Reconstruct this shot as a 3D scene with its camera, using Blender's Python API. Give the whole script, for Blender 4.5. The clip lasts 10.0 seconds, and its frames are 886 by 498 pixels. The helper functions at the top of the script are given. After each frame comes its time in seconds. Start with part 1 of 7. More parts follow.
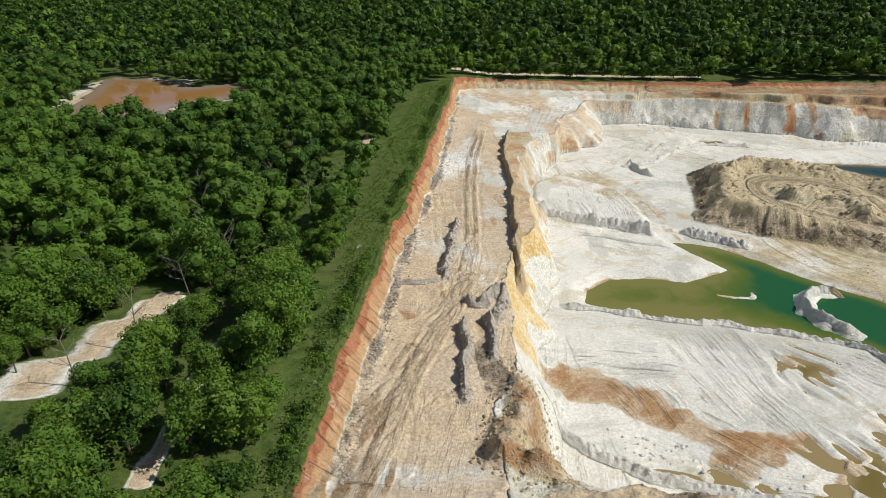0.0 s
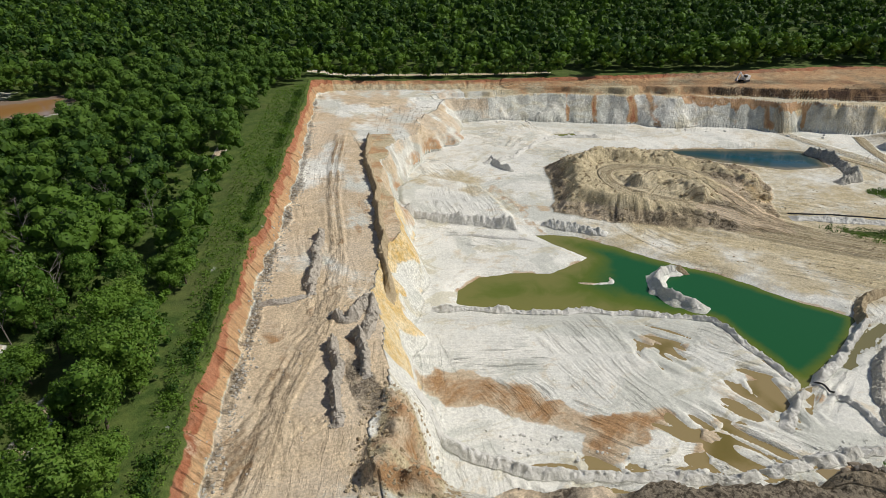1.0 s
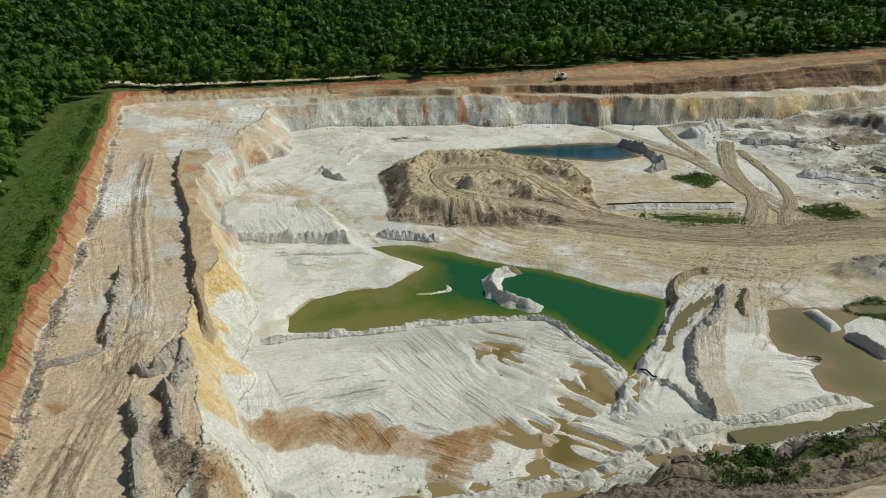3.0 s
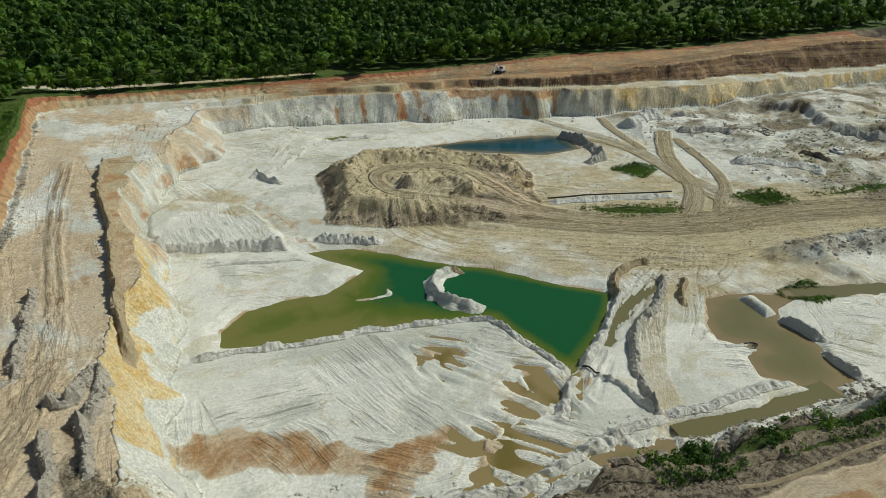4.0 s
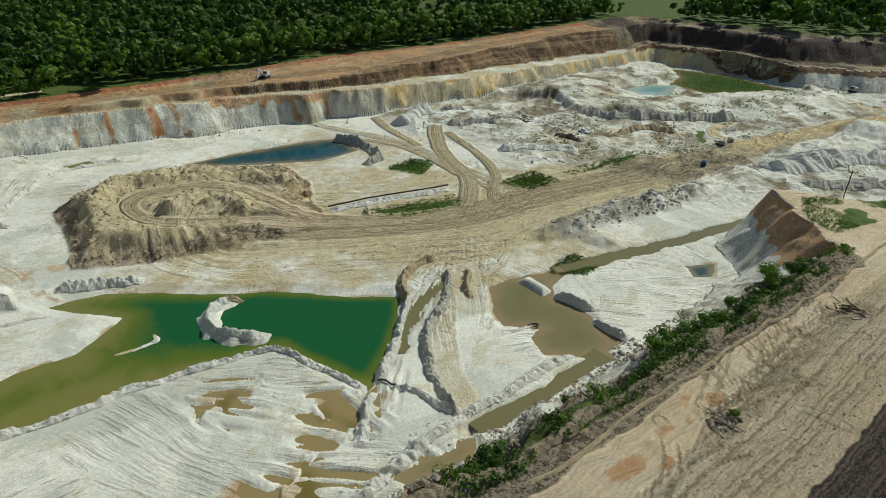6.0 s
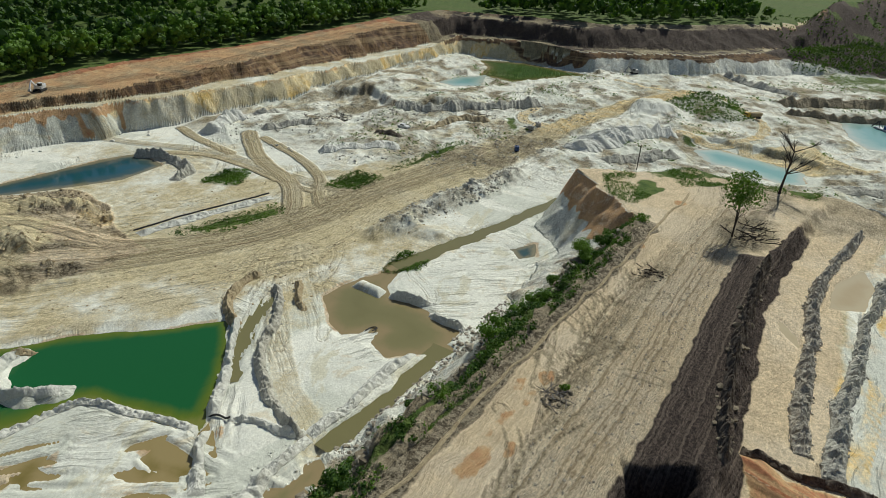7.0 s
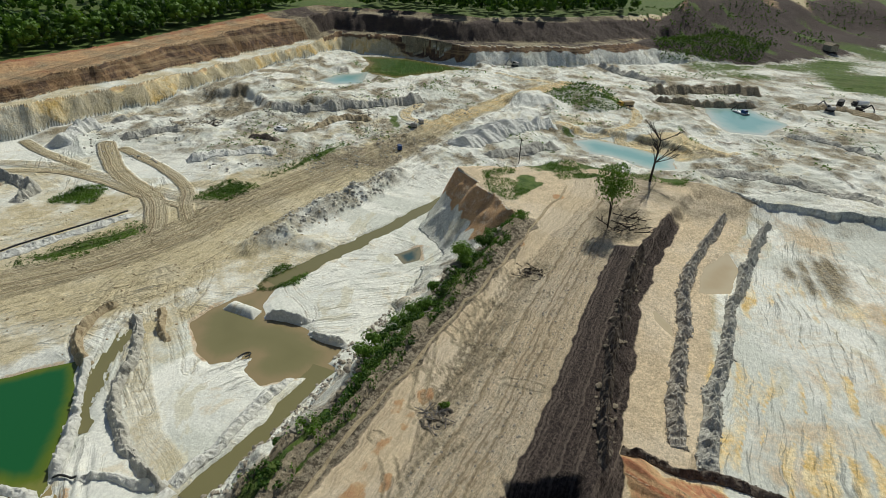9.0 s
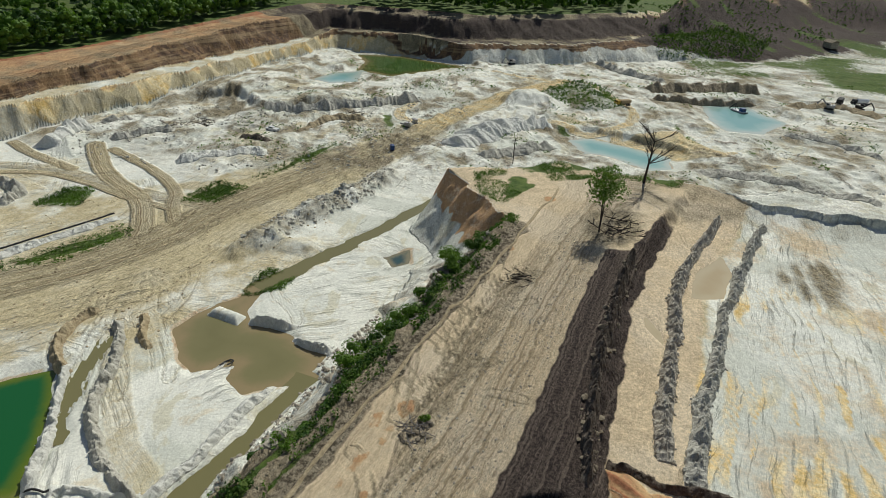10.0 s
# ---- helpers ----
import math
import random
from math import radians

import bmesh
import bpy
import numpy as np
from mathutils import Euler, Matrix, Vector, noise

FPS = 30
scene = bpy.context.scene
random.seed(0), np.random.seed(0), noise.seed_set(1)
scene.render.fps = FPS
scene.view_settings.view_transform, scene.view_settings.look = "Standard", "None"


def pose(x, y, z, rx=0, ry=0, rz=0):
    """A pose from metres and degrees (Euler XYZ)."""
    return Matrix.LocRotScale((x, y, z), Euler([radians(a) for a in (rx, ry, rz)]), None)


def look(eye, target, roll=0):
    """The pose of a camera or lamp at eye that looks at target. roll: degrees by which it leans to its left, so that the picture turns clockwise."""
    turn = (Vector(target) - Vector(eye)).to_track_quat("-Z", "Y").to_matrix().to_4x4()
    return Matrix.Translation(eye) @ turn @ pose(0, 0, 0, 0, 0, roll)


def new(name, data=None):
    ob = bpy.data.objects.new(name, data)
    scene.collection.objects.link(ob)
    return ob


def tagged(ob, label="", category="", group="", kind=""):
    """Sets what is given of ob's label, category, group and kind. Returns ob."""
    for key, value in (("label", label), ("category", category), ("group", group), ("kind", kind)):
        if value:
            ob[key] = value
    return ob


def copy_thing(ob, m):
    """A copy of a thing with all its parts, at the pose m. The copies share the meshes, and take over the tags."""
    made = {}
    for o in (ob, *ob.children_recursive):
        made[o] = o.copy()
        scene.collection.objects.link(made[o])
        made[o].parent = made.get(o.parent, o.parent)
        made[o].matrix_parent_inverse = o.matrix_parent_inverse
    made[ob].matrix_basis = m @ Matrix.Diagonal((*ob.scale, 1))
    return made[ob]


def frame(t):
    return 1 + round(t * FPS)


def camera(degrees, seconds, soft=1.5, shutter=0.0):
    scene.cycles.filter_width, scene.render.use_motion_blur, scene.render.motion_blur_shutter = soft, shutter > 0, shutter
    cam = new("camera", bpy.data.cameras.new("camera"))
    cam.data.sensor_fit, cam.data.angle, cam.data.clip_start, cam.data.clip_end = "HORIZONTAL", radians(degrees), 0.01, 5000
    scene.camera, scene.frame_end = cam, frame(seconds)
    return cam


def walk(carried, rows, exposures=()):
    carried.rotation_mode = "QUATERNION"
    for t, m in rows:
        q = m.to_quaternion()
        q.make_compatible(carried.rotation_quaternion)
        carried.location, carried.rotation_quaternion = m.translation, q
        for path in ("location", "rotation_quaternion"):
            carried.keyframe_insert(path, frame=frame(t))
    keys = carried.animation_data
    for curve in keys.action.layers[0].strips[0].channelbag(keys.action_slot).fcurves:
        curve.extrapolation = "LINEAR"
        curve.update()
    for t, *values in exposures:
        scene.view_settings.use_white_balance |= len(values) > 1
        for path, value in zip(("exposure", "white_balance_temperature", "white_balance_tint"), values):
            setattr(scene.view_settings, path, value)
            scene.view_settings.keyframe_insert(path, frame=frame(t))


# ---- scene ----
cam = camera(71.4, 10.0, soft=0.8)
PATH = [
    (0, (-18.338, -3.653, 68.103), (-18.222, -1.88, 67.183), -1.2),
    (0.5, (-16.765, -2.328, 68.392), (-16.468, -0.58, 67.466), -0.8),
    (1, (-15.303, -0.718, 68.328), (-14.804, 0.982, 67.4), -0.3),
    (1.5, (-13.541, 0.662, 68.372), (-12.923, 2.322, 67.443), -0.1),
    (2, (-11.429, 1.65, 68.546), (-10.687, 3.257, 67.614), 0.3),
    (2.5, (-9.508, 2.738, 68.508), (-8.63, 4.274, 67.575), 0.7),
    (2.7, (-8.802, 3.003, 68.512), (-7.899, 4.528, 67.585), 1.0),
    (3.8, (-4.132, 4.449, 68.599), (-3.145, 5.913, 67.659), 0.9),
    (4, (-3.161, 4.73, 68.539), (-2.122, 6.157, 67.6), 0.9),
    (4.5, (-1.178, 5.261, 68.514), (-0.016, 6.589, 67.574), 1.3),
    (5, (0.833, 5.728, 68.459), (2.09, 6.967, 67.52), 1.6),
    (5.2, (1.701, 5.906, 68.531), (2.999, 7.103, 67.592), 1.7),
    (6.3, (6.211, 5.524, 68.275), (7.759, 6.389, 67.351), 2.2),
    (6.5, (7.019, 5.434, 68.276), (8.619, 6.2, 67.353), 2.4),
    (7, (8.747, 5.063, 68.454), (10.443, 5.587, 67.534), 2.7),
    (7.5, (10.577, 4.439, 68.535), (12.306, 4.851, 67.618), 2.5),
    (8, (12.353, 3.573, 68.57), (14.103, 3.882, 67.654), 2.8),
    (8.5, (14.071, 2.661, 68.645), (15.833, 2.892, 67.728), 3.0),
    (9, (15.617, 1.64, 68.618), (17.378, 1.861, 67.696), 3.2),
    (9.5, (17.258, 0.439, 68.822), (19.016, 0.656, 67.893), 3.2),
    (10, (18.646, -0.463, 68.97), (20.402, -0.24, 68.039), 3.1),
]
walk(cam, [(t, look(eye, target, roll)) for t, eye, target, roll in PATH], exposures=[(0, -0.06, 6500, 17), (0.5, -0.12, 6500, 17), (2.0, -0.34, 6500, 16), (3.5, -0.46, 6500, 8), (5.0, -0.52, 6500, 4), (6.5, -0.28, 6500, 5), (9.0, -0.22, 6500, 9), (10, -0.23, 6500, 9)])
# ---- world, sun ----
SUN_AZ, SUN_EL = radians(-12), radians(46)      # direction towards the sun, from +x (east)
world = bpy.data.worlds.new("sky")
scene.world = world
world.use_nodes = True
wn = world.node_tree
sky = wn.nodes.new("ShaderNodeTexSky")
sky.sky_type, sky.sun_disc = 'NISHITA', False
sky.sun_elevation, sky.sun_rotation = SUN_EL, radians(90) - SUN_AZ
wn.links.new(sky.outputs[0], wn.nodes["Background"].inputs[0])
wn.nodes["Background"].inputs[1].default_value = 0.06
sun = new("sun", bpy.data.lights.new("sun", "SUN"))
sun.data.energy, sun.data.angle, sun.data.color = 3.75, radians(0.6), (1.0, 0.985, 0.88)
to_sun = Vector((math.cos(SUN_EL) * math.cos(SUN_AZ), math.cos(SUN_EL) * math.sin(SUN_AZ), math.sin(SUN_EL)))
sun.matrix_world = look((0, 0, 300), Vector((0, 0, 300)) - to_sun)

# ---- number helpers ----


def hash01(ix, iy, seed):
    h = (ix.astype(np.int64) * 374761393 + iy.astype(np.int64) * 668265263 + seed * 1442695041) & 0xFFFFFFFF
    h = ((h ^ (h >> 13)) * 1274126177) & 0xFFFFFFFF
    return ((h ^ (h >> 16)) & 0xFFFF) / 65535.0


TABLE = np.random.default_rng(99).random(65536).astype(np.float32)


def vnoise(x, y, seed=0):
    """Smooth value noise, 0 to 1, from a table that repeats after 256 cells."""
    x, y = np.broadcast_arrays(np.asarray(x, np.float32), np.asarray(y, np.float32))
    ix, iy = np.floor(x), np.floor(y)
    fx, fy = x - ix, y - iy
    fx, fy = fx * fx * (3 - 2 * fx), fy * fy * (3 - 2 * fy)
    ix, iy = ix.astype(np.int32) + 37 * seed, iy.astype(np.int32) + 101 * seed
    x0, x1, y0, y1 = (ix & 255) << 8, ((ix + 1) & 255) << 8, iy & 255, (iy + 1) & 255
    a, b, c, d = TABLE[x0 | y0], TABLE[x1 | y0], TABLE[x0 | y1], TABLE[x1 | y1]
    top = a + (b - a) * fx
    return top + (c + (d - c) * fx - top) * fy


def fbm(x, y, size, seed=0, octaves=4):
    """Layered noise about 0, -0.5 to 0.5, with its largest lumps `size` metres wide."""
    x, y = np.asarray(x, np.float32), np.asarray(y, np.float32)
    total, amp, norm = 0.0, 1.0, 0.0
    for k in range(octaves):
        f = 2.0 ** k / size
        total = total + amp * (vnoise(x * f + 17.3 * k, y * f - 9.1 * k, seed + k) - 0.5)
        norm += amp
        amp *= 0.5
    return total / norm


def sstep(a, b, v):
    t = np.clip((v - a) / (b - a), 0, 1)
    return t * t * (3 - 2 * t)


def line_dist(px, py, pts, closed=False, side=False):
    """Distance to a polyline; with side, also the sign of the side (left positive) and the length along it."""
    pts = list(pts) + ([pts[0]] if closed else [])
    best = np.full(np.shape(px), 1e9)
    sgn = np.ones(np.shape(px))
    along = np.zeros(np.shape(px))
    run = 0.0
    for (ax, ay), (bx, by) in zip(pts, pts[1:]):
        dx, dy = bx - ax, by - ay
        l2 = dx * dx + dy * dy + 1e-9
        t = np.clip(((px - ax) * dx + (py - ay) * dy) / l2, 0, 1)
        ex, ey = px - ax - t * dx, py - ay - t * dy
        d = ex * ex + ey * ey
        m = d < best
        best = np.where(m, d, best)
        if side:
            sgn = np.where(m, np.sign(dx * ey - dy * ex), sgn)
            along = np.where(m, run + t * math.sqrt(l2), along)
        run += math.sqrt(l2)
    best = np.sqrt(best)
    return (best, sgn, along) if side else best


def inside(px, py, poly):
    odd = np.zeros(np.shape(px), bool)
    for (ax, ay), (bx, by) in zip(poly, poly[1:] + poly[:1]):
        if ay != by:
            odd ^= ((ay > py) != (by > py)) & (px < (bx - ax) * (py - ay) / (by - ay) + ax)
    return odd


def smooth_line(pts, n=3, closed=False):
    """Rounds a polyline's corners (Chaikin)."""
    for _ in range(n):
        q = []
        seq = list(zip(pts, pts[1:] + pts[:1])) if closed else list(zip(pts, pts[1:]))
        if not closed:
            q.append(pts[0])
        for (ax, ay), (bx, by) in seq:
            q += [(ax * .75 + bx * .25, ay * .75 + by * .25), (ax * .25 + bx * .75, ay * .25 + by * .75)]
        if not closed:
            q.append(pts[-1])
        pts = q
    return pts


# ---- plan, in metres ----
RIM_W = [(-32, 42), (-31, 51), (-28.5, 69.5), (-26, 81.5), (-21.5, 107), (-14.5, 142.5), (-3.5, 204), (2.5, 237)]
WOOD_EDGE_W = [(-34, 42), (-33.5, 58.5), (-31, 79.5), (-28, 106.5), (-21, 165.5), (-9, 228.5)]
BERM_TOE = [(-28, 45.5), (-28, 53.5), (-25, 68.5), (-20.5, 96.5), (-16.5, 116), (-9, 150), (-0.5, 206), (6, 247)]
DITCH_MAIN = [(13.5, 180.5), (9.5, 166), (7, 140), (4.5, 119.5), (2, 103.5), (1, 93)]
WINDROW_A = [(-11.5, 93), (-10, 104.5), (-7, 119)]
BOX_L = [(-9.5, 79.5), (-10.5, 68.5), (-11.5, 59.5)]
BOX_R = [(-5.5, 80.5), (-6.5, 68)]
LUMPS = [(-9, 86.5), (-6.5, 82.5), (-2.5, 90.5), (-1, 86.5), (-5.5, 77.5)]
LUMPS_B = [(-20.5, 92.5), (-11.5, 92.5)]
TRACK_BENCH = [(-29, 37.5), (-24, 47), (-20, 62), (-15.5, 73), (-10, 85.5), (-7, 95), (-4, 114.5), (-1, 149), (6.5, 184.5)]
SLUMP = [(-5.1, 64.6), (-1.4, 64.9), (-0.4, 59.2), (-0.3, 53.6), (-1.0, 47.6), (-1.0, 44.8), (-10.4, 48.3), (-8.4, 53.8), (-7.1, 59.1)]
POND_GREEN = [(17, 100.5), (19, 105), (25, 109), (32.5, 109), (41, 106.5), (52.5, 110), (47.5, 119.5), (45.5, 125), (54.5, 121.5), (61, 114), (66, 106), (75.5, 95.5), (83.5, 82.5), (90.5, 73), (83.5, 68), (67.5, 60), (65, 61), (64, 70.5), (64, 80.5), (53, 85.5), (38.5, 91.5), (25.5, 95.5)]
ISLAND = [(68, 98.6), (65, 99), (61.5, 97.2), (59.2, 93.1), (60, 88.4), (63.5, 84.6)]
ISLAND_RIM = [(65, 99.4), (68.5, 98.4), (71, 96), (73.5, 93.5)]
SANDBAR = [(45.3, 99.8), (48.9, 98.8), (52, 98.8), (53, 101)]
CAUSEWAY = [(10, 97.5), (20.5, 94), (35, 88), (50, 81.5), (59, 77), (60.5, 67.5), (61.5, 57.5)]
CAUSE_BERM = [(11.5, 99), (23, 95), (36, 89.5), (38.5, 91), (52.5, 85), (63, 80.5), (63.5, 71), (64, 64), (64, 58.5)]
LEVEE_A = [(64, 58.5), (58, 54), (53.5, 51.5)]
LEVEE_B = [(1, 70), (5, 62), (13.5, 54.5), (26, 50.5), (35.5, 47), (40.5, 45.5), (48, 45.5), (56, 45.5), (62.5, 44.5), (68, 42.5)]
LEVEE_C = [(67.5, 56), (68.5, 49.5), (67.5, 43.5)]
LEVEE_D = [(66.5, 59), (76, 63.5), (84, 67), (91.5, 71)]
LEVEE_F = [(68.5, 43), (76, 40.5), (85, 38.5), (94, 35.5)]
TERRACE_A = [(15.5, 142), (30.5, 135.5), (42.5, 127.5)]
TERRACE_B = [(23.5, 130.5), (33, 126), (43.5, 120.5)]
TERRACE_C = [(49, 129), (57, 123), (62, 118.5)]
WEST_TIER = [(15.5, 141), (30.5, 134), (41.5, 127), (43, 143.5), (42.5, 155), (27.5, 170), (19, 160.5)]
MUD = [(3.6, 78.8), (6.5, 81.2), (12.7, 78.5), (17.6, 73.9), (21.1, 70.8), (21.9, 68), (24.6, 65.9), (29.8, 62.7), (34.6, 62.1), (38.9, 60.6), (39.5, 58.4), (34.3, 57.8), (32.3, 55.7), (28.2, 54.8), (26.1, 53.7), (23.5, 53.2), (23.2, 55.8), (24.6, 59), (20.3, 61.5), (17.4, 63), (14, 67.6), (11.3, 69.8), (7.8, 69.8), (3.8, 73.6)]
MUD_B = [(24.5, 59), (29.5, 56), (27.5, 52.5), (23.5, 52.5)]
MUD_N = [(45, 158), (51.5, 137.5), (45.5, 122), (44, 124.5), (44, 139)]
PUD_A = [(37.9, 51.6), (37.7, 48.1), (41.8, 46.8), (45.4, 46), (48.9, 46.2), (49.4, 47.8), (46, 48.4), (46.8, 50.5), (47.8, 53.4), (47.5, 55), (50.6, 55.2), (48.2, 56.5), (44.7, 56.5), (42, 56.6), (38.8, 57.4), (40.8, 55.2), (39.4, 52.7)]
PUD_B = [(46.6, 78.5), (51.3, 77.5), (53, 75.4), (50.7, 73.2), (48.4, 72.6), (49.1, 69.5), (45.6, 71.4), (44.8, 74.6)]
PUD_C = [(53.5, 62.7), (58.8, 64.2), (60.1, 63.5), (58.3, 60.9), (57.9, 57.8), (58.8, 54.8), (55.5, 52.5), (54.8, 54), (54.8, 57.8), (51.9, 59.4)]
PUD_D = [(64, 58), (67, 57.5), (62, 54), (60, 54)]
PUD_E = [(52.9, 43.4), (57.4, 43.2), (63.1, 40.6), (65.4, 38.5), (61.7, 38), (57, 39.4), (52.4, 42.4)]
PUD_F = [(13.6, 56.9), (18.4, 54.9), (23.1, 53.9), (27.1, 52.6), (24.5, 50.9), (20.6, 51.6)]
PUD_G = [(33.5, 45), (40, 45), (41, 44), (35, 42.5)]
MOUND_BASE = [(67, 167), (61.5, 149.5), (54.5, 133.5), (67, 123.5), (89, 112), (107, 104.5), (111.5, 118), (124, 131.5), (127.5, 150), (108, 165), (88.5, 172.5)]
POND_BLUE = [(109, 173), (126, 169.5), (154, 159.5), (159.5, 155), (153.5, 141.5), (139.5, 143), (124.5, 155.5), (114, 166.5)]
BLUE_BANK = [(156.5, 155.5), (159.5, 146), (153.5, 130), (143.5, 128.5)]
POOL_N = [(85.5, 198.5), (93, 197.5), (92.5, 192.5), (85.5, 194)]
RIDGE_N = [(50, 176), (60, 176.5), (72.5, 187.5), (84, 193.5), (100, 189)]
RIDGE_N2 = [(53.5, 180), (53, 173.5), (57, 165.5)]
POND_BROWN = [(104.5, 60), (110, 58.5), (117.5, 53), (124, 52), (130, 48), (128, 46.5), (119.5, 49.5), (113, 49.5), (109.5, 47), (107.5, 38), (102.5, 30), (99, 31), (94.5, 33), (90.5, 40), (93.5, 44.5), (97.5, 44), (94, 50.5), (96.5, 54.5)]
CHANNEL_E = [(121.5, 51), (138.5, 41.5), (157, 32), (176.5, 21.5)]
POND_SMALL = [(140.5, 28.5), (146, 23.5), (139, 22.5), (136, 25.5)]
CHANNEL_S = [(67, 40), (74, 38), (81.5, 35.5), (91, 32.5), (97, 31)]
ISLET = [(110, 56.5), (113.4, 55), (111.2, 48.4), (107.9, 49)]
WHITE_FLAT = [(114.5, 50), (127, 45.5), (137.5, 36), (134.5, 26), (127, 20.5), (112.5, 22), (103, 26.5), (101.5, 29.5), (107, 37), (109, 47)]
ROAD_NS = [(121, 77.5), (110.5, 71.5), (99.5, 67.5), (85.5, 58.5), (76.5, 51.5), (71.5, 45), (67, 41.5)]
BERM_NS = [(104, 70.5), (98, 65.5), (87.5, 62.5), (82.5, 60.5), (75, 54.5), (70, 48), (67.5, 43.5)]
CAMP_RIM = [(89, 69.5), (91, 73), (94, 76), (98.5, 77.5), (103, 77.5), (107, 76)]
BERM_NS2 = [(107.5, 67.5), (102, 64.5), (97.5, 60.5)]
BROWN_CH = [(100, 69), (93.5, 68), (87, 66.5), (80, 63.5), (75, 60.5)]
PILE = [(139, 59.5), (153.5, 55), (169, 47.5), (189, 39)]
PILE_B = [(134, 61.5), (140, 56), (140.5, 47.5)]
HAUL = [(90, 120), (108.5, 102.5), (119.5, 92), (135, 81.5), (153.5, 76.5), (182.5, 64), (216.5, 45.5), (251.5, 30.5), (280.5, 19.5), (321.5, -1.5), (340, -15.5)]
HAUL_N = [(166.1, 178.1), (167.1, 158.3), (169.3, 144.4), (170.1, 132.9), (165.7, 118.3), (161.9, 107.5), (159.6, 96.6), (158.4, 89), (157.1, 80.3)]
HAUL_N2 = [(190.3, 134.8), (176.9, 124.7), (167.4, 114.5), (160.5, 104.6), (155.5, 97.4), (142.3, 89), (134, 86)]
HAUL_N3 = [(186.2, 160.7), (178.6, 147.7), (174.8, 138.4), (171, 129)]
HAUL_C = [(188.1, 127.5), (177.9, 109), (169, 97.5), (162.2, 91.5), (152.6, 87.7), (143, 80.7)]
GREEN_A = [(116.5, 105), (126.5, 100), (139, 92.5), (135.5, 89.5), (122, 96.5)]
GREEN_B = [(147.5, 120), (156.5, 119.5), (158, 115), (149.5, 112)]
GREEN_C = [(159, 86.5), (171.5, 84), (169.5, 76.5), (159.5, 80)]
GREEN_D = [(178.5, 75.5), (204.5, 68), (215.5, 62), (197, 67)]
GREEN_E = [(120, 51.5), (127, 50.5), (128.5, 46.5), (123, 47)]
WHITE_HUMP = [(181.5, 103), (205, 101.5), (212.5, 88.5), (189.5, 75.5), (171.5, 85.5)]
HUMP_W = [(184.5, 148.5), (205.5, 153.5), (196, 141), (180, 135.5)]
HOLLOW = [(227, 134.5), (217, 118), (228.5, 106.5), (248.5, 110.5), (263, 124.5), (252.5, 139.5)]
SCARP_FAR = [(234.5, 140), (254.5, 137.5), (265.5, 123), (244, 101.5), (261, 79), (279, 44)]
POND_TURQ = [(307.5, 103.5), (324.5, 98.5), (332.5, 86), (309, 82.5), (302, 94.5)]
POND_FAR = [(334, 89.5), (358.5, 91.5), (376, 101), (380, 75), (365, 36.5), (342, 55), (327.5, 70)]
WHITE_HEAP = [(286.5, 17.5), (305, 11.5), (316.5, -4.5), (288.5, -17), (278, -14), (281.5, 2.5)]
VEG_HILL = [(313, -4.5), (341, -18.5), (329, -37.5), (292.5, -42.5), (278.5, -28.5), (283.5, -16.5)]
POND_C = [(246, -16.5), (250.5, -24.5), (244, -38.5), (236.5, -51), (224, -50), (220, -43), (230, -31), (233.5, -21)]
TAN_MOUND = [(253, -16), (248, -34.5), (262.5, -58), (236.5, -72.5), (231, -54), (243.5, -36)]
POND_D = [(320, -80), (325, -100.5), (313, -104.5), (299, -111), (278, -94.5), (278, -81), (294.5, -78)]
SILT = [(278, -81), (278, -94.5), (252.5, -83), (232, -58), (223, -47), (254.5, -67)]
ROAD_L = [(50.5, 22.5), (58.5, 20), (77, 14.5), (103.5, 6), (136, -4), (158, -11)]
ROAD_R = [(52, 14.5), (60, 12), (83.5, 8), (108.5, 1.5), (134.5, -8.5), (151, -15)]
DARK_L = [(54, 2.5), (62.5, 0), (74.5, -4), (100.5, -10.5), (127.5, -18)]
DARK_R = [(56, -8.5), (68.5, -10.5), (82, -12), (109, -17.5), (127.5, -23), (160, -37.5)]
BERM_A = [(77, -22), (86.5, -22.5), (100.5, -27), (124, -31.5), (135, -36.5), (155, -46)]
POND_R = [(118, -32.5), (127.5, -35.5), (136.5, -42.5), (129, -43), (119.5, -38.5)]
BERM_B = [(73.5, -25), (85, -27.5), (102.5, -34), (117.5, -39), (138, -48.5), (154, -55.5)]
BERM_C = [(75, -14.5), (73.5, -19.5), (72.5, -24.5), (72, -29.5), (68, -35)]
ORANGE_HEAP = [(73.6, -14.2), (75, -16.6), (71.4, -19.4), (71, -24.5), (68.5, -30), (64, -36), (55, -34), (54, -20), (63, -16)]
SPOIL_HILL = [(432, -58), (480, -80), (560, -110), (640, -200), (660, -300), (570, -300), (490, -205), (442, -135)]
HOLE = [(64.5, -0.5), (66.5, -9), (59.5, -8.5), (57.5, 0.5)]
STAIN = [(131, -51), (141, -61), (135, -66), (120.5, -59), (121, -53.5)]

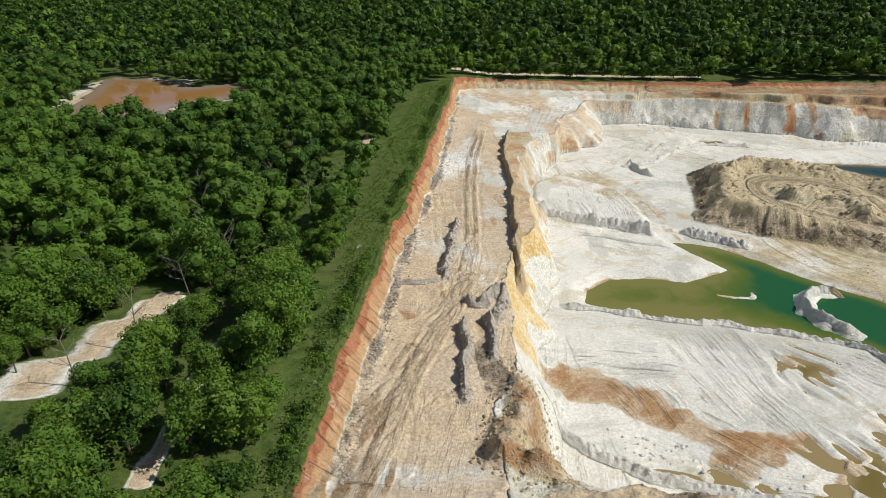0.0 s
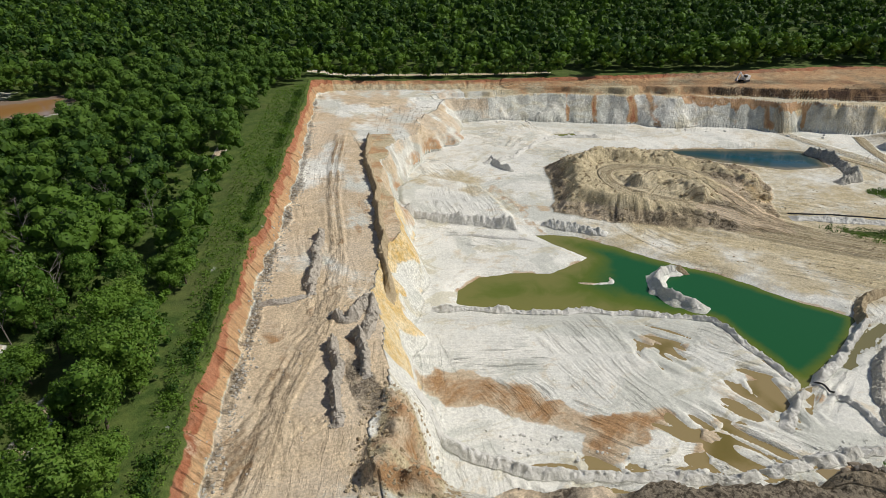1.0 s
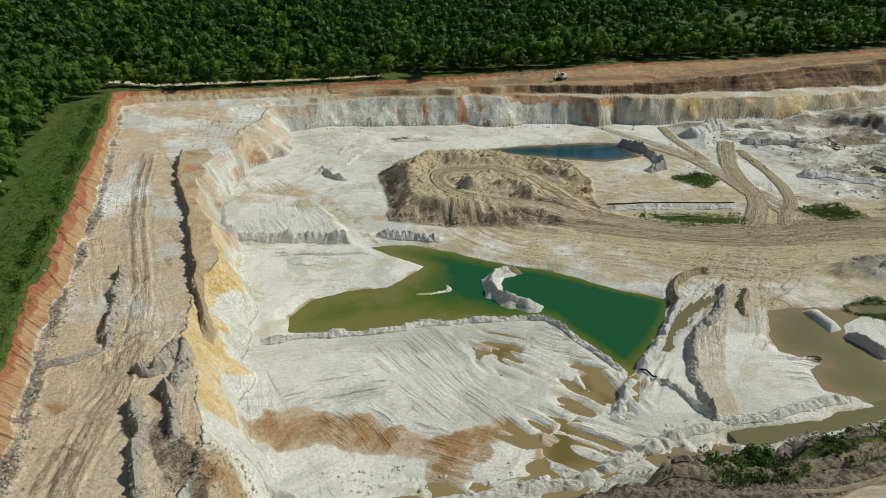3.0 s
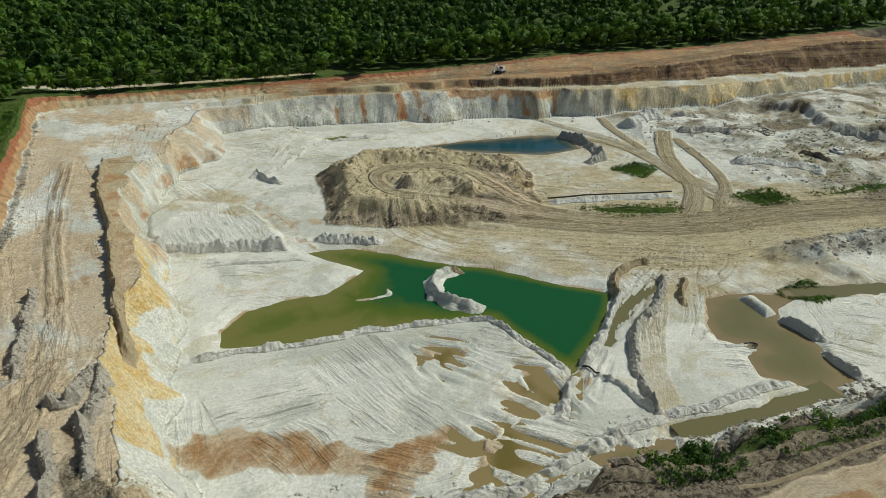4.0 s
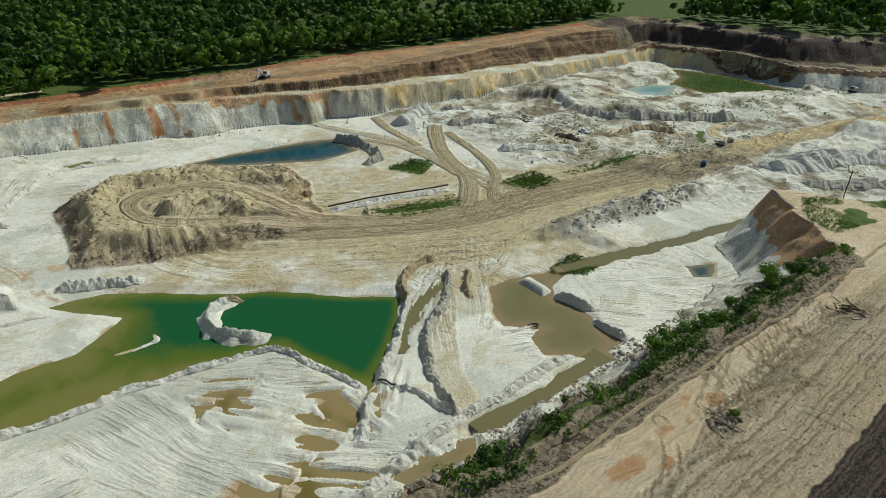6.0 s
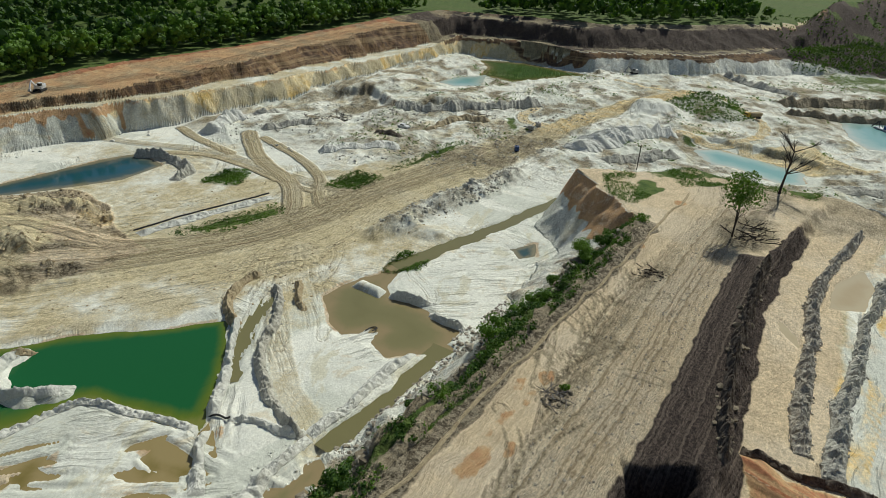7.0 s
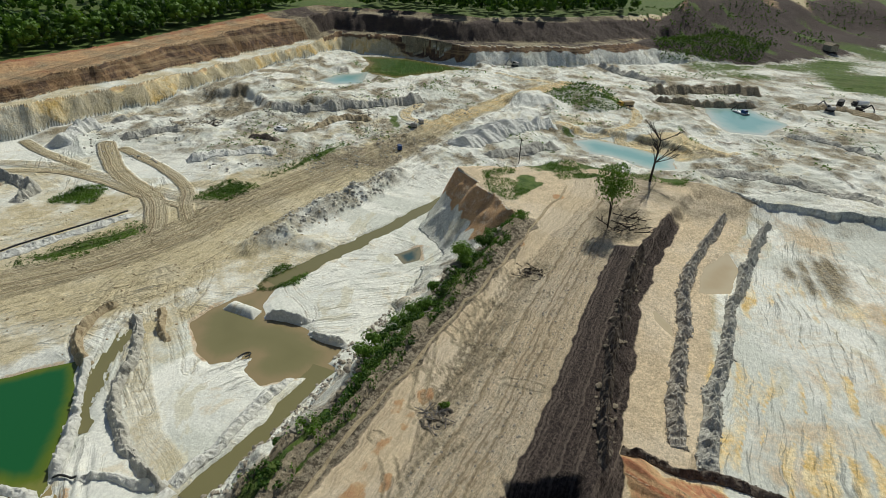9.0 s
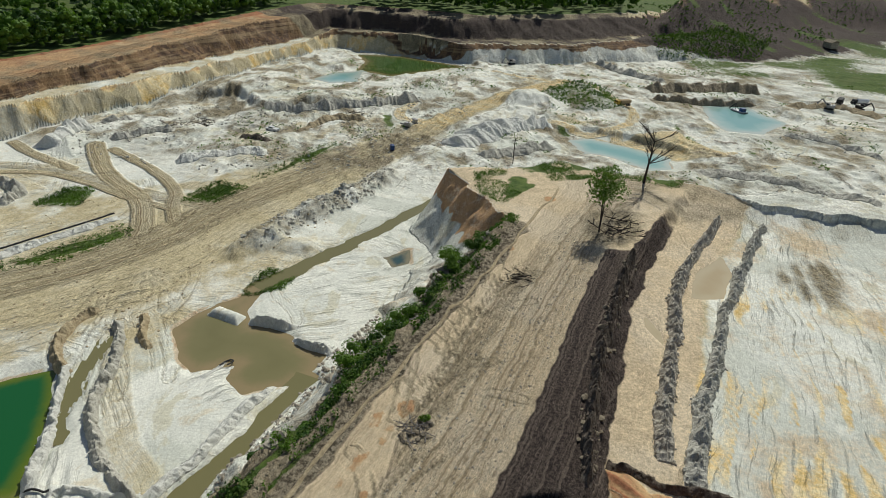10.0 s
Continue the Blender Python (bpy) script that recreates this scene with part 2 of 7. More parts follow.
PUD_R = [(107.5, -23.5), (110.5, -23.8), (106, -26), (101.5, -26)]
MOUND_TRACK = [(108.3, 105.4), (103, 110.5), (93.9, 118.2), (87.8, 122.7), (81.2, 126.6), (75.6, 131.8), (74.1, 139.6), (76, 146), (80.6, 148.9), (89.3, 147.1), (96.8, 143.1), (99.8, 136.1)]
MOUND_TRACK2 = [(110.4, 105.5), (106.1, 111.8), (104.3, 118.9), (103.1, 129.7), (101.2, 135.2)]
MOUND_BACK = [(70, 152), (75.5, 157), (82, 158), (98, 151), (113, 142), (117, 134)]
MOUND_IN = [(80, 135), (87.5, 134), (94, 128), (90, 123), (83, 126)]
MOUND_FRONT = [(63, 141), (65, 133.5), (72, 127), (84, 116), (92, 108)]

# outer rim of the workings, the toe of its bank, the middle tier, and the pit itself
RIM = RIM_W + [(4, 247), (18, 249), (36, 243.5), (55, 237.5), (76, 232.5), (98, 229), (130, 222.5), (210, 205), (290, 177), (345, 163), (412, 140), (417, 84), (411, 34), (444, -20), (485, -66), (760, -330), (700, -700), (-60, -700), (-36, -100), (-34, 20)]
RIM_TOE = BERM_TOE[:-1] + [(6, 240), (18, 243), (34, 238), (53, 232.5), (75, 228), (97, 224.5), (129, 217.5), (209, 199), (287, 172), (342, 158), (406, 133), (412, 84), (407, 34), (438, -20), (478, -68), (745, -330), (690, -690), (-50, -690), (-30, -100), (-28, 20)]
UP_CREST = [(-20, 60), (-10, 120), (5, 200), (20, 222), (55, 228), (75, 223.8), (94, 220.6), (122, 211.5), (152, 197), (178, 180), (200, 174.5), (233, 167), (284, 159), (342, 147), (403, 126), (402, 86), (398, 42), (430, -15), (465, -56), (547, -125), (640, -240), (640, -600), (-20, -600)]
UP_TOE = [(-15, 60), (-5, 120), (10, 200), (24, 219), (55, 226.8), (75, 222.6), (94, 219.4), (122, 210.3), (153, 195), (180, 177), (201, 170), (220, 165.5), (256, 156), (314, 145), (392, 122), (396, 86), (388, 42), (408, -15), (450, -64), (500, -134), (595, -245), (595, -580), (-15, -580)]
CREST = [(-8.5, 41), (-7, 52), (-4, 61), (-2, 73), (0, 88), (3.5, 103), (9.5, 121), (13, 147), (20, 176), (31, 185), (39.5, 207), (54, 225), (73, 221.3), (93, 218), (122, 208.8), (152, 192), (178, 173), (200, 164), (215, 159), (252, 148), (312, 137), (388, 118), (391, 86), (378, 40), (398, -17), (444, -72), (488, -130), (580, -250), (580, -420), (240, -420), (170, -220), (152, -130), (156, -85), (160, -58), (168, -46), (171, -35.5), (174, -21), (176, -9), (168, 4), (162, 18), (157, 15), (147, 5), (138, 2.5), (125.5, 5), (106, 11), (88, 17), (72.5, 21), (64.5, 24), (54, 28), (48, 31), (39, 33.5), (32, 35), (22, 37), (9, 40)]
TOE = [(3, 56), (4, 62), (4.5, 70), (5, 81), (9, 95), (14, 112), (17, 135), (17.5, 150), (25, 174), (34, 187), (46, 193), (58, 216), (70, 217.5), (91, 212.5), (118, 201), (130, 193), (148, 186), (178, 170), (198, 160), (213, 155), (241, 146), (280, 138), (327, 130), (380, 115), (383, 83), (368, 37), (388, -17), (425, -79), (448, -140), (520, -260), (520, -400), (270, -400), (215, -220), (205, -130), (208, -85), (200, -60), (196, -40), (194, -15), (186, 8), (166, 24), (155, 25.5), (146, 19), (134, 19), (119, 21.5), (102.5, 26), (90.5, 30.5), (79.5, 33.5), (66, 38), (56, 40), (42, 42), (30, 44), (18, 49), (8, 51)]


def axis(marks):
    """Grid lines: (from, to, step) stretches laid end to end, with steps that grow in between."""
    out = []
    for a, b, s0, s1 in marks:
        n = max(1, int(round(abs(b - a) / ((s0 + s1) / 2))))
        u = np.linspace(0, 1, n, endpoint=False)
        k = (s1 - s0) / (s0 + s1)
        out += list(a + (b - a) * (u * (1 - k) + u * u * k))
    return np.array(out + [marks[-1][1]])


GX = axis([(-3200, -420, 420, 40), (-420, -60, 40, 1.6), (-60, -36, 1.6, .6), (-36, 75, .38, .38), (75, 125, .38, .55), (125, 215, .52, .62), (215, 260, .62, 1.1), (260, 470, 1.1, 2), (470, 700, 2, 30), (700, 3400, 30, 420)])
GY = axis([(-3200, -420, 420, 30), (-420, -120, 30, 1.6), (-120, -60, 1.6, .6), (-60, 36, .5, .42), (36, 110, .40, .40), (110, 235, .45, .52), (235, 250, .52, .9), (250, 330, .9, 8), (330, 700, 8, 40), (700, 3600, 40, 420)])
X, Y = np.meshgrid(GX, GY)


def sd(poly, px, py, reach=60):
    """Signed distance to a closed outline, negative inside; far off it is only roughly right."""
    xs, ys = [p[0] for p in poly], [p[1] for p in poly]
    out = np.full(np.shape(px), 999.0)
    m = (px > min(xs) - reach) & (px < max(xs) + reach) & (py > min(ys) - reach) & (py < max(ys) + reach)
    d = line_dist(px[m], py[m], poly, True)
    out[m] = np.where(inside(px[m], py[m], poly), -d, d)
    return out


def near_line(pts, px, py, reach=20):
    """Distance, side and run to an open line, within its surroundings."""
    xs, ys = [p[0] for p in pts], [p[1] for p in pts]
    d, s, a = np.full(np.shape(px), 999.0), np.ones(np.shape(px)), np.zeros(np.shape(px))
    m = (px > min(xs) - reach) & (px < max(xs) + reach) & (py > min(ys) - reach) & (py < max(ys) + reach)
    d[m], s[m], a[m] = line_dist(px[m], py[m], pts, False, True)
    return d, s, a


POOLS = {  # name: outline, water level
    "green": (POND_GREEN, 0.0), "blue": (POND_BLUE, 0.3), "brown": (POND_BROWN, 0.4), "small": (POND_SMALL, 0.4),
    "turquoise": (POND_TURQ, 0.1), "far": (POND_FAR, 0.0), "c": (POND_C, 0.0), "d": (POND_D, 0.1), "north": (POOL_N, 0.5),
    "plat": (POND_R, 11.9), "plat2": (PUD_R, 11.9),
    "pa": (PUD_A, 0.45), "pb": (PUD_B, 0.45), "pc": (PUD_C, 0.45), "pd": (PUD_D, 0.45), "pe": (PUD_E, 0.4), "pf": (PUD_F, 0.4), "pg": (PUD_G, 0.2),
}


def rake_field(px, py):
    """A coordinate across and one along the scratches: patches of parallel passes, each with its own heading."""
    size = 15.0
    gx_, gy_ = np.floor(px / size), np.floor(py / size)
    best, second = np.full(np.shape(px), 1e9), np.full(np.shape(px), 1e9)
    ang, cell, ox, oy = (np.zeros(np.shape(px)) for _ in range(4))
    qx, qy = px + 7 * fbm(px, py, 9, 87), py + 7 * fbm(px, py, 9, 88)
    for i in (-1, 0, 1):
        for j in (-1, 0, 1):
            cx_, cy_ = gx_ + i, gy_ + j
            sx, sy = (cx_ + hash01(cx_, cy_, 5)) * size, (cy_ + hash01(cx_, cy_, 6)) * size
            d = np.hypot(qx - sx, qy - sy)
            m = d < best
            second = np.where(m, best, np.minimum(second, d))
            best = np.where(m, d, best)
            ang, cell = np.where(m, hash01(cx_, cy_, 7), ang), np.where(m, hash01(cx_, cy_, 8), cell)
            ox, oy = np.where(m, sx, ox), np.where(m, sy, oy)
    turn = np.where(px < 62, 0.6 + (ang - 0.5) * 1.5, 0.2 + (ang - 0.5) * 2.6)
    border = sstep(0.3, 3.0, second - best)
    amount = (0.07 + 0.75 * sstep(0.42, 0.66, vnoise(px / 16, py / 16, 143) + 0.25 * (cell - 0.5))) * border
    # on the plateau and the white field beyond it the passes run along it, in long curves
    plat = (py < 36 - 0.25 * (px - 50)) & (px > 30) & (px < 185) & (py < 34)
    turn = np.where(plat, 1.36, turn)
    ox, oy, cell = np.where(plat, 100, ox), np.where(plat, -20, oy), np.where(plat, 0.5, cell)
    amount = np.where(plat, np.where(py < -22 - .35 * (px - 75), 0.22 + 0.8 * vnoise(px / 9, py / 9, 126) ** 2, 0.04 + 0.3 * vnoise(px / 9, py / 9, 126) ** 2), amount)
    bend = 2.0 * fbm(px, py, 10, 89) + np.where(plat, 9 * fbm(px, py, 40, 127) + 3 * fbm(px, py, 15, 128), 0)
    u = (px - ox) * np.cos(turn) + (py - oy) * np.sin(turn) + bend
    v = -(px - ox) * np.sin(turn) + (py - oy) * np.cos(turn)
    d, s, a = near_line(smooth_line(HAUL, 2), px, py, 40)
    haul = d < np.interp(px, [180, 240], [26, 9])
    u, v = np.where(haul, d * s + 3.0 * fbm(px, py, 14, 180), u), np.where(haul, a, v)
    cell = np.where(haul, 0.3, cell)
    amount = np.where(haul, sstep(26, 21, d) * (0.35 + 0.9 * vnoise(px / 12, py / 12, 181)), amount)
    west_bank = (px < 12) & (py > 30)
    d, s, a = line_dist(px, py, RIM_W, False, True)
    near_bank = (d < 5.5) & west_bank
    bench = west_bank & (d >= 5.5) & (px < 10)
    lean = px - 0.2 * py
    u, v, cell = np.where(bench, lean + 2.5 * fbm(px, py, 12, 193), u), np.where(bench, py, v), np.where(bench, 0.7, cell)
    amount = np.where(bench, 0.05 + 0.35 * sstep(.4, .8, vnoise(px / 5, py / 14, 194)), amount)
    u, v, amount = np.where(near_bank, a, u), np.where(near_bank, d, v), np.where(near_bank, 0.9 * sstep(5.5, 4, d), np.where(west_bank & (d < 8), amount * sstep(5.5, 8, d), amount))
    return u, v, cell, amount


def terrain(px, py, detail=True):
    """Height of the land, and the masks of what lies on it, at plan places."""
    wx = px + 2.2 * fbm(px, py, 9, 3) + 1.4 * fbm(px, py, 3, 5)
    wy = py + 2.2 * fbm(px, py, 9, 13) + 1.4 * fbm(px, py, 3, 15)
    cx = px + 8.5 * fbm(px, py, 11, 21, 3) + 0.5 * fbm(px, py, 2.6, 22, 2)
    cy = py + 8.5 * fbm(px, py, 11, 23, 3) + 0.5 * fbm(px, py, 2.6, 24, 2)
    nat = 16.2 + 6 * sstep(230, 420, px) + 1.2 * fbm(px, py, 90, 31) - 1.8 * sstep(0, 20, px) * sstep(210, 150, px) * (py > 150)
    south = sstep(56, 36, py) * sstep(320, 250, px)
    b1 = np.interp(px, [-30, 10, 60, 180, 230, 300, 410], [12, 11.3, 11.3, 14.2, 16, 17.3, 20.5])
    b2 = np.interp(px, [-30, 5, 30, 60, 180, 250, 320, 360, 390], [12, 11.8, 10.3, 9.8, 10.8, 10, 8, 8.5, 11])
    b1, b2 = b1 * (1 - south) + 15 * south, b2 * (1 - south) + 15 * south
    # the spoil bank in the south-east climbs above everything
    bank = sstep(-1, 10, -sd(SPOIL_HILL, px, py, 130)) * 11 * (0.75 + 0.5 * vnoise(px / 30, py / 30, 36))
    nat, b1 = nat + bank, b1 + bank
    floor = 0.75 + 0.5 * fbm(px, py, 25, 41) + 0.25 * fbm(px, py, 4, 42)
    floor = floor + 1.6 * sstep(1.2, -1.2, sd(WEST_TIER, wx, wy))
    floor = floor + 1.4 * sstep(0, 1, sstep(160, 215, py) * sstep(120, 60, px))
    # rolling heaps and terraces in the eastern workings
    east = sstep(178, 215, px)
    ridged = (1 - np.abs(2 * vnoise(wx / 17, wy / 12, 51) - 1)) ** 2
    ridged2 = (1 - np.abs(2 * vnoise(wx / 7, wy / 6, 53) - 1)) ** 2
    patchy = sstep(0.42, 0.62, vnoise(px / 28, py / 28, 54))
    lay = vnoise(wx / 26, wy / 17, 187) + 0.18 * (vnoise(px / 5, py / 5, 188) - .5)
    steps = 1.5 * sstep(.36, .40, lay) + 1.6 * sstep(.52, .56, lay) + 1.6 * sstep(.68, .72, lay)
    floor = floor + east * (0.3 + 0.3 * ridged * patchy + 0.45 * ridged2 * (0.2 + patchy) + 0.7 * fbm(px, py, 5, 52) + 0.34 * steps + 0.9 * fbm(px, py, 2.4, 218, 2))
    d, s, a = near_line(SCARP_FAR, wx, wy, 60)
    floor = np.where(d < 55, floor + 2.6 * sstep(-1.5, 1.5, d * s) * sstep(45, 12, d) * sstep(0, 14, a) * sstep(118, 100, a) * (px > 225), floor)
    floor = floor - 2.0 * sstep(6, -6, sd(HOLLOW, px, py))
    d1 = sd(RIM, wx, wy, 700)
    t1 = sd(RIM_TOE, wx, wy, 700)
    s1 = np.where(t1 <= 0, 0, np.where(d1 >= 0, 1, t1 / (t1 - d1 + 1e-6)))
    h = b1 + (nat - b1) * s1
    d2, t2 = sd(UP_CREST, cx, cy, 300), sd(UP_TOE, cx, cy, 300)
    s2 = np.where(t2 <= 0, 0, np.where(d2 >= 0, 1, t2 / (t2 - d2 + 1e-6)))
    h = np.where(d2 < 0, b2 + (h - b2) * s2, h)
    d3, t3 = sd(CREST, cx, cy, 200), sd(TOE, cx, cy, 200)
    s3 = np.where(t3 <= 0, 0, np.where(d3 >= 0, 1, t3 / (t3 - d3 + 1e-6)))
    prof = np.where((py < 45) & (px < 260), s3 * 0.55 + 0.45 * s3 ** 2, 0.85 * s3 ** 0.8 + 0.15 * s3)
    h = np.where(d3 < 0, floor + (h - floor) * prof, h)
    in_floor = (t3 < 0)
    wall = np.where((s3 > 0) & (s3 < 1), 1.0, 0) + np.where((s2 > 0) & (s2 < 1) & (px > 150), 1.0, 0)
    # the great spoil mound with its flat top
    dm = sd(MOUND_BASE, wx, wy, 20)
    top = np.interp(px - 0.4 * py, [0, 22, 42, 62], [5.2, 5.2, 4.2, 0.7])
    h = h + np.minimum(np.clip(-dm * 0.85, 0, 99), top) + np.where(dm < 0, 0.7 * np.abs(fbm(px, py, 4, 62)) + 0.5 * fbm(px, py, 1.7, 63, 2), 0) * sstep(0, -2, dm)
    for line, w, up in ((MOUND_BACK, 4.5, 2.3), (MOUND_IN, 4.6, 2.2), (MOUND_FRONT, 2.4, 0.7)):
        d, s, a = near_line(line, wx, wy)
        h = h + up * sstep(w, 0.5, d) * (0.35 + 0.75 * vnoise(px / 1.5, py / 1.5, 64) + 0.6 * vnoise(px / 3.5, py / 3.5, 167))
    _, _, rim_run = near_line(MOUND_BASE + MOUND_BASE[:1], px, py, 24)
    h = h - 1.5 * (0.7 * sstep(0.4, 0.85, vnoise(rim_run / 3.4, rim_run * 0, 166)) + 0.45 * vnoise(rim_run / 1.2, dm / 5, 168)) * sstep(0, -2, dm) * sstep(-8, -4, dm)
    for line in (MOUND_TRACK, MOUND_TRACK2):
        d, s, a = near_line(smooth_line(line, 2), px + .35 * (wx - px), py + .35 * (wy - py))
        bed = np.interp(a, [0, 12, 22, 36, 60], [0.7, 1.5, 3.0, 5.0, 5.4]) + 0.3 + .25 * fbm(px, py, 1.5, 177)
        k_ = sstep(4.4, 2.0, d + 1.6 * fbm(px, py, 1.8, 178))
        h = h * (1 - k_) + bed * k_
    # small heaps
    def heap(line, width, height, seed, px=px, py=py):
        d, s, a = near_line(line, wx, wy, width * 2)
        n = vnoise(a / 5.0, s * 0 + seed, seed)
        return height * (0.55 + 0.6 * n) * sstep(width, 0, d) + np.where(d < width, 0.9 * fbm(px, py, 2.4, seed), 0) * sstep(width, width * .4, d)
    h = h + heap(PILE, 6.6, 3.6, 71) * (0.72 + 0.5 * vnoise(px / 1.7, py / 1.7, 182)) + heap(PILE_B, 5, 1.6, 72)
    h = h + 3.4 * sstep(1, -9, sd(WHITE_HEAP, wx, wy)) + 3.6 * sstep(2, -14, sd(VEG_HILL, wx, wy))
    h = h + 1.8 * sstep(3, -8, sd(TAN_MOUND, wx, wy)) + 2.2 * sstep(2, -7, sd(HUMP_W, wx, wy)) + 1.2 * sstep(3, -10, sd(WHITE_HUMP, wx, wy)) * (0.4 + vnoise(px / 3, py / 3, 73) * 1.4)
    h = h + 3.2 * sstep(1, -3.0, sd(SLUMP, wx, wy)) * (0.35 + 1.1 * vnoise(px / 2.2, py / 2.2, 74)) + .25 * fbm(px, py, 1.4, 185) * sstep(1, -1, sd(SLUMP, wx, wy))
    # the plateau: a sunk strip south of the dark one, a black hole at its end
    dr, sr, ar = near_line([(30, -4)] + DARK_R + [(185, -50)], wx, wy, 70)
    cut = sstep(0.3, 3.0, -dr * sr) * (dr < 70) * south * sstep(170, 150, px)
    h = h - 2.9 * cut * (d3 >= 0)
    h = h - 9 * sstep(0.6, -3.0, sd(HOLE, wx, wy))
    # pools
    shore, small = np.full(np.shape(px), 99.0), np.full(np.shape(px), 99.0)
    for name, (outline, level) in POOLS.items():
        big_ = 3.0 if name in ('pa', 'pb', 'pc', 'pf') else 1.2
        dp = sd(outline, px + big_ * fbm(px, py, 5, 81), py + big_ * fbm(px, py, 5, 82), 12)
        if len(name) == 2 and name[1] in "abcf":
            h = np.where(dp < 5, np.minimum(h, level + np.where(dp < 0, np.maximum(dp * 0.10, -.5), .09 * dp + .3 * np.clip(dp - 3, 0, 9) ** 2)), h)
            shore, small = np.minimum(shore, dp), np.minimum(small, dp)
            continue
        rise = 0.28 * dp + 0.4 * np.clip(dp - 4, 0, 9) ** 2 if name not in ("turquoise", "far", "c", "d") else 0.12 * dp + 0.3 * np.clip(dp - 5, 0, 9) ** 2
        h = np.where(dp < 9, np.minimum(h, level + np.where(dp < 0, np.maximum(dp * 0.35, -1.4), rise)), h)
        shore = np.minimum(shore, dp)
        if len(name) == 2:
            small = np.minimum(small, dp)
    for line, w, depth in ((CHANNEL_E, 1.8, 0.9), (CHANNEL_S, 1.5, 0.9), (BROWN_CH, 1.3, 0.4)):
        d, s, a = near_line(line, wx, wy)
        h = h - depth * sstep(w * 1.4, w * .5, d)
    # dozer passes score the floor; spill ribs run down the west bank
    u_, v_, c_, am = rake_field(px, py)
    rut = sstep(0.60, 0.78, vnoise(u_ / 1.2, v_ / 16, 85)) + 0.35 * (vnoise(u_ / 0.9, v_ / 7, 144) - 0.5)
    h = h - 0.34 * rut * sstep(1, -2, t3) * (0.6 + 2.4 * sstep(6, 1, small) * (small > -6)) * am
    h = h + 0.55 * (sstep(.2, .8, vnoise(u_ / 0.95, v_ / 9, 214)) - .42) * sstep(5.5, 1, np.abs(small)) * (t3 < 0)
    bank = (s1 > 0.02) * (s1 < 1) * (py > 36)
    h = h + bank * 0.45 * (vnoise(u_ / 1.1, v_ / 6, 86) - 0.5)
    # broken ground on the southern slope, and the orange heap at the plateau's edge
    broken = south * (px < 140) * sstep(0.03, 0.15, s3) * np.where(d3 >= 0, sstep(4.5, 1.5, d3), 1)
    h = h + broken * (2.0 * fbm(px, py, 4.2, 196, 3) + 0.9 * np.abs(fbm(px, py, 1.5, 197, 2)))
    do_ = sd(ORANGE_HEAP, px + .5 * fbm(px, py, 3, 198), py + .5 * fbm(px, py, 3, 199), 12)
    turn_ = np.arctan2(py + 25, px - 60)
    h = h + 2.6 * sstep(1.0, -5.5, do_) + np.where(do_ < 0, 0.5 * (vnoise(turn_ * 22, do_ / 9, 204) - .5), 0)
    isl = near_line(ISLAND, px + .3 * (wx - px), py + .3 * (wy - py), 14)[0] - 2.3 + 0.9 * vnoise(px / 1.4, py / 1.4, 176)
    isl = np.where(isl > 100, 99.0, isl)
    h = np.where(isl < 1, np.maximum(h, np.clip(-isl * 0.8 + .1, -.6, 1.5) + 0.7 * fbm(px, py, 1.6, 83)), h)
    d, s, a = near_line(SANDBAR, wx, wy)
    h = np.where(d < 3, np.maximum(h, 0.12 - d * .35 + .3 * fbm(px, py, 1.5, 215)), h)
    isl2 = sd(ISLET, px, py, 10)
    h = np.where(isl2 < 1, np.maximum(h, np.clip(-isl2 * 1.2 + .3, -.6, 1.6) + 0.4 * fbm(px, py, 2, 84)), h)
    # the roads cut a little into what they cross
    # roughness of the surface
    rough = 0.10 + 0.5 * np.clip(wall, 0, 1) + 0.5 * sstep(0, -3, dm) + 0.12 * (px > 185)
    h = h + rough * 1.2 * fbm(px, py, 2.6, 91, 3)
    return dict(h=h, d1=d1, t1=t1, s1=s1, d2=d2, s2=s2, d3=d3, t3=t3, s3=s3, wall=wall, dm=dm, south=south, cut=cut, shore=shore, isl=isl, wx=wx, wy=wy, ar=ar, dr=dr * sr)


T = terrain(X, Y)
Z = T["h"]


def height(x, y):
    """Ground height at one place or at many, read from the grid."""
    x, y = np.atleast_1d(np.asarray(x, float)), np.atleast_1d(np.asarray(y, float))
    i, j = np.clip(np.searchsorted(GX, x) - 1, 0, len(GX) - 2), np.clip(np.searchsorted(GY, y) - 1, 0, len(GY) - 2)
    u, v = (x - GX[i]) / (GX[i + 1] - GX[i]), (y - GY[j]) / (GY[j + 1] - GY[j])
    return (Z[j, i] * (1 - u) + Z[j, i + 1] * u) * (1 - v) + (Z[j + 1, i] * (1 - u) + Z[j + 1, i + 1] * u) * v


# ---- what covers the land: masks ----
def blur_in(poly, soft, grow=0.0):
    return sstep(soft, -soft, sd(poly, T["wx"], T["wy"], 30) - grow)


def blot(x, y, rx, ry, turn=0.0):
    """A soft oval patch."""
    dx, dy = T["wx"] - x, T["wy"] - y
    c, s = math.cos(turn), math.sin(turn)
    return sstep(1.3, 0.6, np.hypot((dx * c + dy * s) / rx, (-dx * s + dy * c) / ry))


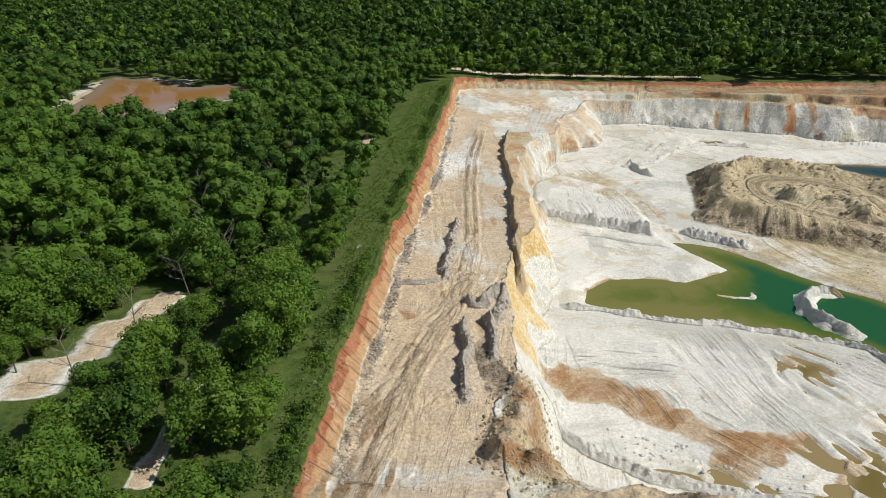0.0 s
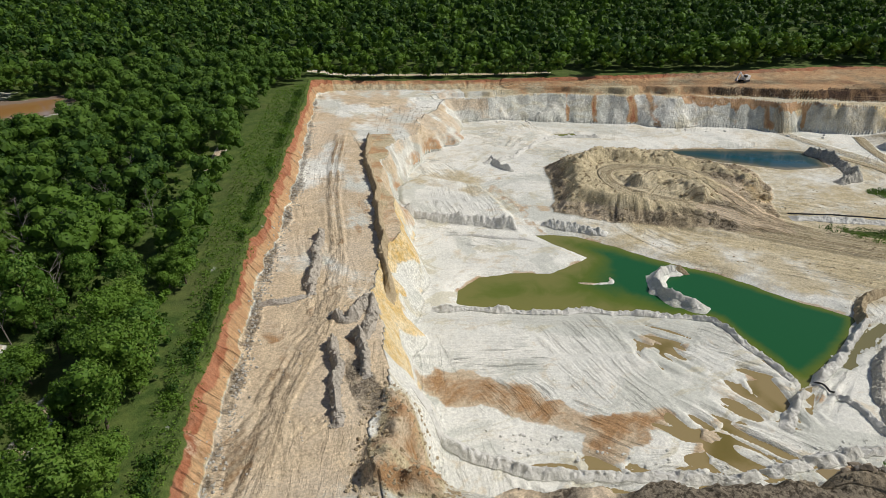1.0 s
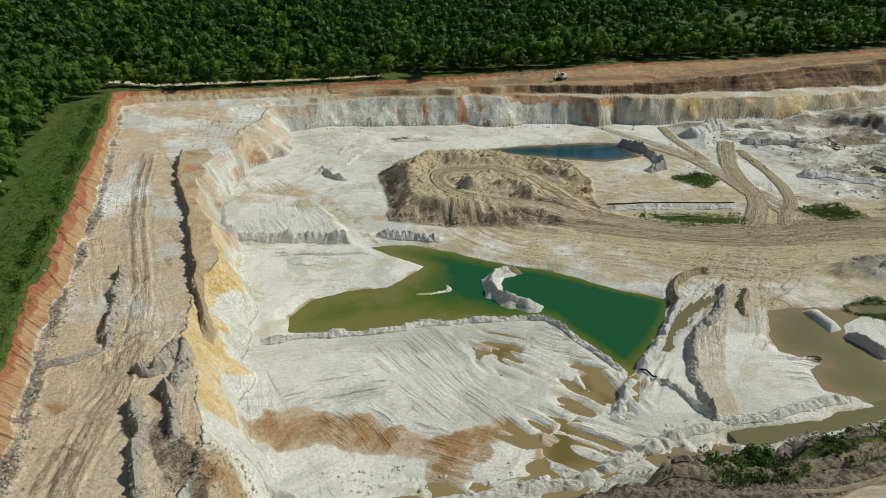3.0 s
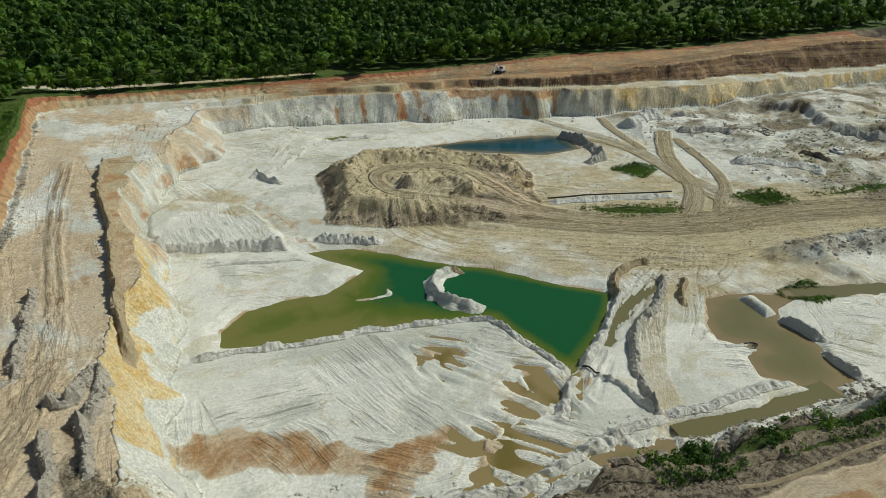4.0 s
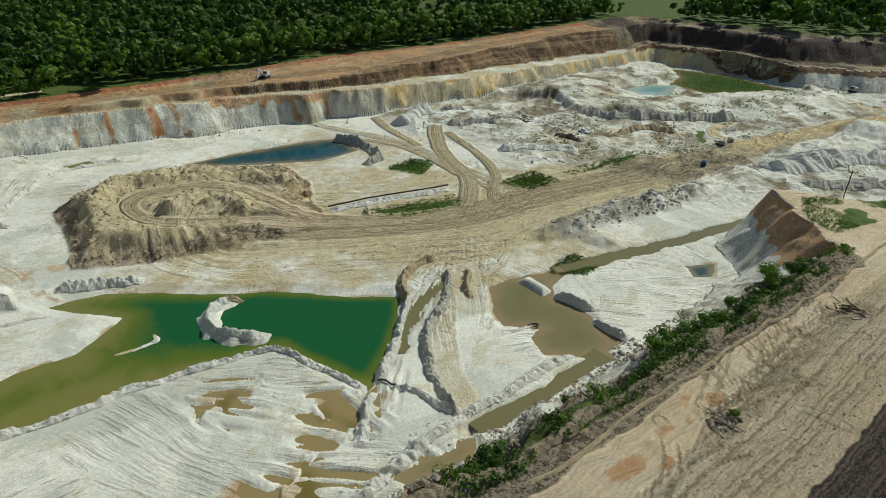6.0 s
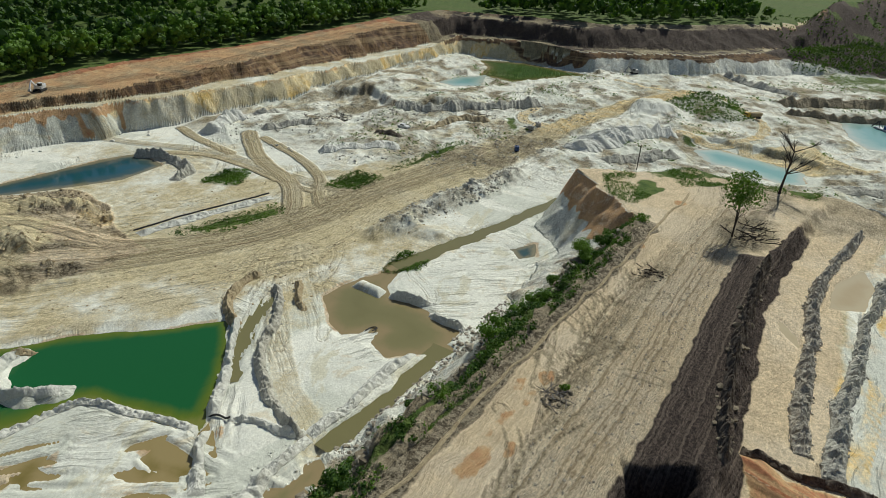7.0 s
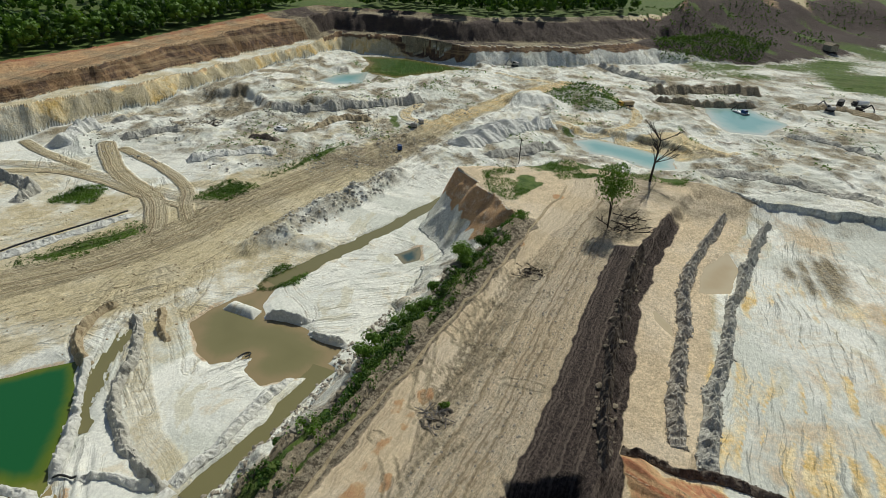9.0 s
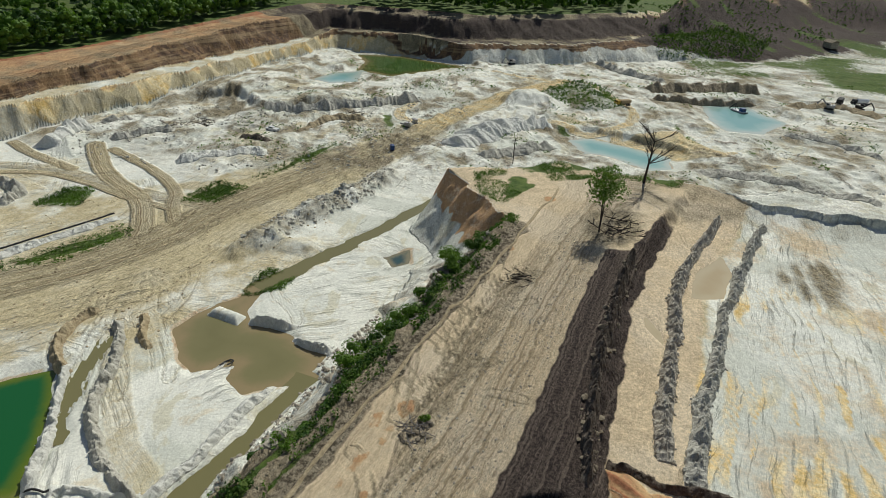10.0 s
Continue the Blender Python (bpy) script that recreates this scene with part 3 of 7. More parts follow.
RU, RV, RC, RAMP = rake_field(X, Y)
out_rim = sstep(-1.5, 0.5, T["d1"])
wall = np.clip(T["wall"], 0, 1)
s3, s2, s1, south = T["s3"], T["s2"], T["s1"], T["south"]
on_top = (T["d3"] >= 0) & (T["d1"] < 0)
tan, orange, mud, dark, buff, gravel, clean = (np.zeros_like(X) for _ in range(7))
ochre, purple, road, strata = (np.zeros_like(X) for _ in range(4))
across = np.zeros_like(X)
grass = out_rim.copy()
streak = vnoise(X / 1.6, Y / 1.6, 107)

# the bank round the rim and the red bench of the north
bank_m = sstep(0.02, 0.15, s1) * (T["d1"] < 0.5) * (Y > 36)
wbank = 0.64 + 0.36 * sstep(0.46, 0.66, s1 + 0.5 * fbm(X, Y, 5, 99) + 0.25 * fbm(X, Y, 1.6, 195)) + 0.1 * fbm(X, Y, 3, 151)
nbank = np.interp(X, [60, 110], [.42, .55]) + 0.5 * sstep(np.interp(X, [60, 110], [.5, .2]), np.interp(X, [60, 110], [.75, .5]), s1) * (0.75 + 0.6 * fbm(X, Y, 3, 205))
orange = np.maximum(orange, bank_m * np.where(X < 12, wbank, nbank))
purple = np.maximum(purple, bank_m * (X > 12) * sstep(.3, .6, s1) * (0.34 + .5 * fbm(X, Y, 4, 152)))
tan = np.maximum(tan, bank_m)
bench_n = on_top * sstep(-2, 5, Y - np.interp(X, [0, 10, 40, 70, 180, 300, 400], [243, 238, 231, 224, 181, 159, 127])) * (Y > 100)
bench_n = np.maximum(bench_n, on_top * (T['d2'] > -.3) * (X > 110) * (X < 400) * (Y > 90))
orange = np.maximum(orange, bench_n * (np.interp(X, [40, 50, 170, 210], [.24, .40, .60, .64]) + .5 * fbm(X, Y, 8, 137)))
tan = np.maximum(tan, bench_n)
dark = np.maximum(dark, bench_n * sstep(90, 160, X) * (.42 + .8 * fbm(X, Y, 7, 191)))
tan = np.maximum(tan, on_top * (0.50 + 1.1 * fbm(X, Y, 11, 98)) * (1 - south))
mud = np.maximum(mud, on_top * (X < 20) * (Y < 130) * (1 - south) * np.clip(0.16 + 0.9 * fbm(X, Y * .6, 7, 129), 0, .5))
west = on_top * (X < 60) * (1 - south) * (1 - bank_m)
tan = tan * (1 - west * .75)
buff = np.maximum(buff, west * np.clip(np.interp(Y, [60, 100, 130, 190], [.92, .75, .52, .48]) + 1.5 * fbm(X, Y * .6, 8, 145), 0, 1))
toe_w = west * sstep(3.0, 0.4, line_dist(X, Y, BERM_TOE) + 2.0 * fbm(X, Y, 4, 206)) * (Y < 235)
gravel = np.maximum(gravel, toe_w * (.5 + .8 * fbm(X, Y, 3, 207)))
gravel = np.maximum(gravel, blot(-7.2, 66.5, 2.6, 7.5, 0) * west * (.5 + .6 * fbm(X, Y, 2, 208)))
for x_, y_, rx, ry in ((-18.4, 84, 2.2, 4), (-16.5, 77, 2, 2.5), (0.5, 118, 1.2, 6), (-24.5, 60.5, 2, 4), (-6.7, 75, 1.6, 4.5), (4, 128, 1.5, 6), (-1, 140, 1.2, 5)):
    mud = np.maximum(mud, blot(x_ + 1.5 * fbm(X, Y, 3, 146), y_ + 3 * fbm(X, Y, 4, 147), rx, ry) * (0.55 + .6 * fbm(X, Y, 2.5, 148)))
for line in ([(-6.5, 93.5), (-12.9, 82.4), (-18.2, 72.2), (-22.2, 63.6), (-25.8, 53.6), (-28.5, 44), (-30, 36)], [(-7.8, 91.2), (-15.7, 77.5), (-20, 69), (-23.6, 56.9), (-25.2, 48.1), (-26, 38)],
             [(-17, 71), (-20.3, 57.6), (-22.6, 47.6), (-24, 36)], [(-18, 73), (-22.5, 61), (-24.8, 52), (-27.3, 40)], [(-4.5, 112), (-2.2, 135), (1.5, 160), (6, 180)]):
    d_, s_, a_ = near_line(smooth_line(line, 2), X + .5 * fbm(X, Y, 4, 149), Y, 10)
    m = np.maximum(sstep(.75, 0.3, np.abs(d_ - .95)), .55 * sstep(.6, .2, np.abs(d_ - 2.4))) * (0.45 + 0.75 * vnoise(a_ / 5, a_ * 0, 150)) * on_top
    mud, dark = np.maximum(mud, m * .72), np.maximum(dark, m * .50)
strip_w = on_top * (X < 22) * (Y > 90) * (Y < 184) * sstep(0, 1.5, X - np.interp(Y, [88, 103, 120, 140, 166, 182], [0.5, 3, 5.5, 8, 10.5, 14.5]))
tan, orange = np.maximum(tan, strip_w), np.maximum(orange, strip_w * (0.42 + 0.6 * fbm(X, Y, 6, 97)))
# south plateau: a pale road, stony ground, the dark strip
buff = np.maximum(buff, on_top * south * (0.9 + .3 * fbm(X, Y, 14, 209)))
dl, sl, al = near_line([(20, 32)] + ROAD_L + [(180, -14)], T["wx"], T["wy"], 60)
rr, sr2, ar2 = near_line([(20, 24)] + ROAD_R + [(176, -20)], T["wx"], T["wy"], 60)
onroad = sstep(-.6, .6, -dl * sl) * sstep(-1.0, 1.0, rr * sr2) * on_top * south
dkl, skl, _ = near_line([(30, 9)] + DARK_L + [(150, -26)], X + .35 * fbm(X, Y, 6, 154), Y + .9 * fbm(X, Y, 2, 155), 60)
stony = sstep(-1.5, 1.5, -rr * sr2) * sstep(-1, 1, dkl * skl) * on_top * south
dark = np.maximum(dark, stony * (0.20 + 0.6 * (vnoise(dkl / 0.8, T['ar'] / 60, 101) - .5) + 0.35 * (vnoise(dkl / 2.6, T['ar'] / 40, 210) - .5) + 0.2 * fbm(X, Y, 5, 102)))
strip = sstep(-1, 1, -dkl * skl) * sstep(4.6, 3.0, -T["dr"]) * on_top * south * np.maximum(sstep(131, 126, X), sstep(158, 140, X) * sstep(3.5, 1.5, np.abs(T['dr'] + 2.5)))
purple = np.maximum(purple, strip)
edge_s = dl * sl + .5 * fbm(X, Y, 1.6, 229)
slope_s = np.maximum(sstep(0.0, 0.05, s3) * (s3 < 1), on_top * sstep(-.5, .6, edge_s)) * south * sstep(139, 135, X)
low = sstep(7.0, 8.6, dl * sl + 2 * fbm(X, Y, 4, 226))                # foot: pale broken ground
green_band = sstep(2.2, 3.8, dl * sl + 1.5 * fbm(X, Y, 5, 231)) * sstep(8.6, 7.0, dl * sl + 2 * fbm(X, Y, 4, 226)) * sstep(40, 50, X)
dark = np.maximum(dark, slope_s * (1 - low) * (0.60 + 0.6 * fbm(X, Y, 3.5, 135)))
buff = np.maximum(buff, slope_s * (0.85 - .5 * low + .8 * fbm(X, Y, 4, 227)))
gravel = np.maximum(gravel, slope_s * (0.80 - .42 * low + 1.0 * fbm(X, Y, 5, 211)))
gravel = np.maximum(gravel, stony * (.16 + .5 * fbm(X, Y, 4, 212)))
orange = np.maximum(orange, slope_s * sstep(8, 3, np.hypot(X - 45.5, (Y - 31.5) * 1.4)) * (.75 + .5 * fbm(X, Y, 2, 179)))
mud = np.maximum(mud, slope_s * low * np.clip(.25 + .9 * fbm(X, Y, 6, 136), 0, .6))
grass = np.maximum(grass, slope_s * green_band * (0.80 + 1.1 * fbm(X, Y, 5, 103)))
for x_, y_, rx, ry, t_ in ((77.6, 10.5, 2.2, 1.0, -.3), (66, 14.6, 4.4, .8, -.4), (58.5, 16.0, 3.6, 1.6, -.3), (72, 12.2, 2.0, 1.2, -.3), (62, 12.5, 1.6, .8, 0), (123.5, .4, 1.8, 1.4, 0), (74, 13.8, 2.4, .8, -.3), (150, -7, 2, 1.5, 0)):
    orange = np.maximum(orange, blot(x_, y_ + 1.2 * fbm(X, Y, 2, 156), rx, ry, t_) * np.clip(0.62 + .8 * fbm(X, Y, 1.8, 157), 0, .75))
stumps = blot(140, -21, 12, 7, -.3) * on_top
dark = np.maximum(dark, stumps * (.62 + .6 * fbm(X, Y, 3, 220)))
gravel = np.maximum(gravel, stumps * (.4 + .8 * fbm(X, Y, 4, 221)))
# curved wheel tracks where machines turn on the road's edge
r = np.random.default_rng(222)
EDGE_R = [(122.9, -6), (114.8, -2.3), (103.3, 2.3), (95.4, 5.4), (85.8, 7), (77.7, 8.4), (70.6, 10.2), (64.7, 10.6), (55, 12.5)]
TURNS = [[(95, 6.7), (99.8, 4.8), (102.5, 1.7), (101.2, -.2), (97.1, 1.9), (93.2, 4.3), (87.5, 5.9), (83.1, 6.7)]]
for i in range(26):
    x_ = r.uniform(53, 118)
    y_ = np.interp(x_, [p[0] for p in EDGE_R[::-1]], [p[1] for p in EDGE_R[::-1]]) + r.normal() * 1.6
    a_, bend_, run_ = -.28 + r.normal() * .18, r.normal() * .07, []
    for _ in range(int(r.integers(9, 17))):
        run_.append((x_, y_))
        x_, y_, a_ = x_ + 1.3 * math.cos(a_), y_ + 1.3 * math.sin(a_), a_ + bend_
    TURNS.append(run_)
for i, line in enumerate(TURNS):
    d_, s_, a_ = near_line(line, X + .25 * fbm(X, Y, 2, 164), Y, 5)
    q_ = np.abs(d_ - .85)
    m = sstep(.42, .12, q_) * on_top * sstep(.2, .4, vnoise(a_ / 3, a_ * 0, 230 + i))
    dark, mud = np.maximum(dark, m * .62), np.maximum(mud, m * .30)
    Z = Z - .12 * m
# long wheel tracks on the floor of the pit
r = np.random.default_rng(240)
for i in range(64):
    k_ = int(r.integers(0, 3))
    base_ = (HAUL[1:9], TRACK_BENCH[1:8], HAUL[2:7])[k_] if i % 4 else ROAD_NS[:5]
    t_ = r.uniform(0, len(base_) - 2.2)
    off_, run_, lean_ = r.normal() * (7.5, 3.0, 10)[k_], [], r.normal() * .5
    for q in np.arange(t_, min(t_ + r.uniform(.8, 2.2), len(base_) - 1.01), .12):
        (ax, ay), (bx, by) = base_[int(q)], base_[int(q) + 1]
        u_, l_ = q - int(q), math.hypot(bx - ax, by - ay)
        o_ = off_ + lean_ * (q - t_) * 6 + 1.2 * math.sin(q * 3 + i)
        run_.append((ax + (bx - ax) * u_ - (by - ay) / l_ * o_, ay + (by - ay) * u_ + (bx - ax) / l_ * o_))
    if len(run_) < 3:
        continue
    d_, s_, a_ = near_line(smooth_line(run_, 1), X + .3 * fbm(X, Y, 3, 241), Y, 5)
    keep_ = sstep(.15, .35, vnoise(a_ / 4, a_ * 0, 250 + i)) * (T["shore"] > .6)
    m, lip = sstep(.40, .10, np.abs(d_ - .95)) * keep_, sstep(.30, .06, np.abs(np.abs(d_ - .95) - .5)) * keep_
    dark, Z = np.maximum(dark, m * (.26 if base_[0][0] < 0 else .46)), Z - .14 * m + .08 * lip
# south white field with ochre streaks
field = on_top * south * sstep(8.5, 10.5, -T["dr"])
tan, buff = tan * (1 - field), buff * (1 - field * sstep(13, 16, -T['dr']))
buff = np.maximum(buff, field * np.clip(.32 + .9 * fbm(X, Y, 9, 232), 0, .6))
tan = np.maximum(tan, on_top * south * sstep(3, 4.5, -T["dr"]) * sstep(16.5, 14.5, -T["dr"]) * (0.6 + 0.5 * fbm(X, Y, 5, 104)))
tan = np.maximum(tan, field * sstep(17, 13, -T["dr"]) * 0.5)
streaks = vnoise(RU / 0.8, RV / 12, 105) * 0.42 + vnoise(X / 7, Y / 4, 106) * 0.42 + vnoise(X / 26, Y / 20, 162) * .35
ochre = np.maximum(ochre, field * sstep(0.48, 0.74, streaks) * (0.25 + .6 * vnoise(RU / .55, RV / 10, 192)) * sstep(12, 15, -T["dr"]) * sstep(150, 110, X))
mud = np.maximum(mud, field * sstep(0.62, 0.85, streaks) * 0.36 * sstep(14, 17, -T["dr"]) * sstep(120, 95, X))
dark = np.maximum(dark, sstep(5, -3, sd(STAIN, X + 4 * fbm(X, Y, 6, 158), Y + 4 * fbm(X, Y, 6, 159), 20)) * np.clip(0.32 + .7 * vnoise(RU / .8, RV / 6, 160) + .5 * fbm(X, Y, 5, 161), 0, .8))
turn_ = np.arctan2(Y + 25, X - 60)
orange = np.maximum(orange, blur_in(ORANGE_HEAP, 0.6) * (.80 + .4 * (vnoise(turn_ * 26, np.hypot(X - 60, Y + 25) / 9, 163) - .5)))
dark = np.maximum(dark, blur_in(ORANGE_HEAP, 0.6) * sstep(.55, .8, vnoise(turn_ * 30, np.hypot(X - 60, Y + 25) / 7, 213)) * .7)
ochre = np.maximum(ochre, blur_in(ORANGE_HEAP, .6))
dark = np.maximum(dark, on_top * south * sstep(140, 158, X) * sstep(-20, -32, Y) * (0.35 + 0.9 * fbm(X, Y, 6, 118)))
# walls: strata by height, and streaks that run down
nwall = (Y > 60) & (X > 66)
for x_, w_ in ((98, .8), (108, 1.2), (120, 2.6), (127, 1.8), (142, 1.0), (154, .9), (163, 1.6), (176, 1.0)):
    orange = np.maximum(orange, wall * nwall * np.exp(-((T["wx"] - x_ - (s3 - .5) * 2) / w_) ** 2) * (s2 <= 0.02) * (0.55 + 0.7 * (vnoise(X / 2.2, Z / 2.5, 153) - .4)))
ochre = np.maximum(ochre, wall * nwall * sstep(0.42, 0.7, vnoise(X / 6, Y / 6, 109) + .25 * (s3 - .5)) * sstep(125, 190, X) * 0.85 * (s2 < .05))
tan = np.maximum(tan, wall * nwall * (0.30 + 0.35 * sstep(140, 230, X)))
orange = np.maximum(orange, wall * nwall * (X > 170) * sstep(.62, .9, s3 + .5 * fbm(X, Y, 8, 189)) * .5)
strata = np.maximum(strata, ((s2 > 0.03) & (s2 < 1) & (X > 150)) * 1.0)
strata = np.maximum(strata, (X > 372) * wall * sstep(0.5, 0.7, s3 + 0.5 * fbm(X, Y, 12, 96)) * 0.8)
purple = np.maximum(purple, ((s2 > 0.05) & (s2 < 1)) * (X > 380) * 0.62)
yellow = wall * (X < 22) * (Y > 74) * (Y < 132)
clean = np.maximum(clean, wall * (X < 30) * (Y > 56) * (Y < 140))
ochre = np.maximum(ochre, yellow * sstep(0.22, 0.58, s3 + 1.2 * fbm(X, Y, 6, 110) + 0.3 * (streak - .5)) * 0.95)
ochre = np.maximum(ochre, yellow * sstep(0.22, 0.05, s3) * sstep(0.5, 0.8, vnoise(X / 5, Y / 5, 95)) * 0.7)
purple = np.maximum(purple, on_top * (X > 366) * (Y > -60) * (.46 + .8 * fbm(X, Y, 9, 261)))
dark, tan = np.maximum(dark, on_top * (X > 366) * (Y > -60) * (.78 + .6 * fbm(X, Y, 9, 190))), np.maximum(tan, on_top * (X > 366) * .9)
curve = wall * (X < 68) * (Y > 130)
buff = np.maximum(buff, curve * 0.6 * sstep(.35, .75, vnoise(X / 6, Y / 6, 94) + .35 * sstep(.3, .8, s3)))
ochre = np.maximum(ochre, curve * 0.3 * sstep(.5, .8, vnoise(X / 5, Y / 5, 168) + .25 * (1 - s3)))
orange = np.maximum(orange, curve * (0.15 + 0.55 * vnoise(X / 5, Y / 5, 111)) * sstep(215, 200, Y) * sstep(.75, .3, s3 + .5 * fbm(X, Y, 8, 216)) * .9)
tan = tan * (1 - yellow * .85)
slump = blur_in(SLUMP, 1.5)
mud = np.maximum(mud, slump * (0.55 + 0.8 * fbm(X, Y, 4, 93)))
orange = np.maximum(orange, slump * (0.52 + 0.6 * fbm(X, Y, 2.5, 186)))
clean = clean * (1 - slump)
tan = np.maximum(tan, slump)
# pit floor
fl = sstep(0.5, -1.5, T["t3"])
dh = line_dist(X, Y, HAUL)
tan = np.maximum(tan, fl * sstep(1, .4, dh / np.interp(X, [180, 240], [24, 9])) * (0.72 + 0.5 * fbm(X, Y, 10, 92)))
tan = np.maximum(tan, fl * blot(118, 80, 30, 16, -.6) * 0.7)
tan = np.maximum(tan, fl * sstep(90, 120, X) * sstep(300, 160, X) * (Y > 40) * np.clip(0.36 + 1.0 * fbm(X, Y, 22, 91), 0, .8))
tan = np.maximum(tan, fl * sstep(150, 185, Y) * (X < 110) * 0.38)
TAN_ZONE = [(60, 123), (70, 109), (79, 98), (88, 87), (95, 79), (108, 78), (120, 70), (132, 62), (150, 62), (196, 46), (226, 38), (226, 50), (190, 70), (160, 96), (152, 112), (134, 132), (110, 150), (108, 106), (88, 113)]
zone = sstep(4, -4, -5.5 + sd(TAN_ZONE, X + 6 * fbm(X, Y, 9, 169), Y + 6 * fbm(X, Y, 9, 170), 30))
tan = np.maximum(tan, fl * zone * (0.58 + 0.7 * fbm(X, Y, 6, 171)))
mud = np.maximum(mud, fl * zone * sstep(9, 2, T["shore"]) * (0.30 + .7 * fbm(X, Y, 4, 172)))
for poly_, amt in (([(22.5, 187), (43.9, 172), (54, 150), (51, 139), (43.3, 130.6), (40, 146), (19.8, 163)], .5), ([(104, 60), (96, 55), (88, 60), (100, 72), (112, 72), (134, 60), (150, 46), (142, 44), (122, 54)], .55)):
    q_ = sstep(4, -4, sd(poly_, X + 5 * fbm(X, Y, 8, 173), Y + 5 * fbm(X, Y, 8, 174), 30))
    tan = np.maximum(tan, fl * q_ * (amt + 0.7 * fbm(X, Y, 6, 175)))
for line, w in (([(56, 136), (50, 139), (46.5, 145), (45.5, 156), (50, 163)], 2.2), ([(47.5, 143), (47, 136), (45.5, 127), (47.5, 124)], 1.6)):
    d_ = near_line(smooth_line(line, 2), T["wx"], T["wy"], 12)[0]
    mud = np.maximum(mud, fl * sstep(w * 1.5, w * .5, d_) * (.46 + .5 * fbm(X, Y, 3, 224)))
mnd = sstep(0.3, -1.0, T["dm"])
tan = np.maximum(tan, mnd * 0.95)
dark = np.maximum(dark, mnd * sstep(5.6, 3.6, Z) * (0.46 + 0.6 * fbm(X, Y, 4, 90)))
on_loop = np.maximum(sstep(3.4, 2.4, near_line(smooth_line(MOUND_TRACK, 2), X, Y)[0]), sstep(3.0, 2.0, near_line(smooth_line(MOUND_TRACK2, 2), X, Y)[0]))
cone = sstep(7, 3, np.hypot(X - 116, (Y - 128) * .6)) * mnd
dark = dark * (1 - on_loop) * (1 - .8 * cone)
ochre = np.maximum(ochre, np.maximum(on_loop * .30, cone * .55) * mnd)
buff = np.maximum(buff, mnd * sstep(4.5, 3, Z) * .8)
gravel = np.maximum(gravel, mnd * sstep(5.0, 3.8, Z) * (1 - on_loop) * (.42 + .7 * fbm(X, Y, 4, 217)))
MX, MY = X + 4 * fbm(X, Y, 10, 130) + 3 * fbm(X, Y, 3, 131), Y + 3 * fbm(X, Y, 10, 132) + 3 * fbm(X, Y, 3, 133)
mud = np.maximum(mud, sstep(3.0, -3.0, np.minimum(sd(MUD, MX, MY, 20), sd(MUD_B, MX, MY, 20))) * (0.92 + 0.8 * fbm(X * .6 + Y * .4, Y - .5 * X, 5, 113)))
mud = np.maximum(mud, sstep(9, 0, sd(MUD, MX, MY, 20)) * 0.32)
ochre = np.maximum(ochre, sstep(7, -1, sd(MUD, MX, MY, 20)) * 0.30 * (X < 70) * fl)
mud = np.maximum(mud, blur_in(MUD_N, 1.5) * 0.4)
damp = fl * sstep(70, 40, X) * sstep(0.55, 0.8, vnoise(X / 9, Y / 6, 121)) * sstep(75, 60, Y) * 0.5
wet = sstep(2.2, 0.0, T["shore"]) * fl
mud = np.maximum.reduce([mud, damp, (T["isl"] > .5) * wet * 0.6 * sstep(0.40, 0.62, vnoise(X / 6, Y / 6, 114))])
eastm = fl * sstep(165, 205, X)
gravel = np.maximum(gravel, eastm * np.clip(.08 + 1.7 * fbm(X, Y * 1.5, 7, 223), 0, .8))
# dark patches, raised to put the shade among the heaps into the colour
dark = np.maximum(dark, eastm * np.clip(0.36 + 1.8 * fbm(X, Y * 1.4, 9, 116), 0, 0.78))
tan = np.maximum(tan, eastm * np.clip(0.12 + 1.6 * fbm(X, Y * 1.3, 12, 138), 0, 0.7))
mud = np.maximum(mud, eastm * np.clip(0.05 + 1.2 * fbm(X, Y * 1.3, 10, 139), 0, 0.45))
grass = np.maximum(grass, eastm * np.clip(1.9 * fbm(X, Y * 1.8, 12, 140) - .10, 0, 0.66) * sstep(185, 215, X))
k_ = blur_in(WHITE_FLAT, 2)
tan, mud = tan * (1 - k_ * .9), mud * (1 - k_ * .8)
k_ = blur_in(ISLET, .5, 1.5)
tan, mud, buff = tan * (1 - k_), mud * (1 - k_), buff * (1 - k_)
grass = np.maximum.reduce([grass] + [blur_in(g, 1.2) * 0.8 for g in (GREEN_A, GREEN_B, GREEN_C, GREEN_D, GREEN_E)] + [blur_in(VEG_HILL, 2) * .5])
END_GREEN = [(146, 3), (150, 8), (162, 10), (172, -2), (178, -12), (178, -24), (172, -40), (166, -38), (169, -22), (162, -6), (152, 0)]
grass = np.maximum(grass, blur_in(END_GREEN, 1.5, 1) * (0.54 + 1.3 * fbm(X, Y, 5, 183)))
far_s = sstep(330, 380, X) * sstep(-60, -120, Y) + sstep(520, 560, X)
grass = np.maximum(grass, np.clip(far_s, 0, 1) * (0.55 + 0.9 * fbm(X, Y, 30, 117)))
hill = sstep(6, -6, sd(SPOIL_HILL, X, Y, 160))
grass = np.maximum(grass * (1 - hill * 0.9), hill * np.clip(.30 + 1.4 * fbm(X, Y, 14, 141), 0, .75))
cap = hill * sstep(.38, .55, vnoise(X / 40, Y / 14, 219)) * sstep(27, 29, Z)
# dark hill earth, coloured darker still for the shade on its west slope
dark, tan, purple = np.maximum(dark, hill * 0.6 * (1 - cap)), np.maximum(tan, hill * 0.6), np.maximum(purple * (1 - cap), hill * (0.80 + .5 * fbm(X, Y, 12, 134)) * (1 - cap))
grass = grass * (1 - cap)
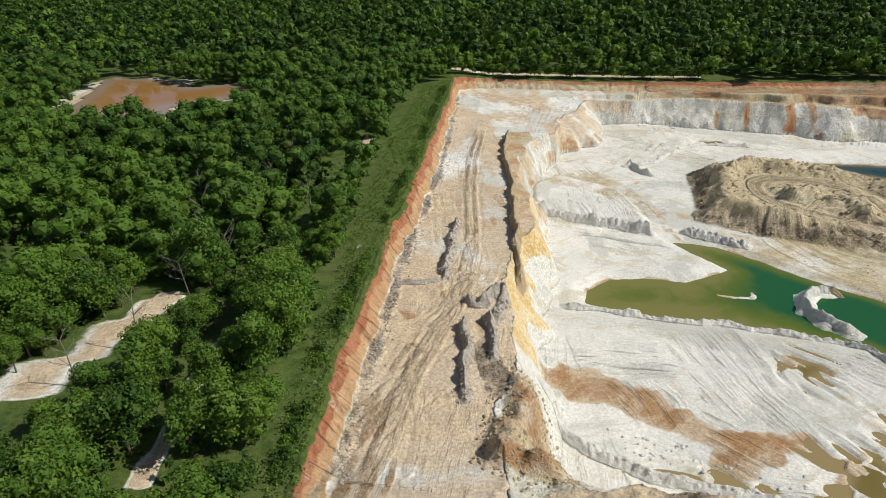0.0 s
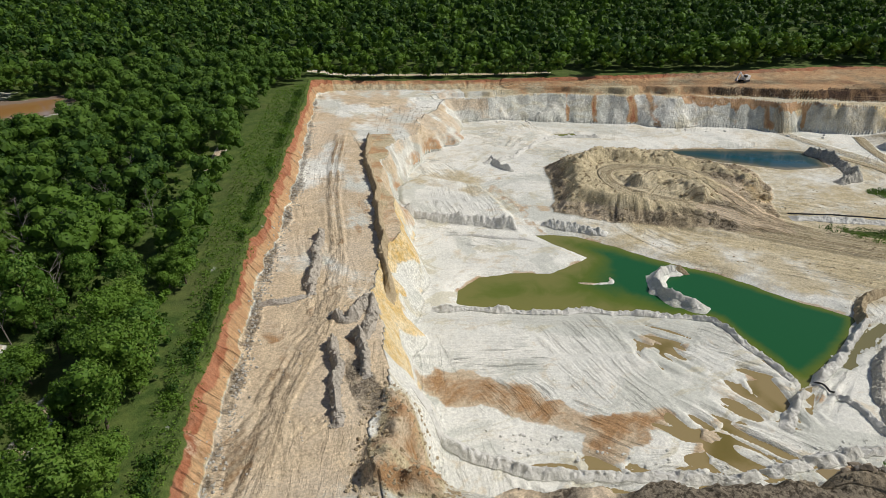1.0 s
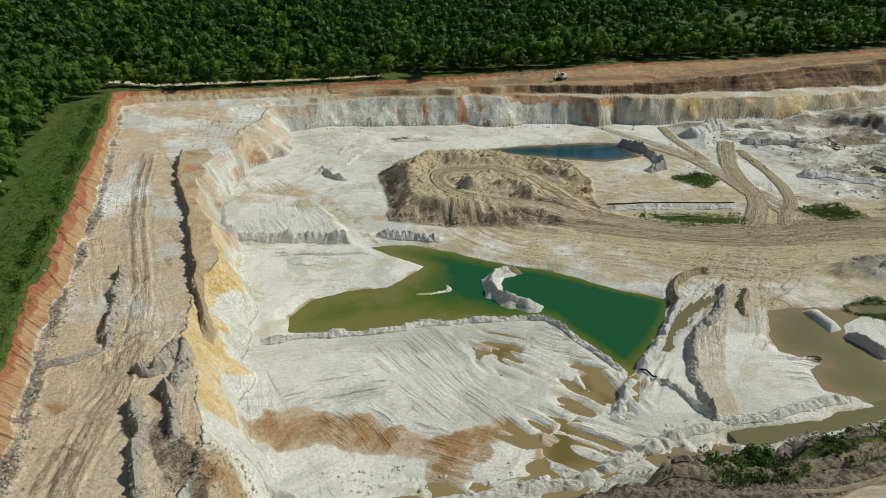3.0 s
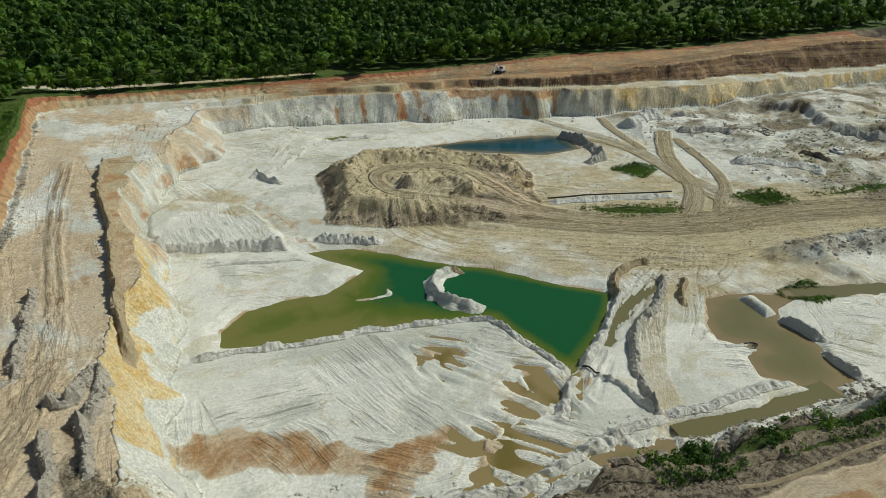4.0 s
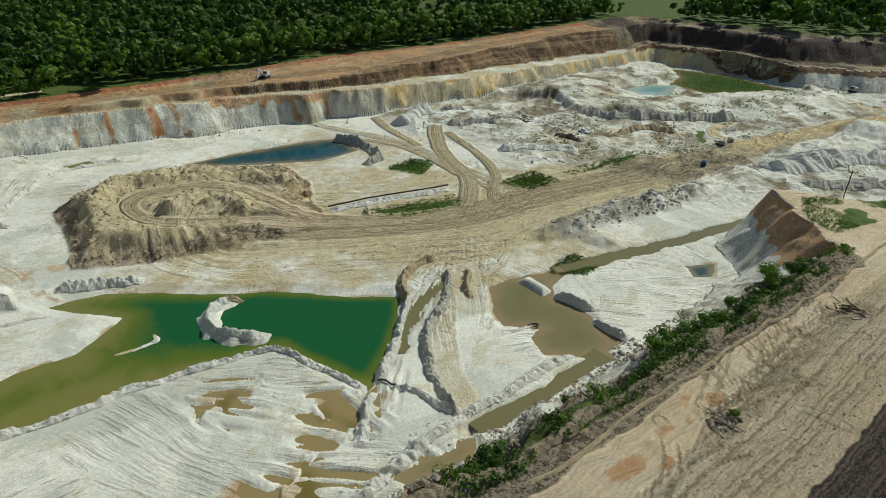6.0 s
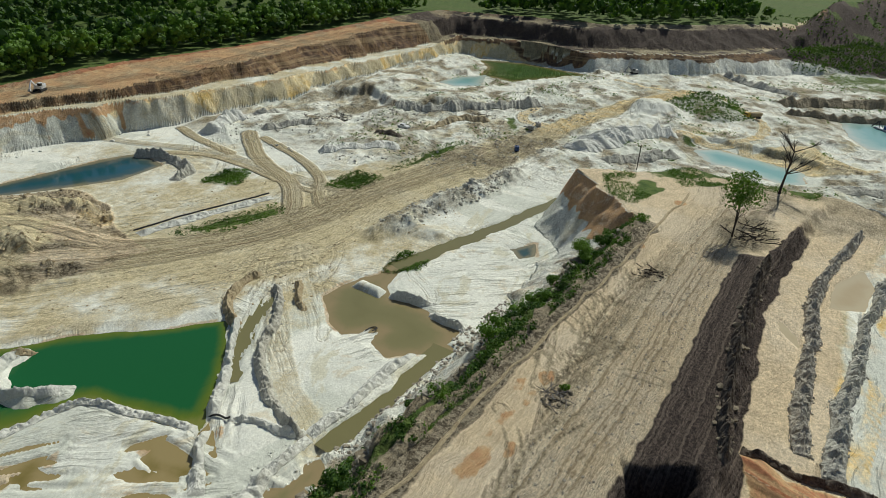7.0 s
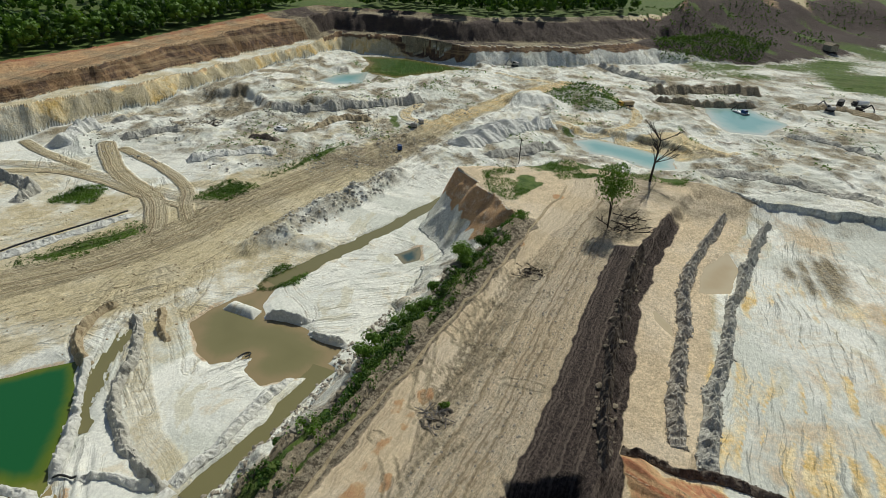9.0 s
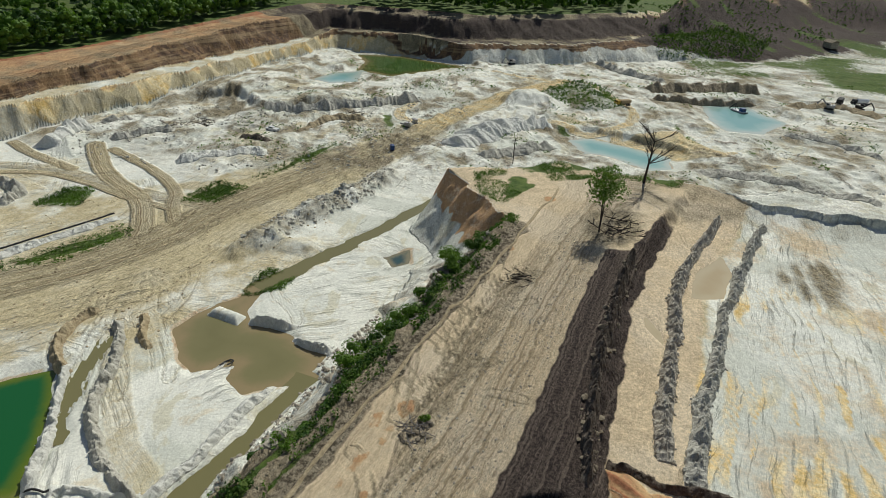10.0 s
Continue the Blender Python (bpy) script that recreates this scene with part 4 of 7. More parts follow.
butte = wall * (X > 138) * (X < 178) * (Y > 0)
orange = np.maximum(orange, butte * sstep(6.5, 9, Z + 3 * (streak - 0.5)) * 0.75)
mud = np.maximum(mud, butte * sstep(7, 9, Z + 3 * (streak - 0.5)) * 0.45)
dark = np.maximum(dark, sstep(8, 3, near_line(PILE, T["wx"], T["wy"])[0]) * (0.45 + .6 * fbm(X, Y, 3, 122)))
for q_ in (WHITE_HEAP, HUMP_W, SILT):
    k_ = blur_in(q_, 3)
    tan, dark, grass = tan * (1 - k_), dark * (1 - k_ * .7), grass * (1 - k_)
k_ = blur_in(TAN_MOUND, 1.5)
tan, ochre, dark, mud = np.maximum(tan, k_), np.maximum(ochre, k_ * .45), dark * (1 - k_), mud * (1 - k_)
leaf_floor = sstep(1.5, 3.0, T["d1"]) * ((X < -12) | (Y > 245)) * (1 - .6 * (X > 240)) * sstep(0, -2, X - np.interp(Y, [0, 42, 58, 80, 106, 165, 228, 245], [-36, -35, -34.5, -32, -29, -22, -10, 600]))
purple = np.maximum(purple, leaf_floor * 0.46)
grass = grass * (1 - 0.3 * leaf_floor)

# roads: how far across each one lies, for the ruts
ROADS = [(HAUL, 6.5), (HAUL_N, 3.0), (HAUL_N2, 3.2), (HAUL_N3, 2.2), (HAUL_C, 2.2), (ROAD_NS, 3.0), (TRACK_BENCH, 2.0), (CAUSEWAY, 2.6), (MOUND_TRACK, 2.4), (MOUND_TRACK2, 1.8),
         ([(200, 176), (233, 172), (284, 167), (342, 153), (400, 130)], 4), ([(80, 229), (122, 217), (170, 199), (200, 184)], 4),
         ([(162, 150), (167, 135), (163, 118), (156, 102), (152, 87)], 1.6), ([(196, 158), (212, 148), (245, 138), (285, 128), (325, 118)], 3),
         ([(340, -15.5), (345, 5), (352, 20)], 3), ([(250, 30), (246, 42), (255, 52), (275, 48)], 3), ([(342, -15), (325, -30), (298, -46), (273, -43.5), (257, -34), (252, -21), (261, -11)], 3), ([(257, -34), (242, -34.6), (240, -46), (242, -60), (241, -73)], 3)]
for line, w in ROADS:
    line = smooth_line(line, 2)
    d, s, a = near_line(line, X + 0.9 * fbm(X, Y, 7, 119), Y + 0.9 * fbm(X, Y, 7, 120), 14)
    m = sstep(w * 1.2, w * 0.6, d)
    across = np.where(m > road, d * s, across)
    road = np.maximum(road, m * (.42 if w == 2.0 else .3 if w == 2.6 else (.30 if line[0][0] < 130 else .6) if w == 3.0 else 1.0))
    pale = (line[0][0] < 30 and line[0][1] < 120) or w == 3.0
    tan = np.maximum(tan, m * (0.0 if w in (2.6, 2.0) else 0.5 if pale else 0.85))
    grass = grass * (1 - m)
    far_ = m * (w >= 3) * sstep(215, 245, X) * (Y < 100)
    ochre, dark, gravel, mud = np.maximum(ochre, far_ * .52), dark * (1 - far_ * .7), gravel * (1 - far_), mud * (1 - far_)
across = np.where((onroad > road), dl * sl, across)
road = np.maximum(road, onroad * 0.40)
across = np.where(strip + stony > 0.5, dkl * skl, across)
road = np.maximum(road, np.clip(strip + stony, 0, 1) * 0.68)
for line, w in (([(-76, 52), (-72.8, 57.7), (-70.7, 61), (-66.5, 67), (-62, 74.5), (-57.5, 84)], 2.3), ([(-48, 46), (-47, 59), (-45.5, 70), (-45, 73)], 1.1), ([(4.6, 264), (27, 255), (49, 249), (70, 243), (100, 237)], 1.5), ([(-32, 137), (-29, 153), (-27, 168)], 1.3)):
    d, s, a = near_line(smooth_line(line, 2), X + 0.4 * fbm(X, Y, 5, 142), Y, 14)
    m = sstep(w * 1.2, w * .8, d)
    grass, tan, buff, purple = grass * (1 - m), np.maximum(tan, m * .7), np.maximum(buff, m * .85), purple * (1 - m)
WOOD_POND = [(-127.5, 209.5), (-135.5, 263), (-110, 254), (-98.5, 237.5), (-79, 244), (-80, 221.5), (-99, 212.5), (-95.5, 198), (-107.5, 199.5)]
m = blur_in(WOOD_POND, 3, 2)
grass, mud, tan, purple = grass * (1 - m), np.maximum(mud, m * .55), np.maximum(tan, m), purple * (1 - m)
path_x = np.interp(Y, [42, 58.5, 80, 106.5, 165, 228], [-33.2, -32.6, -29.2, -25.6, -15.6, -4.6])
path_m = sstep(1.6, .3, np.abs(np.abs(X - path_x + .8 * fbm(X, Y, 9, 233)) - .7)) * (Y > 40) * (Y < 232) * out_rim
tan, dark = np.maximum(tan, path_m * .26), np.maximum(dark, path_m * .2)
grass = grass * (1 - path_m * (.22 + .9 * fbm(X, Y, 5, 234)))
M1 = np.stack([tan, orange, mud, dark], -1)
M2 = np.stack([grass, ochre, purple, road], -1)
white_floor = np.clip(fl + field, 0, 1) * np.clip(1 - tan - dark - gravel - mud - buff - grass, 0, 1)
M3 = np.stack([across, wall, strata, 1.1 - 0.6 * onroad - 0.6 * white_floor], -1)
gravel = gravel * (1 - np.clip(grass, 0, 1) * .6)
M5 = np.stack([buff, gravel, clean, clean * 0], -1)
M4 = np.stack([RU, RV, RC, RAMP * np.clip(1 - out_rim - leaf_floor, 0, 1) * (1 - .85 * wall)], -1)


# ---- materials ----
def material(name):
    m = bpy.data.materials.new(name)
    m.use_nodes = True
    nt = m.node_tree
    return m, nt, nt.nodes["Principled BSDF"]


class Net:
    """Short writing of shader nodes."""
    def __init__(self, nt):
        self.nt = nt
        self.where = nt.nodes.new("ShaderNodeTexCoord").outputs["Object"]
        self.geo = nt.nodes.new("ShaderNodeNewGeometry")

    def put(self, sock, v):
        if isinstance(v, bpy.types.NodeSocket):
            self.nt.links.new(v, sock)
        elif v is not None:
            sock.default_value = v

    def math(self, op, a, b=0.5, c=None):
        n = self.nt.nodes.new("ShaderNodeMath")
        n.operation = op
        self.put(n.inputs[0], a)
        self.put(n.inputs[1], b)
        if c is not None:
            self.put(n.inputs[2], c)
        return n.outputs[0]

    def noise(self, scale, detail=4, rough=0.6, vec=None, stretch=None, dist=0.0):
        v = vec if vec is not None else self.geo.outputs["Position"]
        if stretch:
            mp = self.nt.nodes.new("ShaderNodeMapping")
            self.nt.links.new(v, mp.inputs[0])
            mp.inputs["Scale"].default_value = stretch[:3]
            if len(stretch) > 3:
                mp.inputs["Rotation"].default_value = (0, 0, stretch[3])
            v = mp.outputs[0]
        n = self.nt.nodes.new("ShaderNodeTexNoise")
        self.nt.links.new(v, n.inputs["Vector"])
        n.inputs["Scale"].default_value, n.inputs["Detail"].default_value, n.inputs["Roughness"].default_value = scale, detail, rough
        n.inputs["Distortion"].default_value = dist
        return n.outputs[0]

    def ramp(self, v, lo, hi, a=0.0, b=1.0):
        n = self.nt.nodes.new("ShaderNodeMapRange")
        n.interpolation_type = 'SMOOTHSTEP'
        self.put(n.inputs[0], v)
        for k, w in zip((1, 2, 3, 4), (lo, hi, a, b)):
            n.inputs[k].default_value = w
        return n.outputs[0]

    def mix(self, f, a, b, blend='MIX'):
        n = self.nt.nodes.new("ShaderNodeMix")
        n.data_type, n.blend_type = 'RGBA', blend
        self.put(n.inputs[0], f)
        for k, v in ((6, a), (7, b)):
            self.put(n.inputs[k], (*v, 1) if isinstance(v, tuple) and len(v) == 3 else v)
        return n.outputs[2]

    def attr(self, name):
        n = self.nt.nodes.new("ShaderNodeAttribute")
        n.attribute_name = name
        s = self.nt.nodes.new("ShaderNodeSeparateColor")
        self.nt.links.new(n.outputs["Color"], s.inputs[0])
        return s.outputs[0], s.outputs[1], s.outputs[2], n.outputs["Alpha"]

    def bump(self, h, strength, distance, normal=None):
        n = self.nt.nodes.new("ShaderNodeBump")
        n.inputs["Strength"].default_value, n.inputs["Distance"].default_value = strength, distance
        self.nt.links.new(h, n.inputs["Height"])
        if normal is not None:
            self.nt.links.new(normal, n.inputs["Normal"])
        return n.outputs[0]


def land_material():
    m, nt, bsdf = material("land")
    k = Net(nt)
    a_tan, a_orange, a_mud, a_dark = k.attr("m1")
    a_grass, a_ochre, a_purple, a_road = k.attr("m2")
    a_across, a_wall, a_strata, a_loose = k.attr("m3")
    a_u, a_v, a_cell, a_rake = k.attr("m4")
    a_buff, a_gravel, a_clean, _ = k.attr("m5")
    big, mid = k.noise(0.06, 5), k.noise(0.45, 7, 0.68)
    fine, grit = k.noise(2.2, 7, 0.75), k.noise(9.0, 4, 0.7)
    brk = k.math('ADD', k.math('MULTIPLY', mid, 0.6), k.math('MULTIPLY', fine, 0.4))
    # scratches left by blades and tracks
    cu = nt.nodes.new("ShaderNodeCombineXYZ")
    k.put(cu.inputs[0], k.math('MULTIPLY_ADD', mid, 0.7, k.math('MULTIPLY', a_u, 1.25)))
    k.put(cu.inputs[1], k.math('MULTIPLY', a_v, 0.075))
    k.put(cu.inputs[2], k.math('MULTIPLY', a_cell, 40.0))
    rake = k.noise(1.0, 7, 0.66, vec=cu.outputs[0])
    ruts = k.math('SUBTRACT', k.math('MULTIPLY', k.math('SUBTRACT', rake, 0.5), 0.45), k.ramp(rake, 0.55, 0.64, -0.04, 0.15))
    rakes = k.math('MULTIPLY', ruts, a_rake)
    comb = nt.nodes.new("ShaderNodeCombineXYZ")
    k.put(comb.inputs[0], k.math('MULTIPLY', a_across, 1.5))
    k.put(comb.inputs[1], k.math('MULTIPLY', mid, 1.1))
    stripes = k.noise(1.0, 5, 0.7, vec=comb.outputs[0])
    roadmask = k.ramp(a_road, 0.15, 0.8)

    def edge(mask, lo=0.38, hi=0.62, amount=0.9, scratch=1.1):
        v = k.math('MULTIPLY_ADD', k.math('SUBTRACT', brk, 0.5), amount, mask)
        v = k.math('MULTIPLY_ADD', rakes, scratch, v)
        return k.math('MULTIPLY', k.ramp(v, lo, hi), k.ramp(mask, 0.02, 0.14))
    down = k.math('ADD', k.math('MULTIPLY', k.noise(0.8, 6, 0.66, stretch=(1.3, 1.3, 0.14), dist=0.4), 0.38), k.math('MULTIPLY', k.noise(0.16, 6, 0.62, stretch=(1.3, 1.3, 0.3), dist=0.9), 0.62))
    beds = k.noise(0.5, 4, 0.6, stretch=(0.05, 0.05, 1.6), dist=0.4)
    white = k.mix(k.ramp(big, 0.38, 0.62), (0.84, 0.835, 0.745), (0.73, 0.735, 0.66))
    white = k.mix(k.ramp(mid, 0.52, 0.72, 0, 0.45), white, (0.62, 0.605, 0.51))
    white = k.mix(k.ramp(k.noise(0.11, 7, 0.72, dist=1.2), 0.55, 0.66, 0, 0.55), white, (0.64, 0.54, 0.36))
    silt_n = k.noise(0.035, 8, 0.62, dist=0.9)
    white = k.mix(k.math('MULTIPLY', k.ramp(silt_n, 0.50, 0.56), 0.75), white, (0.585, 0.60, 0.525))
    white = k.mix(k.math('MULTIPLY', k.ramp(k.noise(0.05, 8, 0.66, stretch=(1, 1.6, 1, 0.7), dist=1.6), 0.555, 0.61), 0.6), white, (0.60, 0.56, 0.40))
    # grey streaks down the walls, with the shadows of the buttresses painted in
    white = k.mix(k.math('MULTIPLY', k.math('SUBTRACT', a_wall, a_clean), k.ramp(down, 0.46, 0.60, 0, 0.52)), white, (0.42, 0.40, 0.34))
    col = white
    tan_c = k.mix(k.ramp(mid, 0.3, 0.7), (0.62, 0.535, 0.345), (0.48, 0.405, 0.245))
    tan_c = k.mix(k.ramp(big, 0.48, 0.62, 0, 0.5), tan_c, (0.58, 0.52, 0.375))
    col = k.mix(edge(a_tan, 0.30, 0.70), col, tan_c)
    buf_c = k.mix(k.ramp(mid, 0.35, 0.65), (0.69, 0.56, 0.375), (0.545, 0.435, 0.29))
    buf_c = k.mix(k.ramp(big, 0.46, 0.60, 0, 0.6), buf_c, (0.67, 0.57, 0.425))
    col = k.mix(edge(a_buff, 0.34, 0.66), col, buf_c)
    col = k.mix(k.math('MULTIPLY', roadmask, k.ramp(stripes, 0.51, 0.58, 0, 0.75)), col, (0.30, 0.225, 0.13))
    col = k.mix(k.math('MULTIPLY', roadmask, k.ramp(stripes, 0.47, 0.39, 0, 0.8)), col, (0.70, 0.61, 0.44))
    och = k.mix(k.ramp(down, 0.35, 0.6), (0.68, 0.46, 0.15), (0.80, 0.68, 0.43))
    col = k.mix(edge(a_ochre, 0.35, 0.7), col, och)
    red = k.mix(k.ramp(mid, 0.35, 0.65), (0.36, 0.135, 0.065), (0.47, 0.22, 0.12))
    sand = k.mix(k.ramp(mid, 0.35, 0.65), (0.58, 0.38, 0.20), (0.50, 0.30, 0.155))
    ora = k.mix(k.ramp(k.math('MULTIPLY_ADD', k.math('SUBTRACT', brk, 0.5), 0.4, a_orange), 0.70, 0.88), sand, red)
    ora = k.mix(k.ramp(fine, 0.48, 0.70, 0, 0.5), ora, (0.24, 0.10, 0.055))
    col = k.mix(edge(a_orange), col, ora)
    st = k.mix(k.ramp(down, 0.42, 0.56), (0.26, 0.16, 0.085), (0.105, 0.066, 0.046))
    st = k.mix(k.ramp(beds, 0.46, 0.62, 0, 0.6), st, (0.40, 0.29, 0.165))
    col = k.mix(edge(a_strata), col, st)
    col = k.mix(edge(a_mud, 0.42, 0.56, 0.8), col, k.mix(k.ramp(k.math('MULTIPLY_ADD', k.math('SUBTRACT', k.noise(0.13, 6, 0.65, dist=1.0), 0.5), -2.2, a_mud), 0.45, 1.0), (0.58, 0.475, 0.33), (0.40, 0.24, 0.115)))
    drk = k.mix(k.ramp(fine, 0.38, 0.62), (0.14, 0.115, 0.072), (0.36, 0.305, 0.20))
    col = k.mix(edge(a_dark, 0.18, 0.85, 1.0), col, drk)
    # clods, with near-black shade painted into the gaps between them
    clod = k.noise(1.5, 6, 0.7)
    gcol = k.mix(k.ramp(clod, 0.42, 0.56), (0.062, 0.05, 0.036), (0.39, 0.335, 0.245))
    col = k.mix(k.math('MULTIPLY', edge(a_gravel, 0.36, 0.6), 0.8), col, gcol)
    pur = k.mix(k.ramp(fine, 0.38, 0.66), (0.040, 0.030, 0.026), (0.112, 0.084, 0.070))
    pur = k.mix(k.math('MULTIPLY', roadmask, k.ramp(stripes, 0.49, 0.62, 0, 0.85)), pur, (0.19, 0.15, 0.12))
    col = k.mix(edge(a_purple, scratch=0.4), col, pur)
    grs = k.mix(k.ramp(mid, 0.35, 0.65), (0.055, 0.10, 0.02), (0.12, 0.165, 0.04))
    grs = k.mix(k.ramp(big, 0.5, 0.65, 0, 0.5), grs, (0.115, 0.13, 0.045))
    grs = k.mix(k.ramp(fine, 0.5, 0.7, 0, 0.6), grs, (0.03, 0.055, 0.012))
    col = k.mix(edge(a_grass, 0.42, 0.58, 0.8, 0.3), col, grs)
    # grain and scratches darken and lighten everything a little; groove shade is painted in
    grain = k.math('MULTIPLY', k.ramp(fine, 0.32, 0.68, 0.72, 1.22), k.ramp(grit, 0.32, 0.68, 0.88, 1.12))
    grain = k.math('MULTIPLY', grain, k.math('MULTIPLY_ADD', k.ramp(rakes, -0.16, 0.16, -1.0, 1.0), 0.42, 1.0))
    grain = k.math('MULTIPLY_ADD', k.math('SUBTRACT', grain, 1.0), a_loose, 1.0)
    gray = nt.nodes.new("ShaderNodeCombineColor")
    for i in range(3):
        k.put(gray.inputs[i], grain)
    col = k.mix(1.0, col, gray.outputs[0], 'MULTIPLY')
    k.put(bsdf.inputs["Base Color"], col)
    k.put(bsdf.inputs["Roughness"], k.math('SUBTRACT', 0.92, k.math('MULTIPLY', edge(a_mud), k.ramp(big, 0.45, 0.6, 0.1, 0.5))))
    bsdf.inputs["Specular IOR Level"].default_value = 0.2
    coarse = k.math('MAXIMUM', k.math('MAXIMUM', a_wall, a_dark), k.math('MAXIMUM', k.math('MULTIPLY', a_purple, 0.5), k.math('MULTIPLY', k.math('MAXIMUM', a_orange, a_tan), 0.5)))
    coarse = k.ramp(coarse, 0.1, 0.6, 0.36, 0.80)
    hgt = k.math('ADD', k.math('MULTIPLY', fine, 0.45), k.math('MULTIPLY', mid, 0.8))
    hgt = k.math('MULTIPLY', k.math('ADD', hgt, k.math('MULTIPLY', grit, 0.2)), coarse)
    hgt = k.math('ADD', hgt, k.math('MULTIPLY', rakes, 3.0))
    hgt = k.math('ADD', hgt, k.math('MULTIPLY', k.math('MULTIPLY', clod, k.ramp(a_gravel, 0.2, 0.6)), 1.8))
    hgt = k.math('ADD', hgt, k.math('MULTIPLY', k.math('MULTIPLY', stripes, roadmask), 2.4))
    hgt = k.math('ADD', hgt, k.math('MULTIPLY', k.math('MULTIPLY', down, a_wall), 1.5))
    k.put(bsdf.inputs["Normal"], k.bump(hgt, 1.0, 0.55))
    return m


LAND = land_material()


def plain(name, c1, c2, rough=0.9, scale=1.2, metal=0.0, bump=0.25, spot=None, amount=0.4):
    """A surface with broad blotches and fine grain; on earth the spots also paint crevice shade."""
    m, nt, bsdf = material(name)
    k = Net(nt)
    a, b = k.noise(scale, 6, 0.68), k.noise(scale * 5, 5, 0.72)
    col = k.mix(k.ramp(a, 0.35, 0.65), c1, c2)
    col = k.mix(k.ramp(b, 0.46, 0.68, 0, amount), col, spot or tuple(v * 0.5 for v in c1))
    k.put(bsdf.inputs["Base Color"], col)
    bsdf.inputs["Roughness"].default_value, bsdf.inputs["Metallic"].default_value = rough, metal
    bsdf.inputs["Specular IOR Level"].default_value = 0.25
    k.put(bsdf.inputs["Normal"], k.bump(k.math('ADD', a, k.math('MULTIPLY', b, 0.5)), bump, 0.4))
    return m


def water(name, deep, shallow, silt, rough=0.06):
    m, nt, bsdf = material(name)
    k = Net(nt)
    d = k.attr("depth")[0]
    cloud = k.noise(0.12, 5, 0.6, dist=0.8)
    d2 = k.math('MULTIPLY_ADD', k.math('SUBTRACT', cloud, 0.5), 0.7, d)
    col = k.mix(k.ramp(d2, 0.05, 0.45), silt, shallow)
    col = k.mix(k.ramp(d2, 0.35, 1.0), col, deep)
    k.put(bsdf.inputs["Base Color"], col)
    bsdf.inputs["Roughness"].default_value = rough
    bsdf.inputs["IOR"].default_value = 1.33
    k.put(bsdf.inputs["Normal"], k.bump(k.noise(1.6, 3), 0.06, 0.05))
    return m


def foliage(name, c1, c2, c3):
    m, nt, bsdf = material(name)
    k = Net(nt)
    tone = k.attr("tone")[0]
    info = nt.nodes.new("ShaderNodeObjectInfo").outputs["Random"]
    t = k.math('FRACT', k.math('ADD', tone, info))
    col = k.mix(k.ramp(t, 0.1, 0.9), c1, c2)
    col = k.mix(k.ramp(k.geo.outputs["Random Per Island"], 0.3, 1.0, 0, 0.8), col, c3)
    k.put(bsdf.inputs["Base Color"], col)
    bsdf.inputs["Roughness"].default_value = 0.65
    bsdf.inputs["Specular IOR Level"].default_value = 0.25
    back, both = nt.nodes.new("ShaderNodeBsdfTranslucent"), nt.nodes.new("ShaderNodeMixShader")
    k.put(back.inputs[0], k.mix(1.0, col, (1.25, 1.3, 0.7), 'MULTIPLY'))
    both.inputs[0].default_value = 0.25
    nt.links.new(bsdf.outputs[0], both.inputs[1])
    nt.links.new(back.outputs[0], both.inputs[2])
    nt.links.new(both.outputs[0], nt.nodes["Material Output"].inputs[0])
    return m


LEAF = foliage("leaves", (0.024, 0.070, 0.010), (0.112, 0.215, 0.024), (0.118, 0.215, 0.028))
LEAF_LIGHT = foliage("light_leaves", (0.065, 0.155, 0.018), (0.125, 0.23, 0.026), (0.155, 0.25, 0.04))
BARK = plain("bark", (0.13, 0.10, 0.075), (0.20, 0.165, 0.13), 0.95, 3)
DEADWOOD = plain("grey_wood", (0.20, 0.18, 0.16), (0.32, 0.29, 0.26), 0.95, 3)
DARKWOOD = plain("dark_wood", (0.035, 0.028, 0.024), (0.07, 0.055, 0.045), 0.95, 3)
KAOLIN = plain("white_clay", (0.83, 0.825, 0.76), (0.70, 0.695, 0.63), 0.93, 1.6, bump=0.9, spot=(0.60, 0.58, 0.50), amount=0.3)
CLODS = plain("mixed_clods", (0.46, 0.415, 0.335), (0.66, 0.61, 0.52), 0.95, 1.6, bump=1.0, spot=(0.18, 0.155, 0.125), amount=0.45)
GREYCLAY = plain("grey_clay", (0.42, 0.405, 0.345), (0.62, 0.60, 0.525), 0.93, 1.0, bump=0.8, spot=(0.24, 0.22, 0.18), amount=0.6)
DIRT = plain("brown_earth", (0.41, 0.325, 0.20), (0.54, 0.445, 0.29), 0.95, 0.8, bump=0.9, spot=(0.20, 0.155, 0.095), amount=0.6)
DARKEARTH = plain("dark_earth", (0.085, 0.065, 0.052), (0.20, 0.165, 0.13), 0.95, 1.0, bump=0.9, amount=0.6)
RUBBLE = plain("rubble_earth", (0.30, 0.245, 0.16), (0.46, 0.39, 0.27), 0.95, 1.4, bump=1.0, spot=(0.07, 0.058, 0.045), amount=0.8)
ROCK = plain("rock", (0.30, 0.26, 0.20), (0.44, 0.40, 0.33), 0.9, 1.2)
DARKROCK = plain("dark_rock", (0.17, 0.14, 0.10), (0.30, 0.255, 0.185), 0.9, 1.2)
STEEL = plain("dull_steel", (0.30, 0.30, 0.30), (0.42, 0.42, 0.43), 0.5, 2, 0.6)
BLACK = plain("black_rubber", (0.025, 0.025, 0.025), (0.05, 0.05, 0.05), 0.7, 3)
YELLOW = plain("yellow_paint", (0.55, 0.33, 0.04), (0.62, 0.40, 0.07), 0.5, 2)
